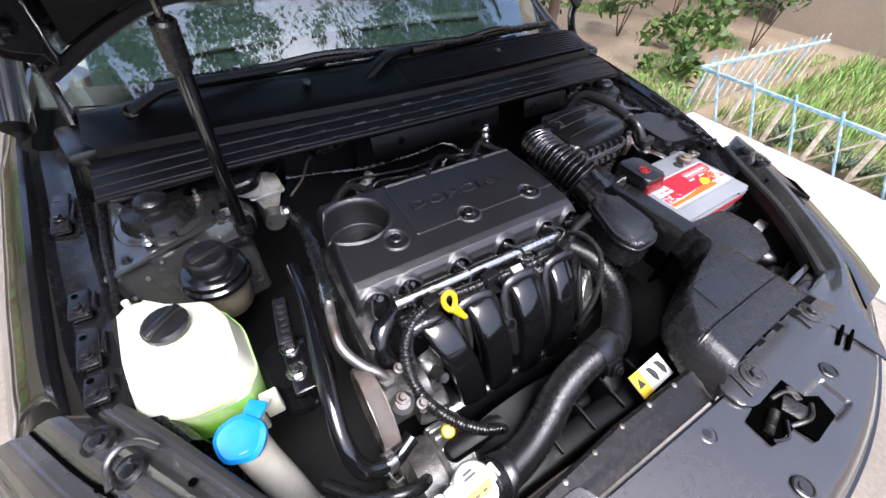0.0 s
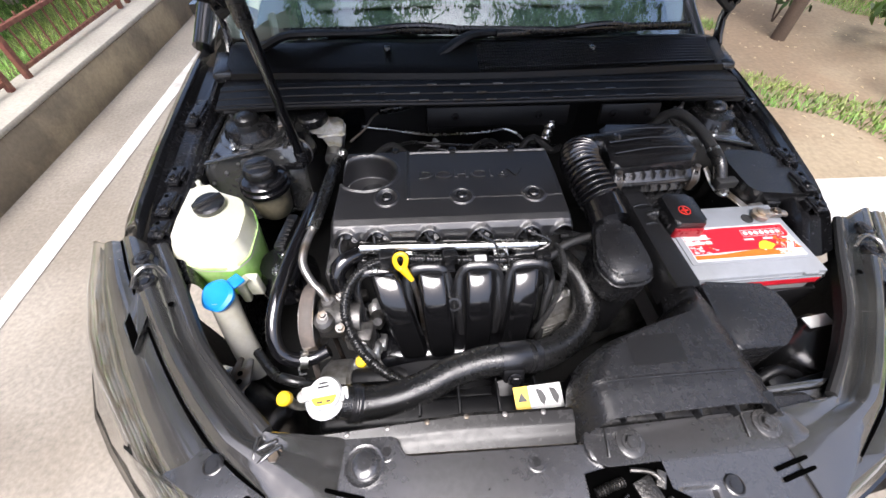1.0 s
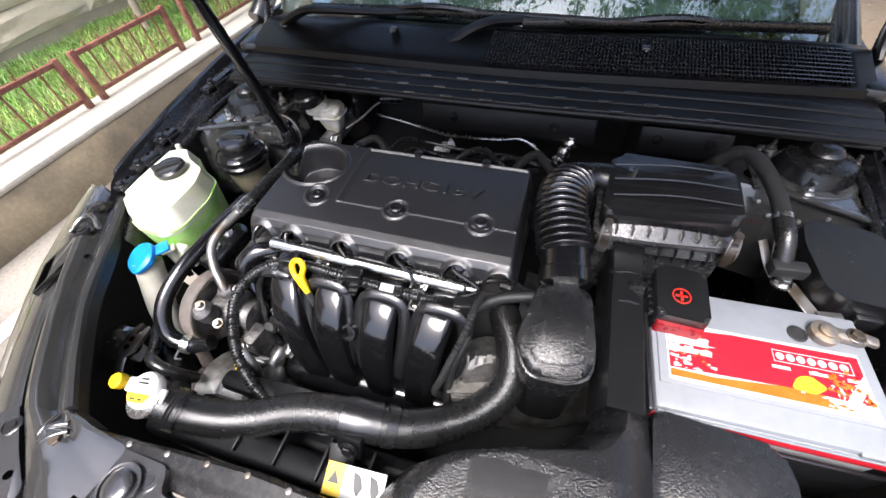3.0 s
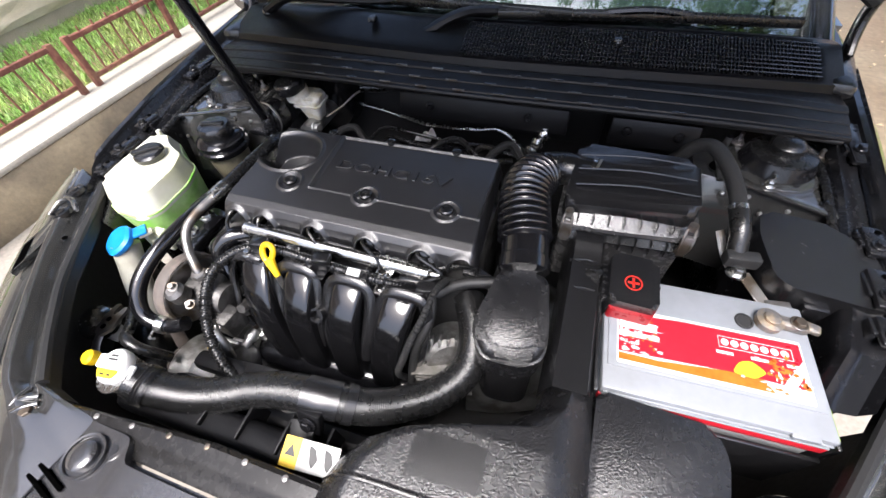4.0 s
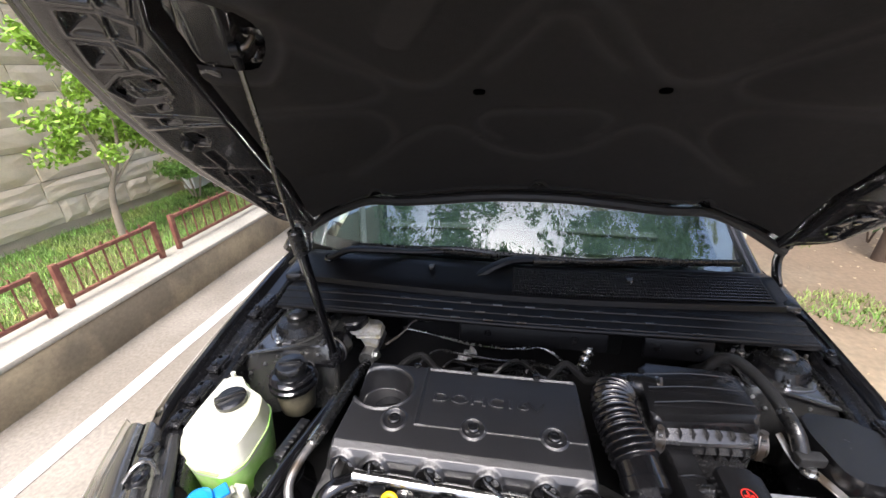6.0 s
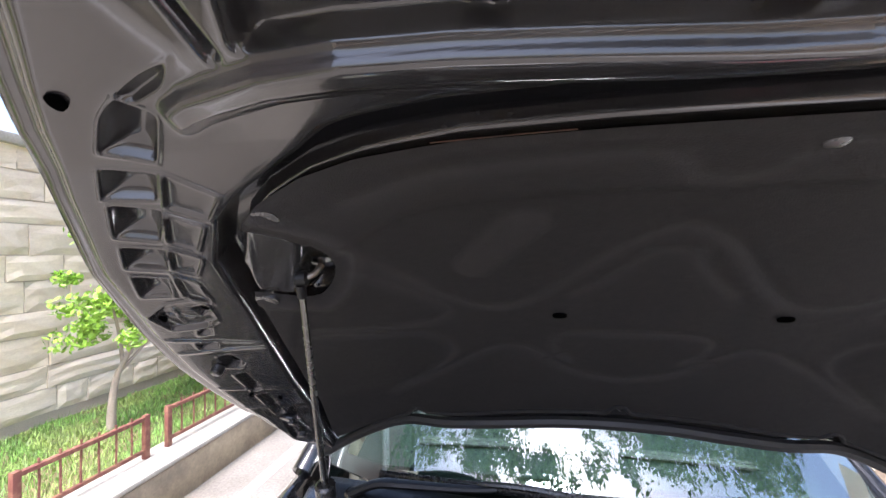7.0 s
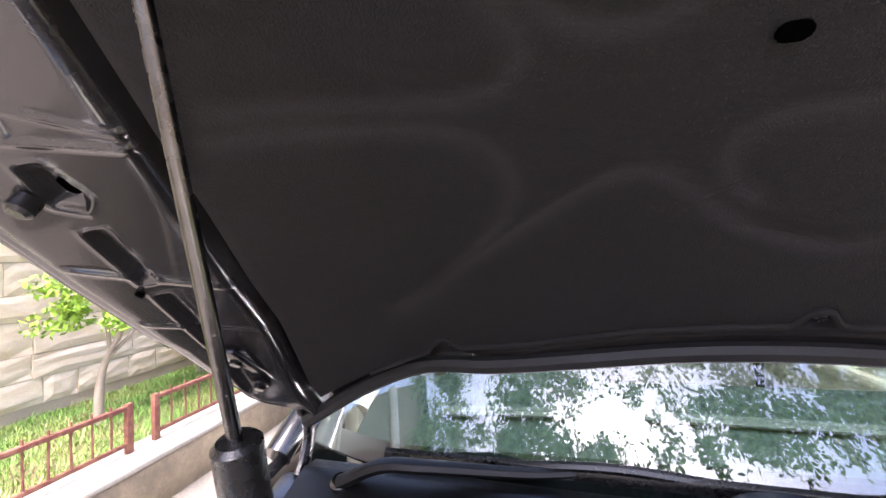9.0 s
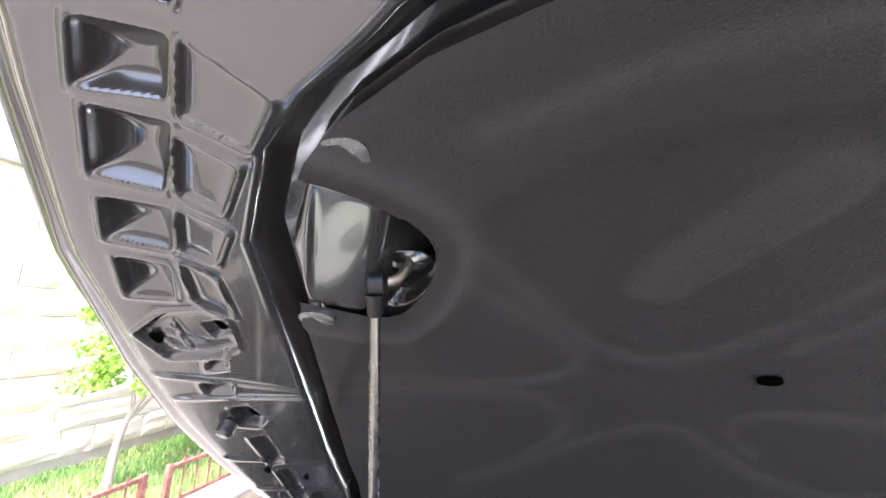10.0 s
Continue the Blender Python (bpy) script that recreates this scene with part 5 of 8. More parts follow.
pump = part("steering_pump", join(lathe([(0.034, 0), (0.034, 0.04), (0.028, 0.048), (0.028, 0.07)], (-0.362, 0.33, 0.775), (1, 0, 0), 24), box((-0.325, 0.335, 0.785), (0.035, 0.05, 0.04), 0.008, 10), box((-0.295, 0.305, 0.75), (0.05, 0.04, 0.05), 0.008, -8),
                                  lathe([(0.016, 0), (0.016, 0.02), (0.01, 0.026)], (-0.345, 0.3, 0.81), (0, -0.2, 1), 16)), DARKALU, engine, "grimy aluminium steering pump")
for y, z, x in ((0.29, 0.81, -0.32), (0.35, 0.815, -0.325), (0.28, 0.765, -0.29), (0.3, 0.836, -0.345)):
    part("nut", bolt_shape((x, y, z), 0.0055, 0.009, (0.2, -0.3, 1)), DULLSTEEL, pump)
pulley = part("pulley", lathe([(0.028, -0.006), (0.05, -0.006), (0.056, -0.012), (0.06, -0.012), (0.06, 0.012), (0.056, 0.012), (0.05, 0.004), (0.028, 0.004), (0.02, 0.004), (0.02, -0.002)], (-0.374, 0.33, 0.78), (1, 0, 0), 40), DULLSTEEL, engine, "steel pulley")
part("drive_belt", join(tube([(-0.374, 0.33 + 0.0615 * math.cos(a), 0.78 + 0.0615 * math.sin(a)) for a in [radians(-40 + 14 * k) for k in range(16)]], 0.011, 8, 0.008, True, 0.25),
                        tube([(-0.374, 0.33 + 0.061 * math.cos(radians(-40)), 0.78 + 0.061 * math.sin(radians(-40))), (-0.374, 0.37, 0.62), (-0.374, 0.37, 0.5)], 0.011, 8, 0.02, True, 0.3),
                        tube([(-0.374, 0.33 - 0.0615, 0.765), (-0.374, 0.25, 0.69), (-0.374, 0.25, 0.55)], 0.011, 8, 0.02, True, 0.3)), RUSTY, engine, "dusty brown drive belt")
alternator = part("alternator", join(lathe([(0.05, 0), (0.062, 0.012), (0.062, 0.05), (0.058, 0.055), (0.062, 0.06), (0.062, 0.1), (0.045, 0.112)], (-0.37, 0.235, 0.665), (1, 0, 0), 30)), ALU, engine, "finned aluminium alternator")
for k in range(18):
    part("fin", box((-0.37 + 0.075, 0.235 + 0.063 * math.cos(k * 0.35), 0.665 + 0.063 * math.sin(k * 0.35)), (0.03, 0.006, 0.006), 0.001), ALU, alternator)
part("alternator_pulley", lathe([(0.03, 0), (0.03, 0.02), (0.02, 0.024)], (-0.395, 0.235, 0.665), (1, 0, 0)), RUSTY, engine)
throttle = part("throttle_body", join(lathe([(0.03, -0.02), (0.05, -0.015), (0.05, 0.035), (0.042, 0.045)], (0.09, 0.375, 0.71), (0.3, -0.8, 0.5), 26)), ALU, engine, "ribbed aluminium throttle body")
for k in range(8):
    part("fin", box((0.052 + 0.0125 * k, 0.346 + 0.003 * k, 0.748), (0.0045, 0.016, 0.06), 0.001, 8, 1, -28), ALU, throttle)
    part("fin", box((0.085, 0.335, 0.69 + 0.012 * (k - 3)), (0.095, 0.03, 0.004), 0.001, 15, 1), ALU, throttle)
for x, z in ((0.06, 0.735), (0.118, 0.742), (0.06, 0.685), (0.115, 0.685)):
    part("bolt", bolt_shape((x, 0.338, z), 0.007, 0.008, (0.3, -0.8, 0.5)), STEEL, throttle)
for k in range(9):
    x, y, z = random.uniform(-0.33, -0.26), random.uniform(0.3, 0.4), random.uniform(0.68, 0.765)
    part("fitting", join(lathe([(0.012, 0), (0.012, 0.015), (0.008, 0.02), (0.008, 0.035)], (x, y, z), (random.uniform(-1, 1), -1, random.uniform(0, 1)), 12), box((x + 0.01, y + 0.01, z - 0.01), (0.03, 0.02, 0.02), 0.004, random.uniform(0, 90))), random.choice((DARKALU, ALU, DULLSTEEL, PLASTIC)), engine)

# ---------- engine cover ----------
engine_cover = thing("engine_cover", (-0.115, 0.55, 0.82), "ribbed black plastic engine cover with raised letters", "engine cover")
OIL = Vector((-0.282, 0.588))
NOTCHES = [-0.315, -0.258, -0.163, -0.066, 0.026, 0.09]


def cover_xy(i, j):
    # i from the front hem over the bullnose to the back, j across
    left, right = -0.347, 0.114
    y = lerp([(0, 0.445), (0.1, 0.444), (0.17, 0.447), (0.22, 0.455), (0.27, 0.468), (0.33, 0.486), (0.93, 0.648), (0.97, 0.656), (1, 0.66)], i)
    left += 0.016 * max(0.0, i - 0.3) / 0.7
    right -= 0.012 * i
    x = left + (right - left) * j
    z = lerp([(0, 0.843), (0.1, 0.862), (0.17, 0.875), (0.22, 0.884), (0.27, 0.889), (0.33, 0.891), (0.55, 0.897), (0.93, 0.903), (0.97, 0.896), (1, 0.865)], i)
    side = min(j, 1 - j) * (right - left)
    z -= 0.03 * max(0.0, 1 - side / 0.012) ** 2
    return x, y, z


def cover_surface(i, j):
    x, y, z = cover_xy(i, j)
    # stepped panel with a raised rim
    px = bump_at(x, -0.052, 0.147, 0.0015)
    py = bump_at(y, 0.582, 0.066, 0.0015)
    z -= 0.005 * px * py
    z += 0.0016 * (math.exp(-((abs(x + 0.052) - 0.15) / 0.002) ** 2) * (0.512 < y < 0.652) + math.exp(-((abs(y - 0.582) - 0.069) / 0.002) ** 2) * (-0.202 < x < 0.098))
    e = math.hypot((x - OIL.x) / 0.056, (y - OIL.y) / 0.047)
    z -= 0.05 * (0.5 - 0.5 * math.tanh((e - 0.97) / 0.03))
    z += 0.0035 * math.exp(-((e - 1.12) / 0.05) ** 2)
    for bx in (-0.241, -0.097, 0.043):
        q = math.hypot(x - bx, y - 0.518)
        z += 0.003 * math.exp(-((q - 0.021) / 0.0025) ** 2) - 0.003 * (0.5 - 0.5 * math.tanh((q - 0.017) / 0.0015))
    if i < 0.3:
        for nx in NOTCHES:
            q = math.hypot(x - nx, (z - 0.85) * 0.85)
            y -= 0.006 * math.exp(-((q - 0.024) / 0.003) ** 2)
    return (x, y, z)


def cover_shell():
    vs, fs = sheet(cover_surface, 190, 340)
    out = []
    for f in fs:
        c = sum((Vector(vs[k]) for k in f), Vector()) / 4
        if c.y < 0.466 and any(math.hypot(c.x - nx, (c.z - 0.85) * 0.85) < 0.021 for nx in NOTCHES):
            continue
        out.append(f)
    return vs, out


part("shell", cover_shell(), COVER, engine_cover, "", 50)
for bx in (-0.241, -0.097, 0.043):
    part("cover_bolt", join(lathe([(0.011, 0), (0.011, 0.004), (0.009, 0.006), (0.006, 0.006), (0.005, 0.003)], (bx, 0.518, 0.8935), (0, 0, 1), 20)), PLASTIC, engine_cover, "round black cap bolt")
for bx in (-0.225, -0.105, 0.02):
    part("rear_stud", lathe([(0.008, 0), (0.008, 0.006), (0.005, 0.008)], (bx, 0.652, 0.9), (0, 0, 1), 14), PLASTIC, engine_cover)
for words, x in (("DOHC", -0.112), ("16V", -0.006)):
    part("raised_word", moved(text_mesh(words, 0.05, 0.0012, 0.0008), pose(x, 0.578, 0.8962, 2, 0, 0) @ Matrix.Diagonal((0.92, 0.6, 1, 1))), COVER, engine_cover, "raised letters on the cover")
part("oil_filler", join(lathe([(0.03, 0), (0.03, 0.008), (0.024, 0.012)], (OIL.x + 0.01, OIL.y - 0.005, 0.842)), box((OIL.x + 0.01, OIL.y - 0.005, 0.856), (0.04, 0.008, 0.006), 0.003, 20)), PLASTIC, engine_cover, "black oil filler cap in the round recess")

# ---------- intake manifold ----------
manifold = thing("intake_manifold", (-0.1, 0.33, 0.6), "glossy black plastic intake manifold with four curved runners", "intake manifold")


def runner(x0, x1, width=0.051):
    path = [(0.43, 0.805), (0.41, 0.814), (0.39, 0.815), (0.37, 0.805), (0.352, 0.786), (0.338, 0.758), (0.328, 0.715), (0.322, 0.66), (0.322, 0.58)]
    pts = smooth_path([(x0 + (x1 - x0) * (k / (len(path) - 1)) ** 1.2, y, z) for k, (y, z) in enumerate(path)], 0.007)
    vs, fs, n = [], [], 28
    for i, p in enumerate(pts):
        t = (pts[min(i + 1, len(pts) - 1)] - pts[max(0, i - 1)]).normalized()
        side = Vector((1, 0, 0))
        side = (side - t * side.dot(t)).normalized()
        out = side.cross(t)
        for j in range(n):
            a = 2 * math.pi * j / n
            c, s = math.cos(a), math.sin(a)
            vs.append(p + side * (math.copysign(abs(c) ** 0.4, c) * width * 0.5 * (1 - 0.1 * s)) + out * (math.copysign(abs(s) ** 0.6, s) * 0.025 - (0.0055 * (1 - c * c) ** 2 if s > 0 else 0.0)))
        if i:
            k = (i - 1) * n
            fs += [(k + j, k + (j + 1) % n, k + n + (j + 1) % n, k + n + j) for j in range(n)]
    fs.append(tuple(range(n))[::-1])
    fs.append(tuple(range(len(vs) - n, len(vs))))
    return vs, fs


for x0, x1 in ((-0.262, -0.19), (-0.17, -0.14), (-0.075, -0.078), (0.018, -0.015)):
    r = part("runner", runner(x0, x1), RUNNERBLACK, manifold, "curved glossy runner", 60)
    part("runner_collar", tube([(x0 - 0.03 + 0.3 * (x1 - x0), 0.322, 0.715), (x0 - 0.035 + 0.12 * (x1 - x0), 0.335, 0.755), (x0 - 0.037, 0.362, 0.798), (x0 - 0.034, 0.378, 0.824), (x0 - 0.02, 0.384, 0.838), (x0 + 0.02, 0.384, 0.838), (x0 + 0.034, 0.378, 0.824), (x0 + 0.037, 0.362, 0.798), (x0 + 0.035 + 0.12 * (x1 - x0), 0.335, 0.755), (x0 + 0.03 + 0.3 * (x1 - x0), 0.322, 0.715)], 0.0068, 10, 0.005, True, 1.5), PLASTIC, r, "matt black collar")
    part("flange", join(box((x0, 0.402, 0.828), (0.07, 0.026, 0.022), 0.006, 0, 2, -15), box((x0 + 0.02, 0.396, 0.842), (0.014, 0.014, 0.01), 0.003)), PLASTIC, r, "black mounting flange")
part("plenum", box((-0.105, 0.34, 0.6), (0.36, 0.11, 0.14), 0.03, 0, 3), GLOSS, manifold, "dark plenum chamber")
for x in (-0.215, -0.122, -0.028):
    part("web", box((x, 0.38, 0.76), (0.03, 0.025, 0.09), 0.006), PLASTIC, manifold)
solo("sensor_cable", tube([(0.071, 0.42, 0.85), (0.068, 0.385, 0.872), (0.064, 0.345, 0.868), (0.052, 0.318, 0.84), (0.04, 0.305, 0.8), (0.027, 0.302, 0.75), (0.03, 0.315, 0.7)], ripple(0.0048, 0.0008, 0.006), 10, 0.002), CLOTHHOSE, "thin black corrugated cable beside the intake runners", "cable")
part("hose_stub", lathe([(0.013, 0), (0.013, 0.03), (0.009, 0.03), (0.009, 0.01)], (-0.123, 0.36, 0.775), (0, -0.8, 0.6), 20), PLASTIC, manifold, "short open hose stub")
part("manifold_label", box((-0.072, 0.398, 0.848), (0.022, 0.012, 0.002), 0.0005, 0, 1, 20), LABELWHITE, manifold, "blank white label")

fuel_rail = thing("fuel_rail", (-0.12, 0.44, 0.82), "bright aluminium fuel rail with injectors", "fuel rail")
part("rail", tube([(-0.29, 0.43, 0.853), (-0.12, 0.431, 0.847), (0.03, 0.432, 0.841)], 0.0125, 14, 0.03), STEEL, fuel_rail)
part("rail_end", join(lathe([(0.012, 0), (0.012, 0.012), (0.008, 0.016), (0.008, 0.03)], (0.028, 0.432, 0.841), (1, 0, 0), 16)), STEEL, fuel_rail)
for x in (-0.255, -0.163, -0.07, 0.015):
    part("injector", join(lathe([(0.009, 0), (0.011, 0.012), (0.008, 0.03)], (x, 0.428, 0.815), (0, 0.2, 1), 14), box((x, 0.443, 0.845), (0.018, 0.022, 0.014), 0.003)), PLASTIC, fuel_rail)
for x in (-0.2, -0.03):
    part("bracket", join(box((x, 0.418, 0.836), (0.028, 0.03, 0.004), 0.001), bolt_shape((x, 0.412, 0.838), 0.007, 0.008)), STEEL, fuel_rail)

dipstick = thing("dipstick", (-0.205, 0.375, 0.8), "yellow plastic oil dipstick handle", "dipstick")
ring = [(-0.216 + 0.0085 * math.cos(a) * (1.15 + 0.25 * math.sin(a)), 0.388 + 0.008 * math.sin(a), 0.86 + 0.0115 * math.sin(a)) for a in [2 * math.pi * k / 16 for k in range(17)]]
part("handle", join(tube(ring, 0.0046, 8, 0.004, False), tube([(-0.213, 0.381, 0.85), (-0.205, 0.374, 0.84), (-0.197, 0.368, 0.83)], lambda s, L: 0.0085 - 0.004 * s / L, 10, 0.004)), YELLOW, dipstick, "yellow ring handle")
part("guide_tube", tube([(-0.197, 0.368, 0.831), (-0.185, 0.36, 0.76), (-0.18, 0.36, 0.65)], 0.005, 8, 0.01), DULLSTEEL, dipstick)

# ---------- wiring ----------
loom = thing("wiring_loom", (-0.15, 0.42, 0.8), "black corrugated wiring conduit in front of the engine cover", "wiring")
part("conduit", tube([(0.06, 0.408, 0.828), (0.02, 0.404, 0.831), (-0.06, 0.402, 0.836), (-0.15, 0.404, 0.842), (-0.22, 0.406, 0.845), (-0.27, 0.396, 0.844), (-0.302, 0.37, 0.835), (-0.315, 0.335, 0.82), (-0.31, 0.30, 0.795), (-0.285, 0.262, 0.77), (-0.25, 0.235, 0.75), (-0.22, 0.222, 0.74)], ripple(0.0085, 0.0012, 0.0055), 12, 0.0014), RUBBER, loom, "corrugated conduit", 80)
part("taped_branch", tube([(0.06, 0.408, 0.828), (0.095, 0.425, 0.845), (0.15, 0.44, 0.85)], 0.0085, 10, 0.01), SEAL, loom)
part("taped_branch", tube([(0.055, 0.405, 0.828), (0.06, 0.37, 0.81), (0.045, 0.335, 0.77), (0.042, 0.31, 0.72), (0.045, 0.29, 0.66)], 0.0065, 10, 0.01), SEAL, loom)
part("taped_branch", tube([(-0.22, 0.222, 0.74), (-0.2, 0.21, 0.73), (-0.165, 0.21, 0.735)], 0.008, 10, 0.01), SEAL, loom)
for x, y, z in ((-0.24, 0.398, 0.853), (-0.128, 0.4, 0.848), (-0.004, 0.404, 0.84)):
    holder = part("bracket", join(box((x - 0.012, y - 0.012, z - 0.012), (0.042, 0.02, 0.003), 0.001), box((x - 0.014, y - 0.022, z - 0.02), (0.016, 0.003, 0.02), 0.001)), DULLSTEEL if x > -0.05 else BAYPAINT, loom, "folded steel bracket")
    part("screw", bolt_shape((x - 0.022, y - 0.012, z - 0.01), 0.0055, 0.007), STEEL, holder)
for x, y, z in ((-0.24, 0.4, 0.856), (-0.128, 0.402, 0.85), (0.045, 0.404, 0.836)):
    part("clip_block", box((x, y, z), (0.028, 0.02, 0.026), 0.004, 10), PLASTIC, loom, "black plastic clip")
for k, nx in enumerate(NOTCHES[:5]):
    w = thing("ignition_lead", (nx, 0.44, 0.85), "thin black coil lead under the cover notch", "wire", "coil leads")
    part("lead", tube([(nx, 0.462, 0.87), (nx - 0.006, 0.44, 0.872), (nx - 0.012 + 0.012 * k, 0.425, 0.855), (nx + 0.03 * (k % 2), 0.412, 0.835)], 0.003, 8, 0.006), RUBBER, w)
    part("plug", join(lathe([(0.012, 0), (0.012, 0.012), (0.008, 0.016)], (nx, 0.468, 0.852), (0, -0.8, 0.6), 16), bolt_shape((nx + 0.012, 0.455, 0.85), 0.005, 0.006, (0, -0.7, 0.7))), PLASTIC, w)
for pts in ([(-0.3, 0.42, 0.84), (-0.27, 0.41, 0.83), (-0.24, 0.42, 0.835)], [(-0.28, 0.47, 0.84), (-0.3, 0.43, 0.83), (-0.33, 0.40, 0.8), (-0.32, 0.37, 0.77)],
            [(0.05, 0.44, 0.845), (0.08, 0.45, 0.85), (0.11, 0.46, 0.84)]):
    solo("wire", tube(pts, 0.004, 8, 0.008), RUBBER, "short black wire beside the fuel rail", "wire", "loose wires")
solo("sensor_plug", join(box((0.125, 0.445, 0.838), (0.04, 0.018, 0.018), 0.004, -25), tube([(0.09, 0.45, 0.84), (0.125, 0.445, 0.84), (0.15, 0.43, 0.842)], 0.006, 8)), PLASTIC, "black sensor plug with a grey band", "plug")

# ---------- hoses at the timing side ----------
metal_pipe = thing("steering_pipe", (-0.36, 0.4, 0.8), "grey steel steering pipe with a crimped joint", "pipe")
part("pipe", tube([(-0.375, 0.475, 0.872), (-0.385, 0.43, 0.868), (-0.387, 0.395, 0.858), (-0.372, 0.368, 0.84), (-0.352, 0.35, 0.825), (-0.346, 0.343, 0.812)], 0.0075, 12, 0.006), DULLSTEEL, metal_pipe)
part("crimp", tube([(-0.378, 0.462, 0.873), (-0.372, 0.495, 0.876)], 0.0115, 12, 0.01), STEEL, metal_pipe, "crimped steel sleeve")
part("hose", tube([(-0.372, 0.495, 0.874), (-0.364, 0.56, 0.878), (-0.358, 0.63, 0.876), (-0.36, 0.7, 0.85)], 0.0115, 12, 0.01), RUBBER, metal_pipe, "black rubber hose")
part("fitting", bolt_shape((-0.346, 0.343, 0.8), 0.014, 0.016), DULLSTEEL, metal_pipe)
low_hose = thing("return_hose", (-0.41, 0.3, 0.77), "shiny black rubber hose bending round the pulley", "hose")
part("hose", tube([(-0.40, 0.60, 0.83), (-0.405, 0.5, 0.845), (-0.415, 0.42, 0.848), (-0.425, 0.345, 0.838), (-0.43, 0.295, 0.815), (-0.422, 0.265, 0.785), (-0.40, 0.258, 0.768), (-0.372, 0.262, 0.762), (-0.345, 0.272, 0.768)], 0.0125, 14, 0.006), GLOSS, low_hose)
part("clamp", tube([(-0.392, 0.258, 0.766), (-0.38, 0.26, 0.763)], 0.015, 14, 0.004), STEEL, low_hose, "wire spring clamp")
part("clamp_tail", tube([(-0.392, 0.245, 0.765), (-0.388, 0.232, 0.765), (-0.378, 0.234, 0.765)], 0.002, 6, 0.004), STEEL, low_hose)
solo("vacuum_pipe", tube([(-0.29, 0.43, 0.838), (-0.315, 0.412, 0.842), (-0.332, 0.395, 0.83), (-0.33, 0.382, 0.805), (-0.315, 0.372, 0.78)], 0.0155, 14, 0.006), GLOSS, "black plastic elbow pipe beside the head", "pipe")

# ---------- radiator hose and cap ----------
rad_hose = thing("radiator_hose", (-0.05, 0.22, 0.76), "shiny black upper radiator hose with a ribbed sheen", "hose")
HOSE = [(-0.305, 0.163, 0.823), (-0.27, 0.165, 0.805), (-0.225, 0.173, 0.797), (-0.18, 0.188, 0.797), (-0.14, 0.205, 0.802), (-0.09, 0.217, 0.808), (-0.04, 0.222, 0.808), (0.01, 0.232, 0.79), (0.055, 0.255, 0.772), (0.1, 0.29, 0.762), (0.128, 0.335, 0.765), (0.125, 0.385, 0.78), (0.1, 0.44, 0.785)]
part("hose", tube(HOSE, ripple(0.0245, 0.0002, 0.0024), 28, 0.0006), RUBBER, rad_hose, "glossy rubber hose", 80)
part("clamp", tube([(-0.292, 0.163, 0.815), (-0.278, 0.164, 0.808)], ripple(0.0275, 0.0008, 0.004), 28, 0.001), PLASTIC, rad_hose, "black hose clamp")
part("clamp", tube([(-0.012, 0.2265, 0.8), (0.0, 0.229, 0.795)], 0.0268, 28, 0.003), PLASTIC, rad_hose, "black hose clamp")
bracket = part("hose_bracket", tube([(-0.062, 0.22, 0.81), (-0.04, 0.222, 0.808), (-0.018, 0.226, 0.802)], 0.0262, 28, 0.003), PLASTIC, rad_hose, "black plastic hose cradle")
part("tab", join(box((-0.043, 0.192, 0.805), (0.034, 0.012, 0.036), 0.004, 0, 2, -25), box((-0.05, 0.17, 0.79), (0.034, 0.05, 0.006), 0.002, 10, 2, 30)), COWLBLACK, bracket)
part("screw", bolt_shape((-0.042, 0.186, 0.81), 0.008, 0.006, (0, -0.9, 0.4)), BAYPAINT, bracket)

radiator = thing("radiator", (0, 0.16, 0.5), "black radiator top tank and fan shroud", "radiator")
part("top_tank", box((0.0, 0.152, 0.77), (0.68, 0.045, 0.05), 0.014, 0, 3), COWLBLACK, radiator)
for k in range(9):
    part("rib", box((-0.25 + 0.06 * k, 0.168, 0.778), (0.004, 0.05, 0.05), 0.001), COWLBLACK, radiator)
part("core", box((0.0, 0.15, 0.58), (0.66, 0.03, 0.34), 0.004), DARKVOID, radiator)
part("fan_shroud", join(box((0.0, 0.19, 0.58), (0.66, 0.04, 0.33), 0.02), lathe([(0.17, 0), (0.175, 0.05), (0.165, 0.05)], (-0.16, 0.2, 0.58), (0, 1, 0), 36), box((-0.16, 0.235, 0.72), (0.3, 0.03, 0.05), 0.01)), COWLBLACK, radiator, "black fan shroud")
pressure_cap = part("pressure_cap", join(lathe([(0.0225, -0.012), (0.024, -0.002), (0.022, 0.002), (0.017, 0.0035), (0.0, 0.004)], (-0.322, 0.168, 0.846), (-0.1, -0.2, 1), 32), box((-0.345, 0.171, 0.841), (0.02, 0.019, 0.006), 0.003, 10, 2, 8, -6), box((-0.299, 0.167, 0.841), (0.02, 0.019, 0.006), 0.003, 10, 2, 8, -6)), LABELWHITE, radiator, "white printed pressure cap with two ears")
part("warning_patch", moved(prism(rounded([(-0.012, -0.0175), (0.012, -0.0175), (0.019, -0.006), (-0.019, -0.006)], 0.004), 0, 0.0012), pose(-0.322, 0.168, 0.8498, 11, -6, 6)), LABELYELLOW, pressure_cap, "yellow warning patch")
part("printed_mark", join(*[moved(box((x, y, 0.0008), (w, 0.0025, 0.0006), 0), pose(-0.322, 0.168, 0.8502, 11, -6, 6)) for x, y, w in ((0, 0.012, 0.012), (0, 0.007, 0.016), (-0.006, -0.013, 0.008), (0.006, -0.013, 0.006))]), INK, pressure_cap)
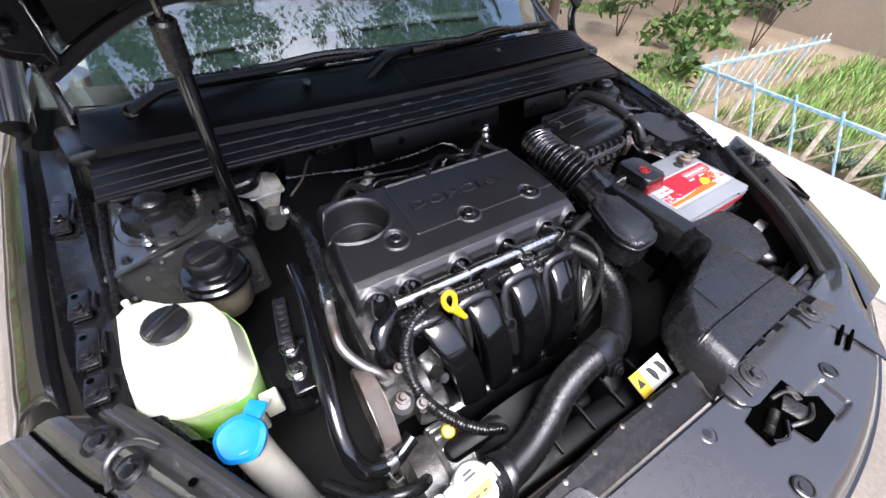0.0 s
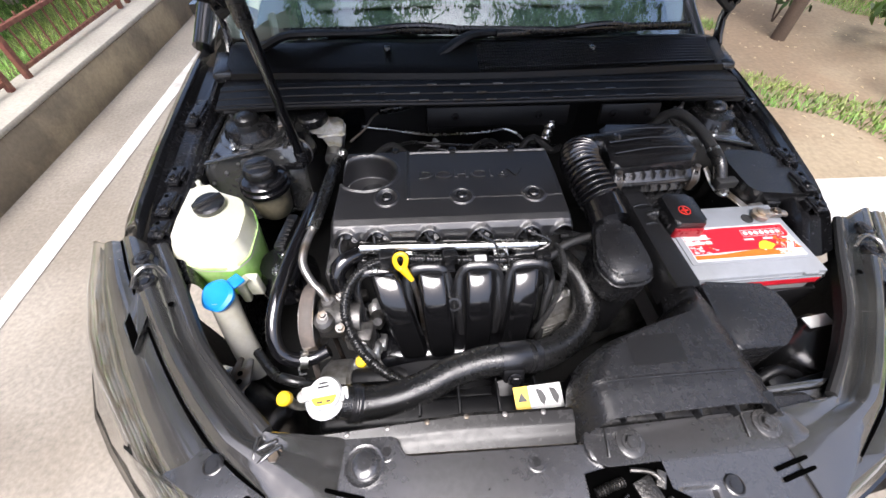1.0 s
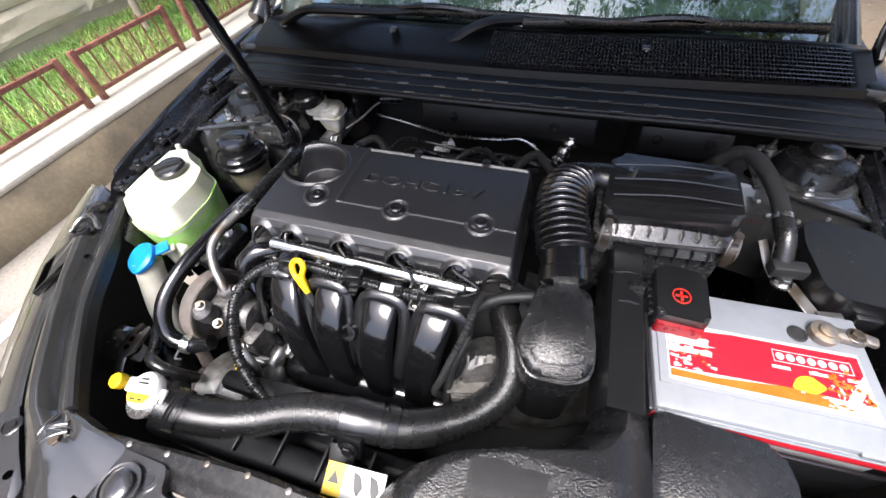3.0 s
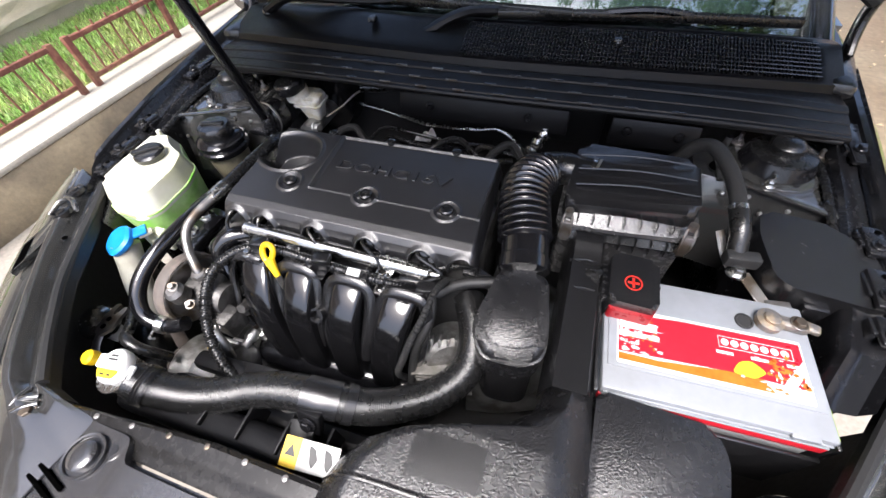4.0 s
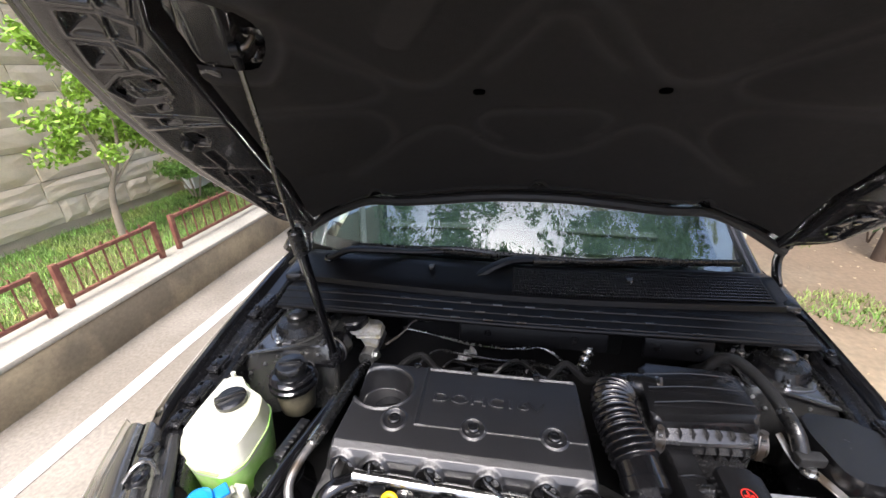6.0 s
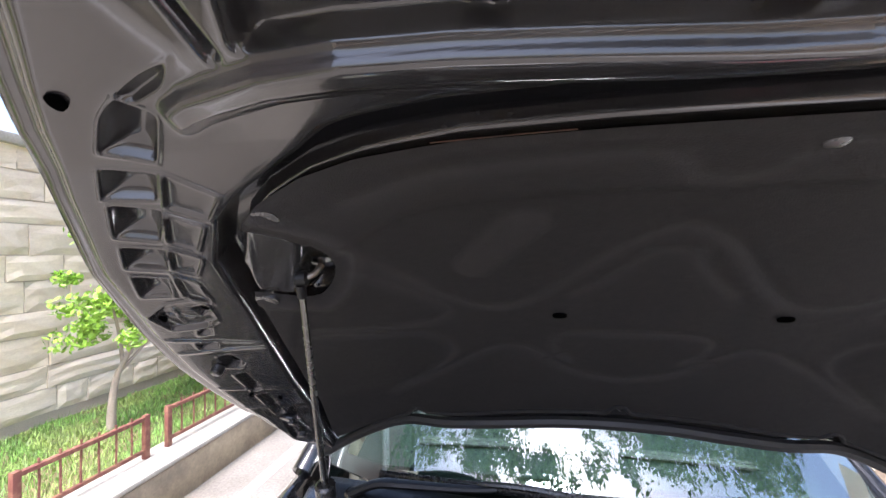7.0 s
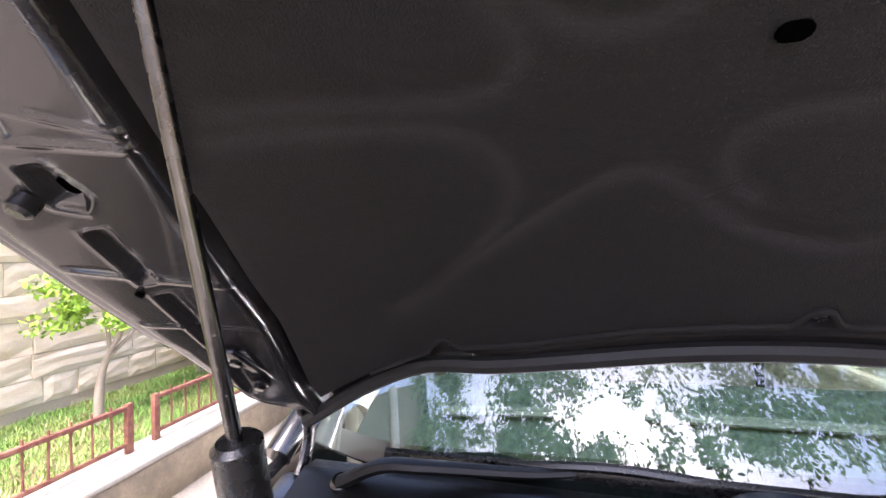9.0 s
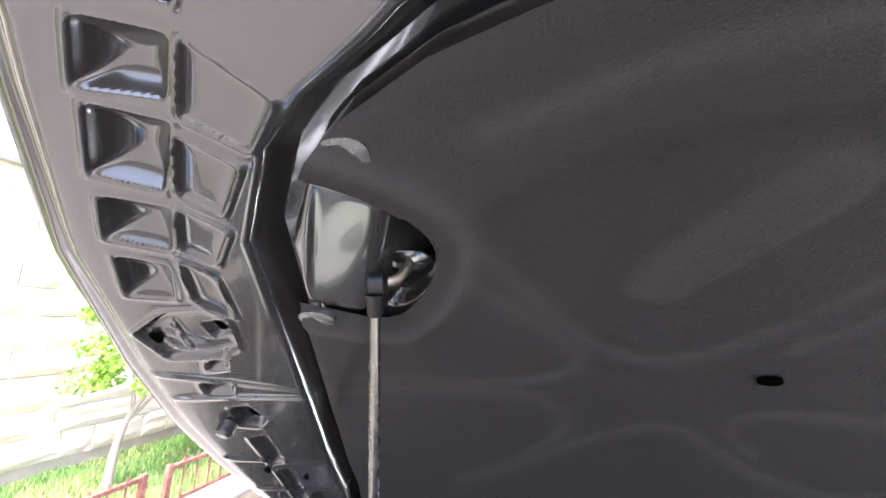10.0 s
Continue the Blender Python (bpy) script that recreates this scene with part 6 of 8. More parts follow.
part("filler_neck", join(lathe([(0.02, -0.06), (0.022, -0.03), (0.026, -0.012), (0.028, 0.0)], (-0.323, 0.163, 0.835), (-0.1, -0.2, 1), 26), lathe([(0.018, 0), (0.019, 0.05)], (-0.323, 0.162, 0.812), (1, 0, -0.1), 20)), STEEL, radiator, "steel filler neck")
warning = thing("warning_label", (-0.02, 0.15, 0.82), "white and yellow fan warning label on the shroud", "label")
part("label_plate", moved(box((0, 0, 0), (0.072, 0.034, 0.002), 0.0005), pose(-0.015, 0.153, 0.822, 18, 0, 4)), LABELWHITE, warning)
part("yellow_field", moved(box((-0.025, 0, 0.0012), (0.022, 0.034, 0.001), 0.0), pose(-0.015, 0.153, 0.822, 18, 0, 4)), LABELYELLOW, warning)
WM = pose(-0.015, 0.153, 0.822, 18, 0, 4)
part("warning_triangle", moved(prism([(-0.032, -0.004), (-0.018, -0.004), (-0.025, 0.009)], 0.0018, 0.0022), WM), INK, warning, "black warning triangle")
for k in range(2):
    pts = [(-0.003 + 0.02 * k, 0.012), (0.006 + 0.02 * k, 0.009), (0.011 + 0.02 * k, -0.002), (0.006 + 0.02 * k, -0.012), (0.001 + 0.02 * k, -0.006)]
    part("pictogram", moved(prism(rounded(pts, 0.002)[::-1], 0.0012, 0.0016), WM), INK, warning, "black pictogram")
for x, y, z in ((-0.381, 0.172, 0.832), (-0.29, 0.262, 0.745)):
    valve = thing("service_valve", (x, y, z - 0.05), "yellow capped air conditioning valve on a metal pipe", "valve", "service valves")
    part("cap", lathe([(0.0095, 0), (0.0105, 0.003), (0.0105, 0.012), (0.008, 0.015)], (x, y, z - 0.01), (-0.2, -0.3, 1), 20), YELLOW, valve)
    part("pipe", tube([(x, y, z - 0.012), (x + 0.002, y + 0.004, z - 0.05), (x + 0.02, y + 0.02, z - 0.1)], 0.007, 10, 0.01), ALU, valve)
solo("ac_pipe", tube([(-0.36, 0.175, 0.82), (-0.355, 0.18, 0.79), (-0.345, 0.175, 0.75), (-0.35, 0.17, 0.70)], 0.009, 12, 0.01), ALU, "bare aluminium refrigerant pipe", "pipe", "refrigerant pipes")
solo("ac_pipe", tube([(-0.30, 0.285, 0.77), (-0.285, 0.27, 0.765), (-0.272, 0.262, 0.74), (-0.272, 0.25, 0.69)], 0.009, 12, 0.01), ALU, "bare aluminium refrigerant pipe", "pipe", "refrigerant pipes")
solo("ac_hose", tube([(-0.47, 0.28, 0.76), (-0.43, 0.235, 0.77), (-0.40, 0.215, 0.79), (-0.37, 0.21, 0.78), (-0.35, 0.22, 0.74)], 0.0085, 10, 0.008), RUBBER, "thin black hose beside the radiator", "hose")
horn = thing("horn", (-0.46, 0.235, 0.7), "slotted steel bracket with a dusty metal horn", "horn")
FORK = [(-0.493, 0.213), (-0.504, 0.245), (-0.499, 0.271), (-0.491, 0.271), (-0.493, 0.252), (-0.484, 0.25), (-0.482, 0.269), (-0.474, 0.268), (-0.47, 0.226), (-0.479, 0.211)]
part("slotted_bracket", join(prism(rounded(FORK[::-1], 0.003), 0.757, 0.763, 0.0015), tube([(-0.486, 0.216, 0.758), (-0.482, 0.195, 0.75), (-0.474, 0.176, 0.73)], 0.008, 8, 0.006, True, 0.4)), DULLSTEEL, horn, "forked grey bracket")
for x, y in ((-0.487, 0.227), (-0.489, 0.241)):
    part("hole", lathe([(0.0045, 0), (0.0045, 0.0008), (0.002, 0.0008)], (x, y, 0.763), (0, 0, 1), 14), HOLE_SHADE, horn)
part("trumpet", lathe([(0.012, -0.01), (0.028, 0.0), (0.03, 0.01), (0.03, 0.022), (0.022, 0.03), (0.01, 0.031), (0.009, 0.036), (0.0, 0.037)], (-0.53, 0.24, 0.728), (0.2, -0.35, 0.9), 26), STEEL, horn, "bright metal horn body")

# ---------- coolant reservoir, washer neck ----------
tank = thing("coolant_reservoir", (-0.57, 0.5, 0.74), "translucent white coolant tank half full of green coolant", "coolant tank")
PLAN = rounded([(-0.635, 0.432), (-0.575, 0.405), (-0.515, 0.402), (-0.492, 0.43), (-0.495, 0.51), (-0.517, 0.56), (-0.575, 0.585), (-0.62, 0.625), (-0.65, 0.615), (-0.645, 0.5)], 0.014)


def taper(z0, z1, s0, s1, cx=-0.57, cy=0.505):
    def fn(v):
        t = (v.z - z0) / (z1 - z0)
        s = s0 + (s1 - s0) * t
        return Vector((cx + (v.x - cx) * s, cy + (v.y - cy) * s, v.z))
    return fn


part("lower_tank", warped(prism(PLAN, 0.745, 0.84, 0.012), taper(0.745, 0.84, 0.88, 0.99)), TANKGREEN, tank, "lower half filled with green coolant", 45)
part("upper_tank", warped(prism(PLAN, 0.832, 0.876, 0.013, 4), taper(0.832, 0.873, 0.985, 0.84)), TANKWHITE, tank, "milky white upper half")
part("seam", warped(prism([(-0.57 + (x + 0.57) * 0.985, 0.505 + (y - 0.505) * 0.985) for x, y in PLAN], 0.831, 0.8355, 0.001), lambda v: v), TANKWHITE, tank, "moulded seam flange")
cap = part("cap", join(lathe([(0.026, -0.004), (0.029, 0.002), (0.029, 0.01), (0.025, 0.014), (0.0, 0.0145)], (-0.578, 0.529, 0.877), (0, -0.08, 1), 36, lambda a: 1 + 0.012 * math.cos(18 * a)), box((-0.578, 0.528, 0.892), (0.056, 0.012, 0.012), 0.004, 40)), PLASTIC, tank, "black screw cap with a grip bar")
for tab in (((-0.645, 0.44, 0.832), (0.03, 0.02, 0.01)), ((-0.495, 0.405, 0.79), (0.024, 0.016, 0.05)), ((-0.515, 0.395, 0.785), (0.014, 0.014, 0.06))):
    part("mounting_tab", box(*tab, 0.003), TANKWHITE, tank)
part("hose_nipple", lathe([(0.005, 0), (0.005, 0.016)], (-0.622, 0.597, 0.868), (0, 0, 1), 10), TANKWHITE, tank)

washer = thing("washer_filler", (-0.52, 0.33, 0.7), "blue flip cap on a milky washer fluid neck", "washer filler")
part("neck", tube([(-0.533, 0.362, 0.812), (-0.528, 0.345, 0.78), (-0.515, 0.315, 0.73), (-0.505, 0.29, 0.66)], 0.023, 20, 0.01), MILKY, washer, "milky grey filler neck")
part("cap", join(lathe([(0.027, -0.008), (0.03, -0.004), (0.03, 0.002), (0.024, 0.006), (0.012, 0.004), (0.0, 0.005)], (-0.537, 0.36, 0.822), (-0.25, -0.35, 1), 36, lambda a: 1 + 0.07 * math.cos(2 * a + 1) + 0.03 * math.cos(5 * a)), box((-0.515, 0.385, 0.825), (0.026, 0.03, 0.006), 0.003, -40, 2, 0)), BLUECAP, washer, "bright blue cap with a tab")
part("cap_rim", box((-0.505, 0.39, 0.82), (0.016, 0.024, 0.006), 0.002, -40), MILKY, washer)

# ---------- steering reservoir, brake reservoir ----------
ps = thing("steering_reservoir", (-0.512, 0.64, 0.76), "amber power steering reservoir with a black cap", "fluid reservoir")
part("vessel", lathe([(0.03, 0), (0.038, 0.01), (0.042, 0.05), (0.044, 0.085)], (-0.512, 0.64, 0.755), (0, 0, 1), 32), PSTANK, ps, "amber plastic vessel")
part("collar", lathe([(0.05, 0), (0.053, 0.004), (0.053, 0.011), (0.047, 0.015), (0.05, 0.018), (0.05, 0.026), (0.042, 0.032)], (-0.512, 0.64, 0.83), (0, 0, 1), 36), GLOSS, ps, "shiny black collar")
part("cap", join(lathe([(0.032, 0), (0.034, 0.006), (0.034, 0.022), (0.03, 0.028), (0.0, 0.03)], (-0.512, 0.64, 0.86), (0, 0, 1), 30, lambda a: 1 + 0.03 * math.cos(10 * a)), box((-0.512, 0.64, 0.89), (0.05, 0.014, 0.01), 0.004, 15)), PLASTIC, ps, "black ribbed cap")
part("bracket_grid", join(box((-0.445, 0.505, 0.82), (0.022, 0.09, 0.022), 0.004, -8), *[box((-0.445 + 0.001 * k, 0.472 + 0.012 * k, 0.832), (0.014, 0.006, 0.006), 0.001) for k in range(6)]), PLASTIC, ps, "ribbed black bracket")
mount = thing("engine_mount", (-0.46, 0.45, 0.7), "black engine mount with steel bolts", "engine mount")
part("mount_body", join(lathe([(0.06, 0), (0.06, 0.03), (0.045, 0.05), (0.045, 0.065)], (-0.455, 0.46, 0.72), (0, 0, 1), 30), box((-0.44, 0.44, 0.785), (0.05, 0.09, 0.02), 0.006)), GLOSS, mount)
for x, y in ((-0.452, 0.43), (-0.45, 0.475)):
    part("bolt", bolt_shape((x, y, 0.795), 0.01, 0.012), STEEL, mount)

brake = thing("brake_reservoir", (-0.39, 0.82, 0.8), "aged white brake fluid reservoir with a black cap", "fluid reservoir")
part("vessel", warped(prism(rounded([(-0.418, 0.788), (-0.355, 0.792), (-0.36, 0.845), (-0.416, 0.847)], 0.012), 0.815, 0.872, 0.008, 3), lambda v: Vector((-0.384 + (v.x + 0.384) * (0.55 + 0.45 * min(1.0, (v.z - 0.815) / 0.045)), 0.82 + (v.y - 0.82) * (0.6 + 0.4 * min(1.0, (v.z - 0.815) / 0.045)), v.z))), BRAKETANK, brake)
part("rim", prism(rounded([(-0.421, 0.785), (-0.352, 0.789), (-0.357, 0.848), (-0.419, 0.85)], 0.012), 0.853, 0.857, 0.001), BRAKETANK, brake, "moulded rim")
part("cap", lathe([(0.032, 0), (0.034, 0.004), (0.034, 0.02), (0.03, 0.024), (0.0, 0.025)], (-0.42, 0.805, 0.886), (-0.15, -0.1, 1), 30, lambda a: 1 + 0.025 * math.cos(24 * a)), PLASTIC, brake, "black knurled cap")
part("cap_neck", lathe([(0.027, 0), (0.027, 0.025)], (-0.413, 0.808, 0.866)), BRAKETANK, brake)
part("master_cylinder", join(lathe([(0.02, 0), (0.02, 0.12), (0.03, 0.13), (0.03, 0.15)], (-0.39, 0.77, 0.80), (0, 1, 0), 22), bolt_shape((-0.37, 0.78, 0.81), 0.01, 0.012, (1, -0.3, 0.3))), ALU, brake, "aluminium master cylinder")
part("booster", lathe([(0.06, 0), (0.1, 0.02), (0.11, 0.05), (0.1, 0.08)], (-0.43, 0.885, 0.82), (0, 1, 0), 40), GLOSS, brake, "round black brake booster")
valve = thing("clamped_sleeve", (-0.46, 0.75, 0.8), "round black sleeve with a bright clamp", "sleeve")
part("sleeve", lathe([(0.028, 0), (0.036, 0.006), (0.036, 0.04), (0.03, 0.05)], (-0.463, 0.735, 0.845), (0.2, 1, -0.1), 28), GLOSS, valve)
part("clamp", lathe([(0.0365, 0), (0.0375, 0.001), (0.0375, 0.004), (0.0365, 0.005)], (-0.462, 0.742, 0.845), (0.2, 1, -0.1), 28), DULLSTEEL, valve)

# ---------- lines along the firewall ----------
solo("brake_pipe", tube([(-0.33, 0.93, 0.79), (-0.27, 0.925, 0.785), (-0.2, 0.915, 0.778), (-0.14, 0.89, 0.785), (-0.08, 0.86, 0.805), (-0.036, 0.842, 0.818), (0.01, 0.848, 0.818), (0.05, 0.855, 0.82), (0.085, 0.845, 0.81), (0.111, 0.833, 0.792), (0.128, 0.8, 0.812), (0.14, 0.775, 0.84)], 0.004, 8, 0.008), STEEL, "thin bright brake pipe along the firewall", "pipe")
solo("brake_pipe", tube([(-0.345, 0.80, 0.83), (-0.31, 0.82, 0.85), (-0.28, 0.86, 0.868), (-0.23, 0.88, 0.868)], 0.0028, 8, 0.008), DULLSTEEL, "short bright brake pipe beside the master cylinder", "pipe")
solo("vacuum_hose", tube([(-0.27, 0.85, 0.885), (-0.22, 0.87, 0.88), (-0.17, 0.87, 0.895), (-0.13, 0.89, 0.89), (-0.125, 0.9, 0.86)], 0.011, 12, 0.008), RUBBER, "black rubber vacuum hose along the firewall", "hose")
plug = thing("white_connector", (-0.145, 0.89, 0.72), "white plastic wiring connector behind the engine", "connector")
part("shell", join(tube([(-0.17, 0.87, 0.725), (-0.15, 0.893, 0.735), (-0.125, 0.915, 0.742)], ripple(0.013, 0.003, 0.02), 10, 0.004)), LABELWHITE, plug)
fit_ = thing("pipe_fitting", (0.15, 0.8, 0.8), "bright metal heater pipe fitting", "fitting")
part("body", join(tube([(0.135, 0.77, 0.835), (0.15, 0.8, 0.85), (0.162, 0.83, 0.865)], ripple(0.012, 0.003, 0.02), 12, 0.004), bolt_shape((0.155, 0.815, 0.865), 0.01, 0.02)), STEEL, fit_)
solo("coil_bracket", join(box((-0.08, 0.78, 0.79), (0.2, 0.05, 0.02), 0.006), *[bolt_shape((-0.12 + 0.06 * k, 0.77, 0.80), 0.008, 0.01) for k in range(3)]), BAYPAINT, "dark bracket with bolts behind the engine", "bracket")
for k, (x, y, z, l) in enumerate(((-0.3, 0.72, 0.845, 0.16), (-0.2, 0.76, 0.83, 0.2), (-0.08, 0.73, 0.845, 0.18), (0.0, 0.79, 0.815, 0.2), (0.05, 0.73, 0.85, 0.12), (-0.26, 0.83, 0.8, 0.3))):
    solo("rear_wire", tube([(x, y - 0.02, z - 0.03), (x + 0.15 * l, y, z), (x + 0.4 * l, y + 0.02 * (-1) ** k, z + 0.012), (x + 0.7 * l, y - 0.01, z - 0.004), (x + l, y + 0.03, z - 0.03)], random.choice((0.004, 0.006, 0.008)), 8, 0.01), random.choice((RUBBER, CLOTHHOSE)), "black wire looping behind the engine", "wire", "wires behind the engine")

# ---------- air intake ----------
airbox = thing("air_filter_box", (0.31, 0.63, 0.78), "black plastic air filter box with ribbed front and clips", "air filter box")
LID = rounded([(0.212, 0.566), (0.398, 0.58), (0.404, 0.7), (0.222, 0.705)], 0.018)
part("lid", warped(prism(LID, 0.875, 0.917, 0.012, 3), lambda v: Vector((v.x, v.y, v.z + 0.008 * math.sin((v.x - 0.21) * 16) * (v.z > 0.88) - 0.02 * max(0, 0.6 - v.y) / 0.035 * (v.z > 0.9) * 0.6))), PLASTIC, airbox, "black lid")
part("lid_line", join(*[tube([(0.225, 0.6 + 0.035 * k, 0.9215 - 0.002 * (k == 0)), (0.31, 0.606 + 0.035 * k, 0.9275), (0.395, 0.612 + 0.035 * k, 0.9215)], 0.0015, 6, 0.02) for k in range(3)]), PLASTIC, airbox)
# lip tilted upward and greyed so the sky's sheen shows on it
part("lid_skirt", sheet(lambda i, j: (0.222 + 0.17 * j, 0.554 + 0.013 * j + 0.021 * (1 - i) - 0.004 * math.sin(math.pi * j), 0.8785 + (0.019 + 0.003 * math.sin(math.pi * j) - 0.006 * j) * (1 - i)), 4, 16, (0, 0.003, -0.003)), SKIRT, airbox, "sloping lip greyed and tilted for a sky sheen")
part("case_lip", sheet(lambda i, j: (0.222 + 0.17 * j, 0.5525 + 0.013 * j + 0.009 * (1 - i), 0.848 + 0.018 * (1 - i)), 3, 12, (0, 0.003, -0.002)), SKIRT, airbox, "grey stippled lower lip")
part("base", prism(rounded([(0.214, 0.562), (0.402, 0.576), (0.41, 0.7), (0.216, 0.7)], 0.015), 0.74, 0.868, 0.006), SATIN, airbox, "black lower case")
part("flange", join(prism(rounded([(0.208, 0.556), (0.41, 0.571), (0.414, 0.705), (0.21, 0.708)], 0.012), 0.866, 0.878, 0.002), tube([(0.212, 0.555, 0.872), (0.31, 0.5615, 0.872), (0.405, 0.569, 0.872)], 0.005, 8, 0.02)), SATIN, airbox, "grey sealing flange")
for k in range(7):
    x = 0.238 + 0.022 * k
    part("rib", box((x, 0.559 + 0.075 * (x - 0.21), 0.89), (0.0018, 0.016, 0.014), 0.0006, 4, 1), PLASTIC, airbox)
    part("rib", box((x + 0.004, 0.556 + 0.075 * (x - 0.21), 0.848), (0.0016, 0.012, 0.026), 0.0006, 4, 1), PLASTIC, airbox)
for x, y in ((0.224, 0.549), (0.392, 0.562)):
    c = part("clip", join(tube([(x - 0.007, y, 0.852), (x - 0.007, y - 0.006, 0.875), (x - 0.005, y + 0.004, 0.898), (x + 0.005, y + 0.004, 0.898), (x + 0.007, y - 0.006, 0.875), (x + 0.007, y, 0.852)], 0.002, 8, 0.004), box((x, y - 0.002, 0.87), (0.012, 0.008, 0.04), 0.002), lathe([(0.006, 0), (0.006, 0.01)], (x, y + 0.006, 0.897), (0, 0, 1), 12)), DULLSTEEL, airbox, "steel wire clip")

intake_hose = thing("intake_hose", (0.17, 0.56, 0.83), "black corrugated intake hose between filter box and resonator", "hose")
BEL = [(0.178, 0.452, 0.872), (0.172, 0.49, 0.884), (0.162, 0.53, 0.895), (0.155, 0.57, 0.902), (0.156, 0.605, 0.902), (0.168, 0.636, 0.896)]
part("bellows", tube(BEL, lambda s, L: 0.0315 + (0.0085 * abs(math.sin(math.pi * s / 0.0112)) ** 1.4 if 0.045 < s else 0.0045 - 0.002 * (s > 0.02)), 36, 0.0011), GLOSS, intake_hose, "corrugated rubber bellows", 80)
part("elbow", tube([(0.164, 0.632, 0.897), (0.18, 0.655, 0.893), (0.205, 0.665, 0.892), (0.24, 0.662, 0.893), (0.262, 0.658, 0.893)], lambda s, L: 0.031 - 0.006 * s / L + (0.0015 * math.sin(2 * math.pi * s / 0.011) if s < 0.03 else 0), 30, 0.002), RUBBER, intake_hose, "smooth rubber elbow", 80)
part("clamp", tube([(0.246, 0.661, 0.893), (0.252, 0.66, 0.893)], 0.0275, 30, 0.002), STEEL, intake_hose, "steel band clamp")
part("clamp", tube([(0.254, 0.66, 0.893), (0.258, 0.659, 0.893)], 0.027, 30, 0.002), DULLSTEEL, intake_hose)

resonator = thing("resonator_box", (0.175, 0.38, 0.78), "grained black plastic resonator box", "resonator")
RES = rounded([(0.128, 0.36), (0.15, 0.322), (0.2, 0.324), (0.224, 0.338), (0.226, 0.37), (0.212, 0.452), (0.148, 0.452)], 0.018)


def slope(v):
    return Vector((v.x, v.y, v.z + 0.16 * (v.y - 0.33)))


part("body", warped(prism(RES, 0.80, 0.858, 0.01, 3), slope), PLASTIC_GRAIN, resonator)
part("flange", warped(prism([(0.176 + (x - 0.176) * 1.06, 0.387 + (y - 0.387) * 1.05) for x, y in RES], 0.845, 0.8485, 0.001), slope), PLASTIC, resonator, "thin moulded flange")
part("top_panel", warped(prism([(0.178 + (x - 0.178) * 0.78, 0.387 + (y - 0.387) * 0.78) for x, y in RES], 0.857, 0.8595, 0.002), slope), PLASTIC_GRAIN, resonator, "raised grained top")
part("lower_chamber", warped(prism([(0.178 + (x - 0.178) * 0.9, 0.39 + (y - 0.387) * 0.85) for x, y in RES], 0.66, 0.80, 0.01), lambda v: v), PLASTIC, resonator)

air_duct = thing("air_duct", (0.16, 0.2, 0.8), "grained black plastic air duct over the radiator", "air duct")


DUCT_X = [(0, 0.016), (0.2, 0.016), (0.33, 0.025), (0.45, 0.044), (0.55, 0.076), (0.65, 0.13), (0.74, 0.19), (0.85, 0.226), (1, 0.245)]
DUCT_Y = [(0, 0.105), (0.2, 0.147), (0.33, 0.169), (0.45, 0.193), (0.55, 0.212), (0.65, 0.23), (0.74, 0.247), (0.85, 0.278), (1, 0.33)]


def duct_fn(i, j):
    x0, x1 = lerp(DUCT_X, i), lerp([(0, 0.303), (0.3, 0.296), (0.6, 0.29), (1, 0.29)], i)
    x = x0 + (x1 - x0) * j
    y = lerp(DUCT_Y, i) + (0.012 * (j - 0.5) - 0.018 * abs(2 * j - 1) ** 6) * (1 - i) ** 2
    z = lerp([(0, 0.884), (0.15, 0.887), (0.3, 0.888), (0.6, 0.889), (0.8, 0.886), (1, 0.872)], i)
    edge = min(j, 1 - j) * (x1 - x0)
    z -= (0.05 if j < 0.5 else 0.03) * max(0.0, 1 - edge / (0.045 if j < 0.5 else 0.05)) ** 2.0
    if abs(i - 0.22) < 0.008:
        z -= 0.002
    return (x, y, z)


part("shell", sheet(duct_fn, 80, 80, (0, 0, -0.004)), PLASTIC_GRAIN, air_duct)
part("seam", tube([duct_fn(0.21, 0.02 + 0.06 * k) for k in range(17)], 0.002, 6, 0.02), PLASTIC, air_duct, "raised seam line")


def on_duct(x, y, lift):
    i = lerp([(q, p) for p, q in DUCT_Y], y)
    x0 = lerp(DUCT_X, i)
    return Vector((x, y, duct_fn(i, (x - x0) / (0.291 - x0))[2] + lift))


part("label_patch", sheet(lambda i, j: on_duct(0.110 + 0.075 * j + 0.001 * i, 0.164 + 0.043 * i + 0.003 * j, 0.0014), 8, 12), PLASTIC, air_duct, "smooth black blank label")
# sheet across the duct opening, shade painted in by its near-black colour
mouth = part("mouth", sheet(lambda i, j: (0.03 + 0.262 * j, 0.11 + 0.012 * (j - 0.5) + 0.014 * math.sin(1.57 * i), 0.881 - 0.03 * max(0.0, 1 - min(j, 1 - j) / 0.1) ** 2 - 0.024 * i), 8, 40, (0, 0.003, 0)), DARKVOID, air_duct, "near-black sheet standing for shade in the duct's mouth")
for k in range(5):
    part("tooth", prism([(0.066 + 0.05 * k, 0.122), (0.082 + 0.05 * k, 0.122), (0.074 + 0.05 * k, 0.096)], 0.866, 0.882), PLASTIC, mouth)
part("ledge", prism(rounded([(0.02, 0.094), (0.30, 0.108), (0.325, 0.075), (0.30, 0.062), (0.04, 0.05), (0.022, 0.06)], 0.012), 0.845, 0.859, 0.003), COVERPANEL, air_duct, "flat mounting ledge")
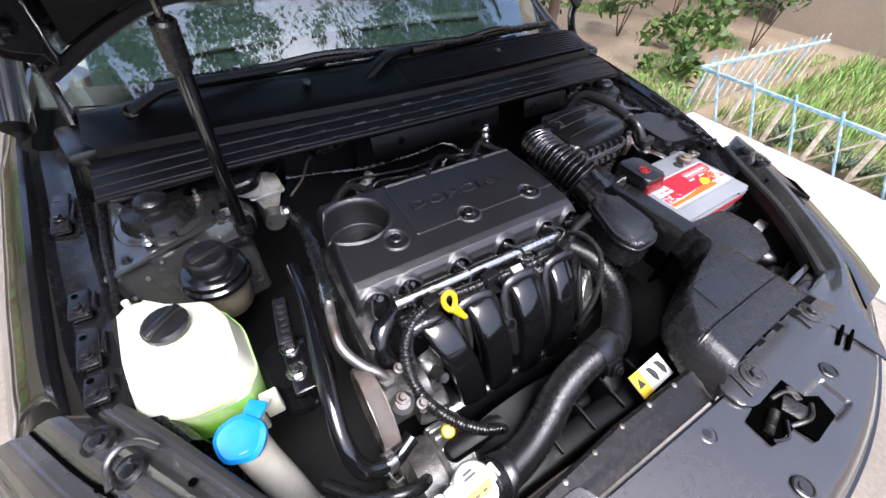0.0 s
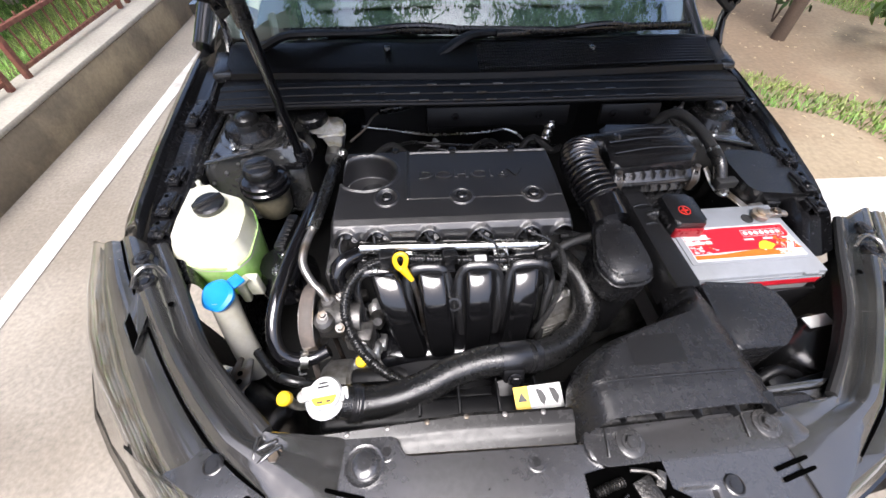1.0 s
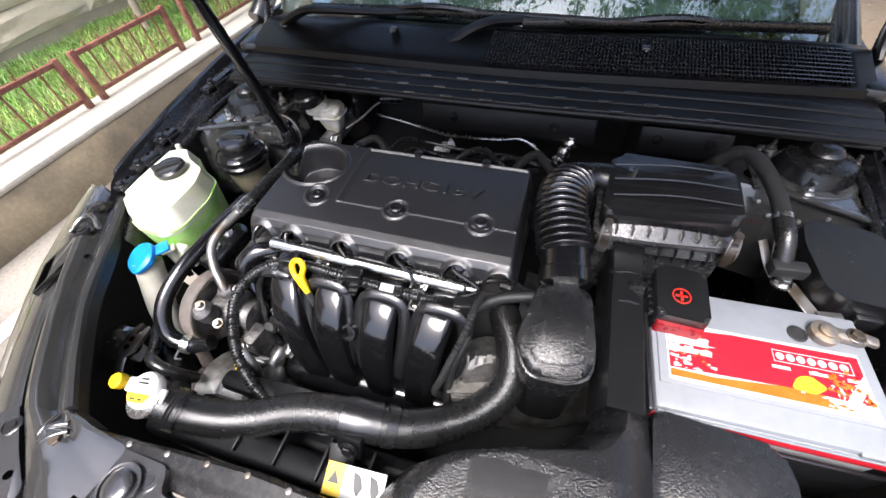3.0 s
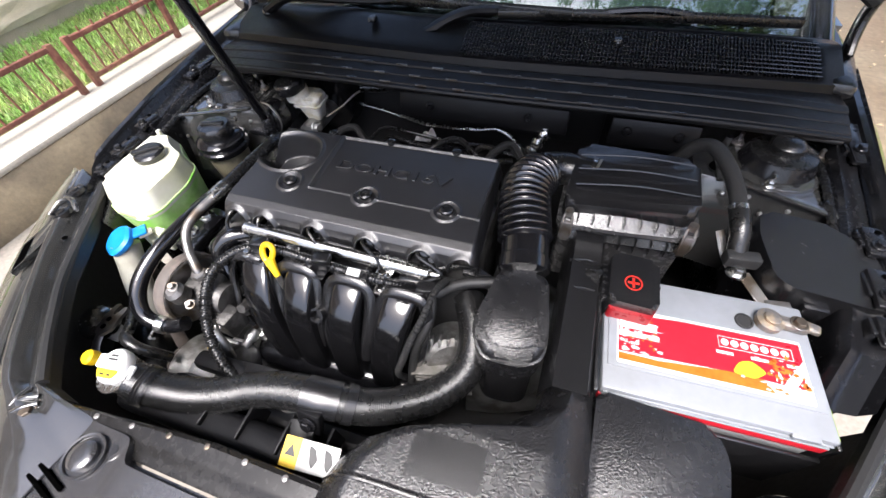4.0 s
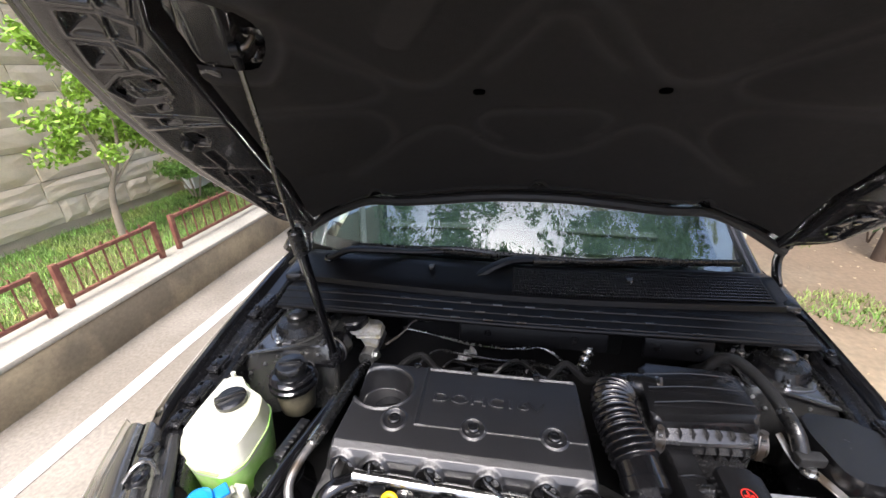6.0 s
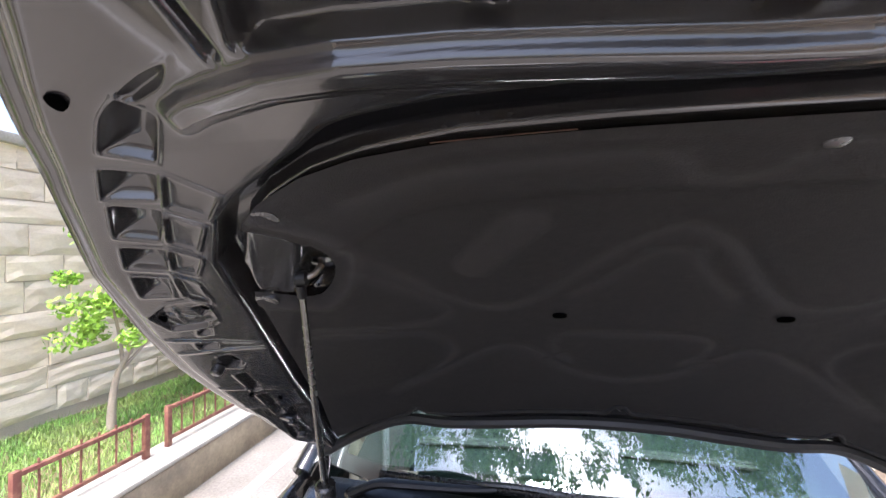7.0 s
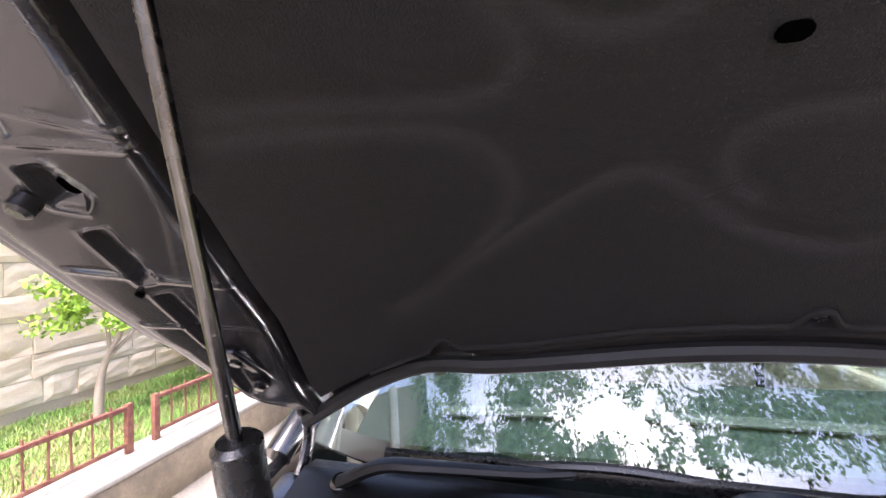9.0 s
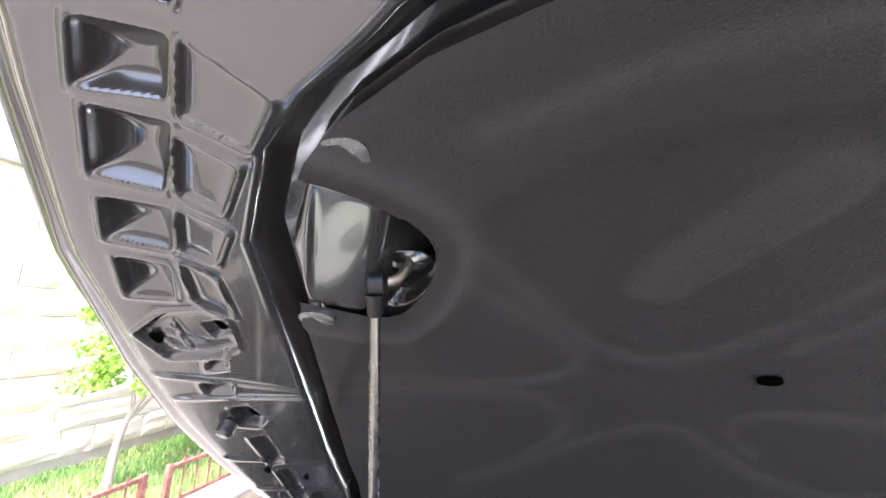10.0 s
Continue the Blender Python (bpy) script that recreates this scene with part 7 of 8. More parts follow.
for x, y in ((0.079, 0.076), (0.268, 0.088)):
    part("ledge_bolt", join(lathe([(0.018, 0), (0.018, 0.002), (0.015, 0.003)], (x, y, 0.859)), bolt_shape((x, y, 0.861), 0.008, 0.007)), SATIN, air_duct, "flanged bolt")
    part("ledge_rib", box((x - 0.03, y + 0.002, 0.8605), (0.003, 0.035, 0.004), 0.001, -8), SATIN, air_duct)
part("channel", sheet(lambda i, j: (0.228 + 0.062 * j + 0.004 * i, 0.30 + 0.26 * i, 0.873 - 0.012 * i - 0.05 * max(0.0, 1 - min(j, 1 - j) / 0.2) ** 2), 20, 16, (0, 0, -0.004)), PLASTIC, air_duct, "smooth channel beside the battery")
for k in range(2):
    part("channel_band", tube([(0.24, 0.45 + 0.05 * k, 0.86), (0.262, 0.45 + 0.05 * k, 0.869), (0.286, 0.45 + 0.05 * k, 0.86)], 0.002, 6, 0.01), PLASTIC, air_duct)

# ---------- battery ----------
battery = thing("car_battery", (0.417, 0.413, 0.65), "white car battery with a red label on top", "battery")
BM = pose(0.416, 0.413, 0, 0, 0, 2.0) @ Matrix.Diagonal((0.945, 1, 1, 1))
part("case", moved(box((0, 0, 0.735), (0.252, 0.165, 0.17), 0.006), BM), BATSIDE, battery, "grey battery case")
part("red_band", moved(box((0.0, -0.001, 0.8265), (0.2565, 0.171, 0.016), 0.002), BM), RED, battery, "red band round the lid")
part("lid", moved(box((0, 0, 0.8435), (0.258, 0.171, 0.021), 0.004), BM), BATGREY, battery, "pale grey lid")
part("lid_step", moved(join(box((0, 0.011, 0.8545), (0.246, 0.132, 0.004), 0.002)), BM), BATGREY, battery)
part("lid_edge", moved(join(box((0, -0.0865, 0.838), (0.25, 0.003, 0.003), 0.001), box((0, -0.0865, 0.8455), (0.25, 0.003, 0.002), 0.0008), box((0.095, -0.083, 0.85), (0.03, 0.012, 0.006), 0.002)), BM), BATGREY, battery)
LZ = 0.8568
label = part("top_label", moved(prism(rounded([(-0.112, -0.05), (0.112, -0.05), (0.112, 0.03), (-0.112, 0.03)], 0.003), LZ - 0.0004, LZ), BM), LABELWHITE, battery, "printed label")
part("red_field", moved(prism([(-0.11, -0.034), (0.03, -0.03), (0.104, -0.033), (0.11, 0.0), (0.11, 0.026), (-0.03, 0.026), (-0.11, 0.02)], LZ, LZ + 0.0003), BM), RED, label, "red printed field")
part("orange_field", moved(prism([(-0.11, -0.045), (0.07, -0.045), (0.06, -0.031), (0.02, -0.03), (-0.06, -0.037), (-0.11, -0.036)], LZ + 0.0001, LZ + 0.0004), BM), ORANGE, label, "orange printed streak")
part("yellow_leaf", moved(join(prism(rounded([(0.025, -0.03), (0.05, -0.033), (0.066, -0.022), (0.05, -0.01), (0.035, -0.014)], 0.006), LZ + 0.0004, LZ + 0.0007)), BM), LABELYELLOW, label, "yellow leaf print")
part("white_flash", moved(prism([(0.07, -0.047), (0.085, -0.047), (0.11, -0.012), (0.11, 0.004)], LZ + 0.0004, LZ + 0.0007), BM), LABELWHITE, label, "white diagonal flash")
random.seed(7)


def scuff(x, y, w, h, up):
    return prism([(x + w * random.uniform(0.35, 1) * math.cos(a), y + h * random.uniform(0.35, 1) * math.sin(a)) for a in [q * 0.524 for q in range(12)]], LZ + up, LZ + up + 0.0002)


worn = [scuff(random.uniform(-0.108, -0.055), random.uniform(-0.032, 0.022), random.uniform(0.002, 0.009), random.uniform(0.001, 0.004), 0.0004) for k in range(46)]
worn += [scuff(random.gauss(0.085, 0.014), random.gauss(-0.025, 0.009), random.uniform(0.001, 0.005), random.uniform(0.001, 0.003), 0.0008) for k in range(34)]
tagged(part("worn_print", moved(join(*worn), BM), LABELWHITE, label, "worn white print"), kind="stuff")
tagged(part("faded_print", moved(join(*[scuff(random.gauss(0.082, 0.018), random.gauss(-0.02, 0.012), random.uniform(0.002, 0.007), random.uniform(0.0015, 0.005), 0.0006) for k in range(26)], *[scuff(random.uniform(-0.108, -0.06), random.uniform(-0.03, 0.02), random.uniform(0.001, 0.004), random.uniform(0.001, 0.003), 0.0007) for k in range(14)]), BM), ORANGE, label, "print faded to orange"), kind="stuff")
part("emblem", moved(join(box((-0.085, 0.006, LZ + 0.0006), (0.048, 0.012, 0.0004), 0), box((-0.085, -0.008, LZ + 0.0006), (0.052, 0.007, 0.0004), 0)), BM), LABELWHITE, label, "white printed bars")
part("icon_strip", moved(join(*[lathe([(0.0048, 0), (0.0048, 0.0003)], (0.022 + 0.0115 * k, 0.009, LZ + 0.0004), (0, 0, 1), 16) for k in range(7)], *[box((0.057, y, LZ + 0.0005), (0.085, 0.0008, 0.0004), 0) for y in (0.0165, 0.0015)], *[box((0.057 + s * 0.0425, 0.009, LZ + 0.0005), (0.0008, 0.015, 0.0004), 0) for s in (-1, 1)],
                             *[box((0.02 + 0.04 * k, -0.006, LZ + 0.0005), (0.02, 0.004, 0.0004), 0) for k in range(3)]), BM), LABELWHITE, label, "white warning icons in a frame")
part("charge_eye", moved(join(lathe([(0.0115, 0), (0.0115, 0.0012), (0.009, 0.0018), (0.0085, 0.0006), (0.005, 0.0006)], (0.051, 0.046, LZ), (0, 0, 1), 24)), BM), INK, battery, "black charge indicator eye")
neg = part("negative_clamp", moved(join(lathe([(0.011, 0), (0.0095, 0.018), (0.007, 0.019)], (0.079, 0.05, LZ - 0.003), (0, 0, 1), 20), lathe([(0.016, 0), (0.0165, 0.009), (0.011, 0.011)], (0.079, 0.05, LZ + 0.001), (0, 0, 1), 20), box((0.105, 0.05, LZ + 0.006), (0.036, 0.017, 0.012), 0.004, -6), box((0.128, 0.052, LZ + 0.004), (0.022, 0.014, 0.008), 0.003, -16)), BM), LEADGREY, battery, "oxidised lead clamp")
part("clamp_bolt", moved(bolt_shape((0.11, 0.05, LZ + 0.011), 0.007, 0.006), BM), DULLSTEEL, neg)
pos = part("positive_cover", moved(prism(rounded([(-0.132, 0.018), (-0.068, 0.014), (-0.064, 0.094), (-0.128, 0.1)], 0.01), 0.842, 0.888, 0.01, 3), BM), PLASTIC, battery, "black positive terminal cover")
part("red_lip", moved(prism(rounded([(-0.128, 0.012), (-0.072, 0.008), (-0.07, 0.022), (-0.128, 0.026)], 0.006), 0.85, 0.874, 0.006), BM), REDCAP, pos, "dark red cover lip")
part("plus_mark", moved(join(box((0, 0, 0), (0.015, 0.003, 0.0008), 0), box((0, 0, 0), (0.003, 0.015, 0.0008), 0), tube([(0.011 * math.cos(a), 0.011 * math.sin(a), 0) for a in [2 * math.pi * k / 20 for k in range(21)]], 0.001, 6, 0.004, False)), BM @ pose(-0.1, 0.05, 0.8885)), REDINK, pos, "red plus sign in a ring")
for at, size in [((-0.134, 0.03 + 0.011 * k, 0.87), (0.008, 0.005, 0.012)) for k in range(6)] + [((-0.064, 0.06 + 0.012 * k, 0.868), (0.008, 0.006, 0.016)) for k in range(3)]:
    part("cover_tooth", moved(box(at, size, 0.001), BM), PLASTIC, pos)
part("lime_strap", moved(box((0.129, -0.062, 0.832), (0.008, 0.038, 0.034), 0.003), BM), LIME, battery, "lime green strap")

cable = thing("battery_cable", (0.28, 0.47, 0.82), "thick black cable from the positive terminal", "cable")
part("sheath", tube([(0.285, 0.475, 0.868), (0.268, 0.48, 0.86), (0.255, 0.46, 0.83), (0.25, 0.42, 0.78)], 0.009, 10, 0.008), RUBBER, cable)
tray = thing("battery_shield", (0.37, 0.26, 0.75), "grained black plastic shield in front of the battery", "battery shield")
SH = rounded([(0.293, 0.318), (0.288, 0.192), (0.382, 0.2), (0.432, 0.242), (0.437, 0.285), (0.425, 0.318)], 0.012)
part("shield", warped(prism(SH, 0.7, 0.857, 0.008, 3), lambda v: Vector((v.x, v.y, v.z - (0.018 * max(0.0, (v.x - 0.3) / 0.14)) * (v.z > 0.78)))), PLASTIC_GRAIN, tray)
part("side_wall", join(box((0.287, 0.41, 0.79), (0.006, 0.19, 0.14), 0.002, 2), box((0.552, 0.42, 0.77), (0.006, 0.17, 0.12), 0.002, 2), box((0.41, 0.322, 0.75), (0.27, 0.006, 0.12), 0.002, 2)), PLASTIC, tray)
solo("relay_bracket", join(box((0.415, 0.15, 0.80), (0.09, 0.03, 0.02), 0.004, 10), box((0.37, 0.165, 0.79), (0.04, 0.04, 0.04), 0.008), tube([(0.33, 0.16, 0.8), (0.37, 0.175, 0.815), (0.41, 0.17, 0.8)], 0.008, 10)), COWLBLACK, "dark relay and wiring beside the headlamp", "relay")
solo("lamp_tag", box((0.508, 0.261, 0.803), (0.05, 0.021, 0.003), 0.001, 8), LABELWHITE, "white barcode tag on the lamp housing", "tag")
solo("white_bracket", prism(rounded([(-0.56, 0.222), (-0.505, 0.222), (-0.515, 0.25), (-0.565, 0.256)], 0.005), 0.7, 0.722, 0.004), WHITEPAINT, "white plastic piece low in the bay", "bracket")

strap = thing("ground_strap", (0.49, 0.54, 0.81), "pale metal ground strap and battery hold-down", "ground strap")
part("strap", join(tube([(0.44, 0.60, 0.875), (0.455, 0.575, 0.85), (0.468, 0.56, 0.838), (0.475, 0.548, 0.838)], 0.007, 8, 0.006, True, 0.5), box((0.495, 0.528, 0.838), (0.018, 0.06, 0.003), 0.001, 30, 1, 8), box((0.512, 0.503, 0.85), (0.03, 0.014, 0.003), 0.001, 8)), DULLSTEEL, strap, "bent steel strip")
part("bolt", bolt_shape((0.47, 0.553, 0.842), 0.009, 0.012), STEEL, strap)

# ---------- fuse box, heater hose ----------
fuse_box = thing("fuse_box", (0.57, 0.58, 0.78), "black plastic fuse box lid beside the battery", "fuse box")
FB = rounded([(0.502, 0.535), (0.52, 0.522), (0.63, 0.515), (0.652, 0.528), (0.625, 0.61), (0.575, 0.642), (0.492, 0.645), (0.488, 0.60)], 0.014)


def fuse_tilt(v):
    return Vector((v.x, v.y, v.z + 0.14 * (v.y - 0.58) - 0.05 * (v.x - 0.57)))


part("lid", warped(prism(FB, 0.84, 0.876, 0.008, 3), fuse_tilt), PLASTIC, fuse_box, "smooth black lid", 45)
part("base", warped(prism([(0.57 + (x - 0.57) * 0.97, 0.58 + (y - 0.58) * 0.97) for x, y in FB], 0.74, 0.842, 0.0), fuse_tilt), PLASTIC, fuse_box)
for tab in (((0.56, 0.515, 0.838), (0.03, 0.01, 0.02)), ((0.61, 0.512, 0.833), (0.02, 0.01, 0.018)), ((0.485, 0.62, 0.86), (0.01, 0.03, 0.02))):
    part("latch_tab", box(*tab, 0.003), PLASTIC, fuse_box)

heater = thing("heater_hose", (0.44, 0.7, 0.86), "black braided heater hose arching over the bay", "hose")
part("hose", tube([(0.385, 0.80, 0.835), (0.39, 0.765, 0.875), (0.405, 0.758, 0.905), (0.425, 0.74, 0.92), (0.442, 0.70, 0.918), (0.452, 0.655, 0.91), (0.455, 0.622, 0.902)], 0.0112, 18, 0.004), CLOTHHOSE, heater)
part("clamp", tube([(0.455, 0.626, 0.903), (0.455, 0.618, 0.901)], 0.013, 18, 0.002), STEEL, heater, "steel spring clamp")
part("connector", tube([(0.455, 0.622, 0.902), (0.459, 0.592, 0.89), (0.464, 0.565, 0.858)], 0.013, 14, 0.006), RUBBER, heater)
part("gauze", box((0.468, 0.56, 0.865), (0.045, 0.02, 0.02), 0.004, 5), SEAL, heater, "ribbed sleeve end")

# ---------- plants and yard ----------
def blade_field(n, place, height, width, seed, lean=0.5):
    rng = np.random.default_rng(seed)
    vs, fs = [], []
    for k in range(n):
        x, y, z = place(rng)
        h = height * rng.uniform(0.5, 1.3)
        a = rng.uniform(0, 2 * math.pi)
        dx, dy = math.cos(a), math.sin(a)
        tilt = rng.uniform(0, lean)
        w = width * rng.uniform(0.6, 1.2)
        q = len(vs)
        vs += [(x - dy * w, y + dx * w, z), (x + dy * w, y - dx * w, z), (x + dx * h * tilt * 0.4 + dy * w * 0.7, y + dy * h * tilt * 0.4 - dx * w * 0.7, z + h * 0.6), (x + dx * h * tilt * 0.4 - dy * w * 0.7, y + dy * h * tilt * 0.4 + dx * w * 0.7, z + h * 0.6), (x + dx * h * tilt, y + dy * h * tilt, z + h)]
        fs += [(q, q + 1, q + 2, q + 3), (q + 3, q + 2, q + 4)]
    return vs, fs


def bank_place(rng):
    x, y = -2.6 - 1.2 * rng.random(), -1.0 + 8.0 * rng.random() ** 1.0
    return x, y, bank(x, y) - 0.01


solo("bank_grass", blade_field(42000, bank_place, 0.05, 0.0032, 3, 1.1), GRASS, "bright green grass on the bank behind the fence", "grass", kind="stuff")


def patch_place(rng):
    while True:
        x, y = 1.1 + 4.5 * rng.random(), 1.6 + 5.0 * rng.random()
        if noise.noise((x * 1.1, y * 1.1, 4.0)) > 0.1:
            return x, y, -0.04


solo("soil_grass", blade_field(20000, patch_place, 0.05, 0.005, 5, 1.4), GRASS, "patchy grass on the dry soil", "grass", kind="stuff")


def bed_place(rng):
    x, y = 2.95 + 2.8 * rng.random(), -2.5 + 3.95 * rng.random()
    return x, y, -0.03


solo("bed_grass", blade_field(12000, bed_place, 0.13, 0.005, 6, 0.9), GRASS, "rough green growth inside the fenced bed", "grass", kind="stuff")


def leaf_cloud(centers, n, size, seed):
    rng = np.random.default_rng(seed)
    vs, fs = [], []
    for (cx, cy, cz, r) in centers:
        for k in range(n):
            d = rng.normal(size=3)
            d /= np.linalg.norm(d) + 1e-9
            p = np.array((cx, cy, cz)) + d * r * rng.random() ** 0.45 * np.array((1, 1, 0.75))
            a, b = rng.normal(size=3), rng.normal(size=3)
            a /= np.linalg.norm(a)
            b -= a * (a @ b)
            b /= np.linalg.norm(b)
            s = size * rng.uniform(0.6, 1.3)
            q = len(vs)
            vs += [tuple(p - a * s), tuple(p + b * s * 0.45), tuple(p + a * s), tuple(p - b * s * 0.45)]
            fs.append((q, q + 1, q + 2, q + 3))
    return vs, fs


def tree_thing(label, base, trunk, limbs, blobs, n, leaf_size, leaf_mat, bark, radius, seed):
    t = thing("tree", base, label, "tree")
    part("trunk", tube(trunk, lambda s, L: radius * (1 - 0.55 * s / L), 12, 0.06), bark, t)
    for pts in limbs:
        part("limb", tube(pts, lambda s, L: radius * 0.42 * (1 - 0.7 * s / L), 8, 0.06), bark, t)
    part("crown", leaf_cloud(blobs, n, leaf_size, seed), leaf_mat, t, "many small leaves", 10)
    return t


random.seed(11)
tree_thing("young tree with yellow-green leaves and a pale trunk", (-3.2, 2.62, 0.25), [(-3.2, 2.6, 0.2), (-3.19, 2.6, 0.45), (-3.18, 2.63, 0.64), (-3.14, 2.69, 0.8)],
           [[(-3.17, 2.64, 0.66), (-3.1, 2.8, 0.86), (-3.02, 2.98, 1.08)], [(-3.17, 2.66, 0.72), (-3.17, 2.62, 1.0), (-3.2, 2.52, 1.45)], [(-3.14, 2.69, 0.78), (-3.15, 2.8, 1.05), (-3.18, 2.9, 1.4)], [(-3.14, 2.69, 0.8), (-3.05, 2.72, 1.1), (-3.0, 2.67, 1.55)]],
           [(-3.1 + random.uniform(-0.25, 0.25), 2.7 + random.uniform(-0.36, 0.36), 1.3 + random.uniform(-0.36, 0.5), random.uniform(0.08, 0.16)) for k in range(56)], 115, 0.026, YOUNGLEAF, PALEBARK, 0.035, 21)
shade_blobs = []
for k in range(1500):
    x = random.uniform(-4.4, 6.4)
    y, z = random.uniform(0.3 + 0.2 * abs(x), 4.9 - 0.2 * abs(x) if x < 0 else 5.5), 5.4 + random.uniform(-0.8, 1.0)
    open_patch = math.hypot((x - 0.4) / 1.25, (y - 1.6) / 0.9) < 1 or math.hypot(x + 2.5, y - 1.9) < 0.85
    if noise.noise((x * 1.3, y * 1.3, 2.0)) < 0.26 and (x > -2.2 or y > 1.9 or (y > 0.9 and k % 3)) and (not open_patch or random.random() < 0.16):
        shade_blobs.append((x, y, z, random.uniform(0.15, 0.4)))
tree_thing("shade tree with a dark trunk whitewashed at its middle", (3.1, 3.5, 0), [(3.1, 3.5, -0.05), (3.13, 3.55, 0.6), (3.05, 3.65, 1.5), (2.7, 3.9, 3.0), (2.2, 4.2, 4.6)],
           [[(2.7, 3.9, 3.0), (1.6, 3.4, 4.2), (0.2, 2.8, 5.4)], [(2.6, 3.95, 3.3), (2.8, 5.2, 4.6), (2.6, 6.6, 5.6)], [(2.3, 4.1, 4.2), (0.6, 4.6, 5.0), (-1.0, 5.0, 5.7), (-2.3, 4.3, 5.8)], [(2.5, 4.0, 3.6), (3.8, 4.0, 4.6), (4.6, 4.2, 5.6)]],
           shade_blobs, 84, 0.05, LEAF, BARK, 0.06, 22)
solo("limewash_band", tube([(3.13, 3.55, 0.6), (3.105, 3.585, 0.9), (3.06, 3.64, 1.4)], lambda s, L: 0.0605 - 0.008 * s / L, 14, 0.05, False), LIMEWASH, "whitewash band painted round the tree trunk", "painted band")

shrub_spots = [(-3.28, 3.58, 0.56, 0.26), (-3.3, 3.95, 0.6, 0.27), (-3.34, 4.35, 0.56, 0.26)]
for k, (x, y, z, r) in enumerate(shrub_spots):
    s = thing("shrub", (x, y, 0.33), "clipped bright green shrub on thin stems", "shrub", "shrubs on the bank")
    for q in (0, 1.3, 2.6, 4, 5.2):
        part("stem", tube([(x + 0.03 * math.cos(q), y + 0.03 * math.sin(q), 0.3), (x + 0.12 * math.cos(q), y + 0.12 * math.sin(q), z)], 0.01, 6, 0.05), PALEBARK, s)
    part("foliage", leaf_cloud([(x + random.uniform(-r, r) * 0.8, y + random.uniform(-r, r) * 0.8, z + random.uniform(0.0, 0.09), 0.1) for q in range(26)], 90, 0.02, 30 + k), GRASS, s, "fine green leaves", 10)
solo("white_pillar", join(box((-3.62, 3.98, 0.53), (0.14, 0.2, 0.5), 0.01), box((-3.64, 4.42, 0.51), (0.12, 0.68, 0.46), 0.01)), WHITEWALL, "white painted low pillar and panel against the wall", "pillar")

for k, (x, y, z) in enumerate(((3.3, 3.9, 0.35), (3.9, 3.2, 0.3), (4.5, 4.4, 0.5), (5.2, 3.4, 0.5), (3.6, 2.2, 0.18), (4.2, 2.5, 0.2), (4.9, 2.2, 0.4))):
    s = thing("shrub", (x, y, 0), "loose leafy green shrub on the dry soil", "shrub", "shrubs on the soil")
    for q in (0.4, 2.2, 4.5):
        part("stem", tube([(x, y, -0.05), (x + 0.1 * math.cos(q), y + 0.1 * math.sin(q), z)], 0.008, 6, 0.05), BARK, s)
    part("foliage", leaf_cloud([(x + random.uniform(-0.3, 0.3), y + random.uniform(-0.3, 0.3), z + random.uniform(-0.15, 0.35), 0.14) for q in range(10)], 26, 0.05, 50 + k), LEAF, s, "loose green leaves", 10)
vs, fs = [], []
rng = np.random.default_rng(9)
for k in range(900):
    x, y = 1.0 + 4.5 * rng.random(), 1.6 + 4.5 * rng.random()
    a, s = rng.uniform(0, 6.3), rng.uniform(0.007, 0.02)
    q = len(vs)
    z = 0.0 - 0.012 * rng.random()
    vs += [(x + s * math.cos(a), y + s * math.sin(a), z), (x - 0.5 * s * math.sin(a), y + 0.5 * s * math.cos(a), z + 0.006), (x - s * math.cos(a), y - s * math.sin(a), z), (x + 0.5 * s * math.sin(a), y - 0.5 * s * math.cos(a), z + 0.004)]
    fs.append((q, q + 1, q + 2, q + 3))
solo("fallen_leaves", (vs, fs), DRYLEAF, "dry leaves scattered on the soil", "leaves", kind="stuff")

# blue and white low fence round the bed
bed_fence = thing("fence", (2.85, 0.4, 0), "low blue and white fence with crossed pickets", "fence")
part("rail", box((2.85, -0.4, 0.31), (0.02, 4.04, 0.022), 0.003), FENCEBLUE, bed_fence, "pale blue top rail")
part("rail", box((3.75, 1.58, 0.31), (1.8, 0.02, 0.022), 0.003, -4), FENCEBLUE, bed_fence, "pale blue top rail")
for k in range(16):
    y = 1.55 - 0.27 * k
    part("post", box((2.85, y, 0.13), (0.018, 0.03, 0.34), 0.003), FENCEWHITE, bed_fence, "white post")
    part("picket", tube([(2.855, y, 0.0), (2.855, y - 0.26, 0.3)], 0.008, 6, 0.2), FENCEWHITE, bed_fence)
    part("picket", tube([(2.845, y - 0.2, 0.0), (2.845, y - 0.02, 0.36)], 0.008, 6, 0.2), FENCEBLUE, bed_fence, "blue slanted picket")
for k in range(15):
    x = 2.9 + 0.115 * k
    part("picket", tube([(x, 1.64 - 0.07 * (x - 2.85), 0.0), (x + 0.07, 1.64 - 0.07 * (x - 2.85), 0.38)], 0.009, 6, 0.2), FENCEWHITE if k % 3 else FENCEBLUE, bed_fence)


def spiky_plant(seed):
    rng = np.random.default_rng(seed)
    pieces = []
    for k in range(18):
        a, l = rng.uniform(0, 6.283), rng.uniform(0.12, 0.24)
        rise = rng.uniform(0.3, 1.1)
        pieces.append(tube([(0, 0, 0), (0.4 * l * math.cos(a), 0.4 * l * math.sin(a), 0.5 * l * rise), (l * math.cos(a), l * math.sin(a), 0.55 * l * rise)], lambda s, L: 0.011 * (1 - 0.9 * s / L), 6, 0.05, True, 0.4))
    return join(*pieces)


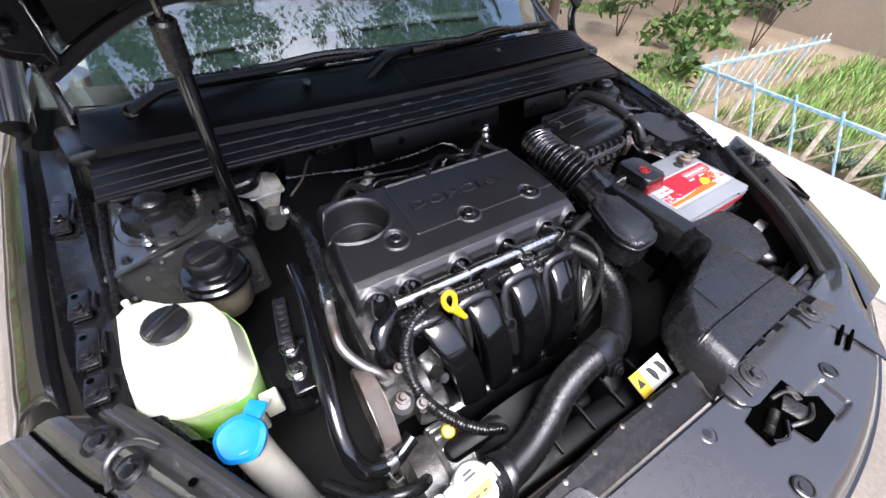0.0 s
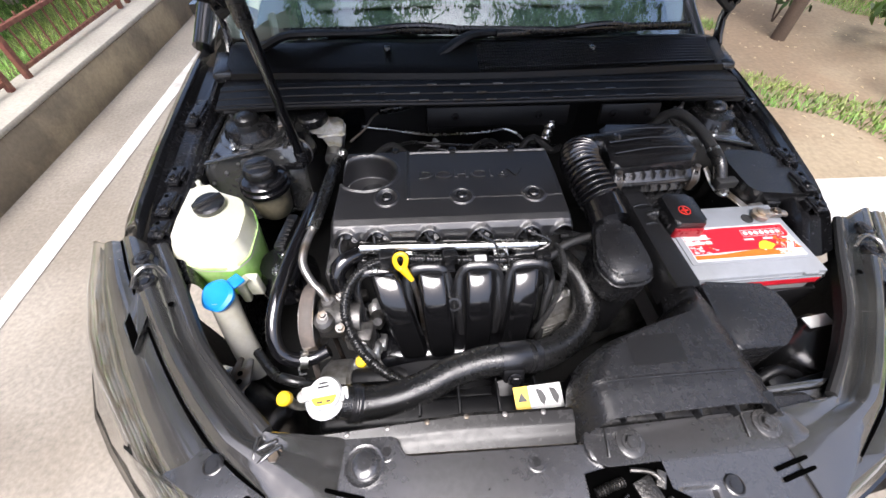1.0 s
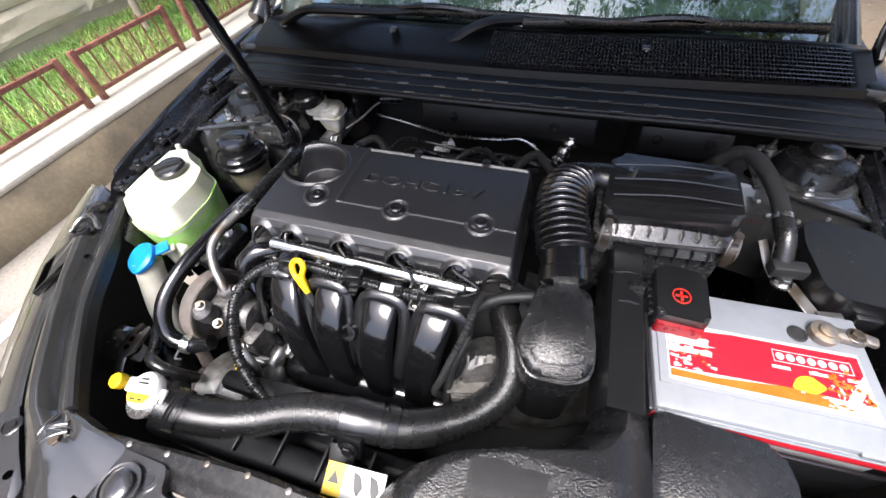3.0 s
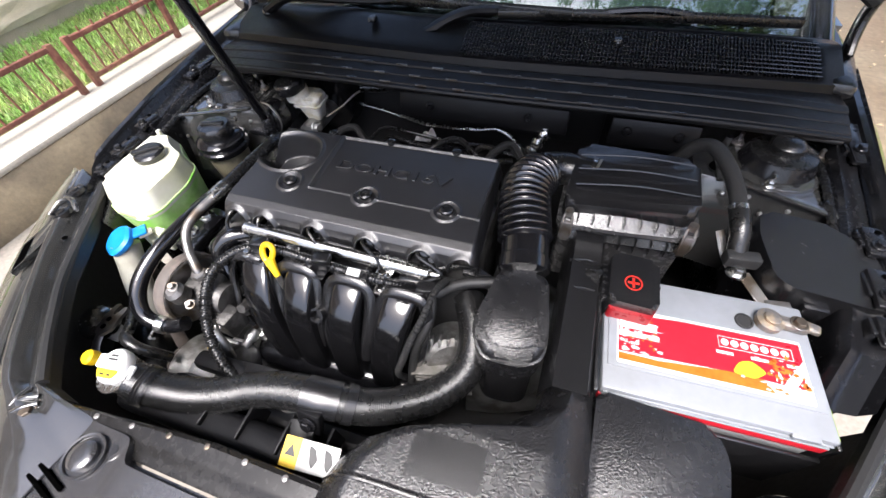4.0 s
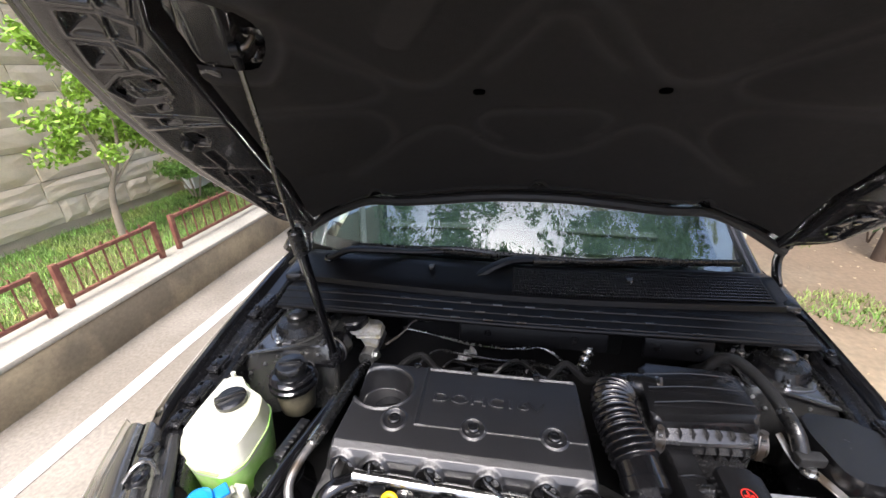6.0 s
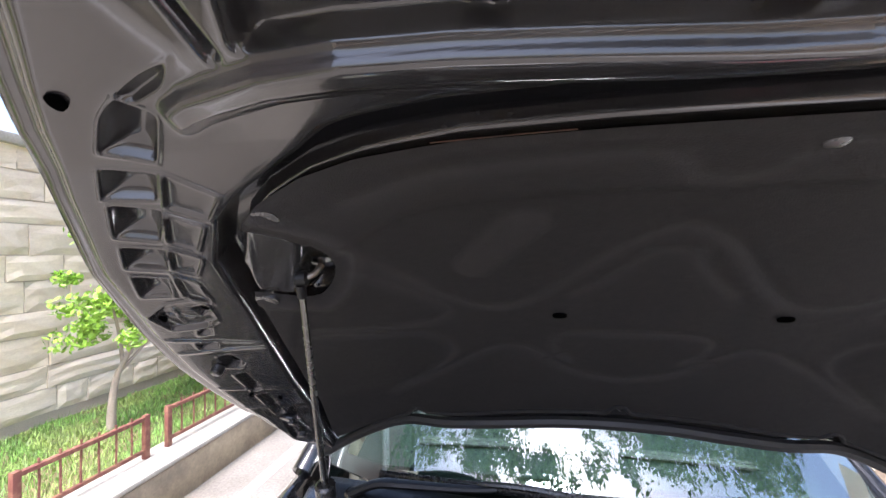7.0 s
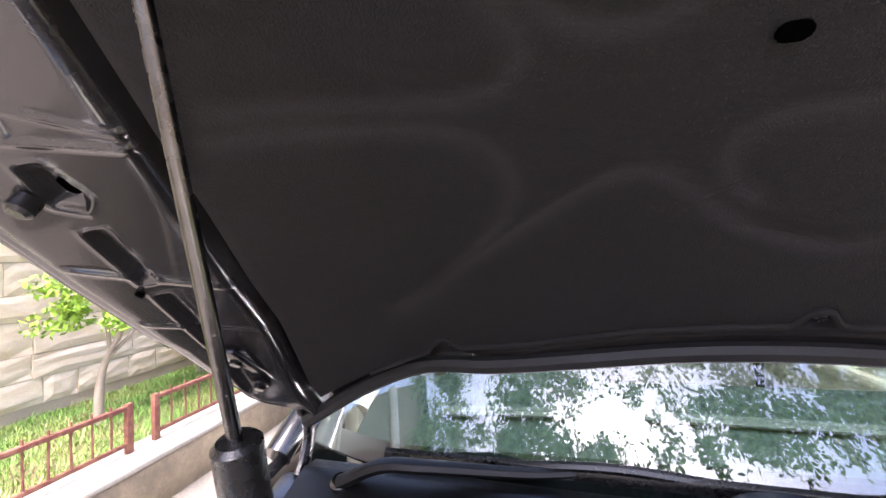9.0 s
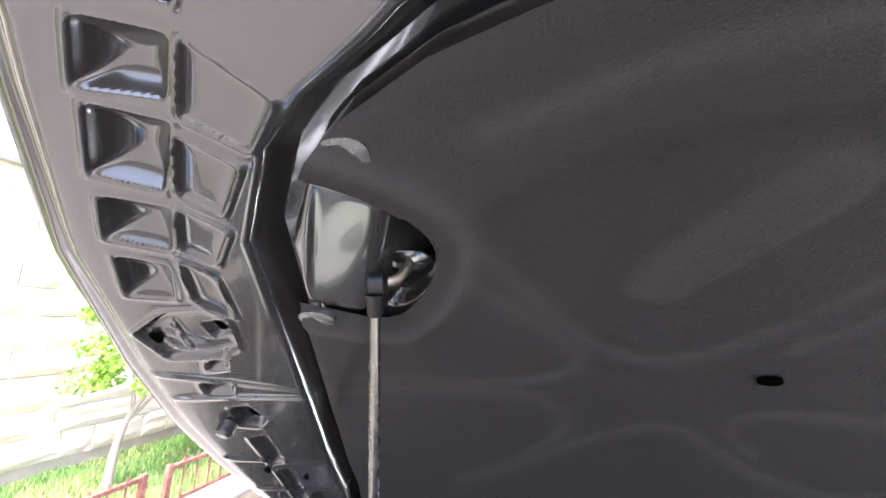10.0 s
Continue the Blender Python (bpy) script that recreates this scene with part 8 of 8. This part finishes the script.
spiky = solo("spiky_plant", spiky_plant(1), ALOE, "dark green spiky plant at the bed's edge", "plant", "plants along the bed")
spiky.matrix_basis = pose(2.95, 0.95, 0.0)
for k in range(24):
    copy_thing(spiky, pose(2.93 + random.uniform(0, 0.22), 0.95 - 0.13 * k + random.uniform(-0.03, 0.03), 0.0, 0, 0, random.uniform(0, 360)))

# ---------- stones of the wall, last ----------
def rough_stone(seed):
    """A block a unit wide and high whose face is hewn uneven."""
    rng = np.random.default_rng(seed)
    n = 4
    vs = []
    for a in range(n + 1):
        for b in range(n + 1):
            rim = a in (0, n) or b in (0, n)
            y, z = a / n - 0.5, b / n - 0.5
            vs.append((0.012 + 0.009 * rng.random() - (0.011 if rim else 0.0), y + (rng.uniform(-0.03, 0.03) if not rim else rng.uniform(-0.006, 0.006)), z + rng.uniform(-0.03, 0.03) * (0.4 if rim else 1)))
    fs = [(a * (n + 1) + b, (a + 1) * (n + 1) + b, (a + 1) * (n + 1) + b + 1, a * (n + 1) + b + 1) for a in range(n) for b in range(n)]
    loop = [b for b in range(n + 1)] + [a * (n + 1) + n for a in range(1, n + 1)] + [n * (n + 1) + b for b in range(n - 1, -1, -1)] + [a * (n + 1) for a in range(n - 1, 0, -1)]
    k = len(vs)
    vs += [(-0.04, vs[q][1], vs[q][2]) for q in loop]
    fs += [(loop[q], loop[(q + 1) % len(loop)], k + (q + 1) % len(loop), k + q) for q in range(len(loop))]
    me = bpy.data.meshes.new("stone")
    me.from_pydata(vs, [], fs)
    me.update()
    me.materials.append(STONE)
    return me


BLOCKS = [rough_stone(40 + k) for k in range(7)]
random.seed(5)
STONE_ROWS = list(zip((0.3, 0.5, 0.68, 0.93, 1.12, 1.36, 1.56, 1.8, 1.98, 2.2), (0.5, 0.68, 0.93, 1.12, 1.36, 1.56, 1.8, 1.98, 2.2, 2.39)))
for row, (z0, z1) in enumerate(STONE_ROWS):
    y = -2.5 + random.uniform(-0.3, 0)
    while y < 8.5:
        w = random.uniform(0.22, 0.85)
        ob = new("stone", random.choice(BLOCKS))
        ob.parent = wall_left
        ob.matrix_basis = Matrix.LocRotScale((-3.846 + random.uniform(-0.005, 0.005), y + w / 2, (z0 + z1) / 2), Euler((random.uniform(-0.02, 0.02), 0, random.uniform(-0.012, 0.012))), (1, w - 0.007, z1 - z0 - 0.007))
        y += w
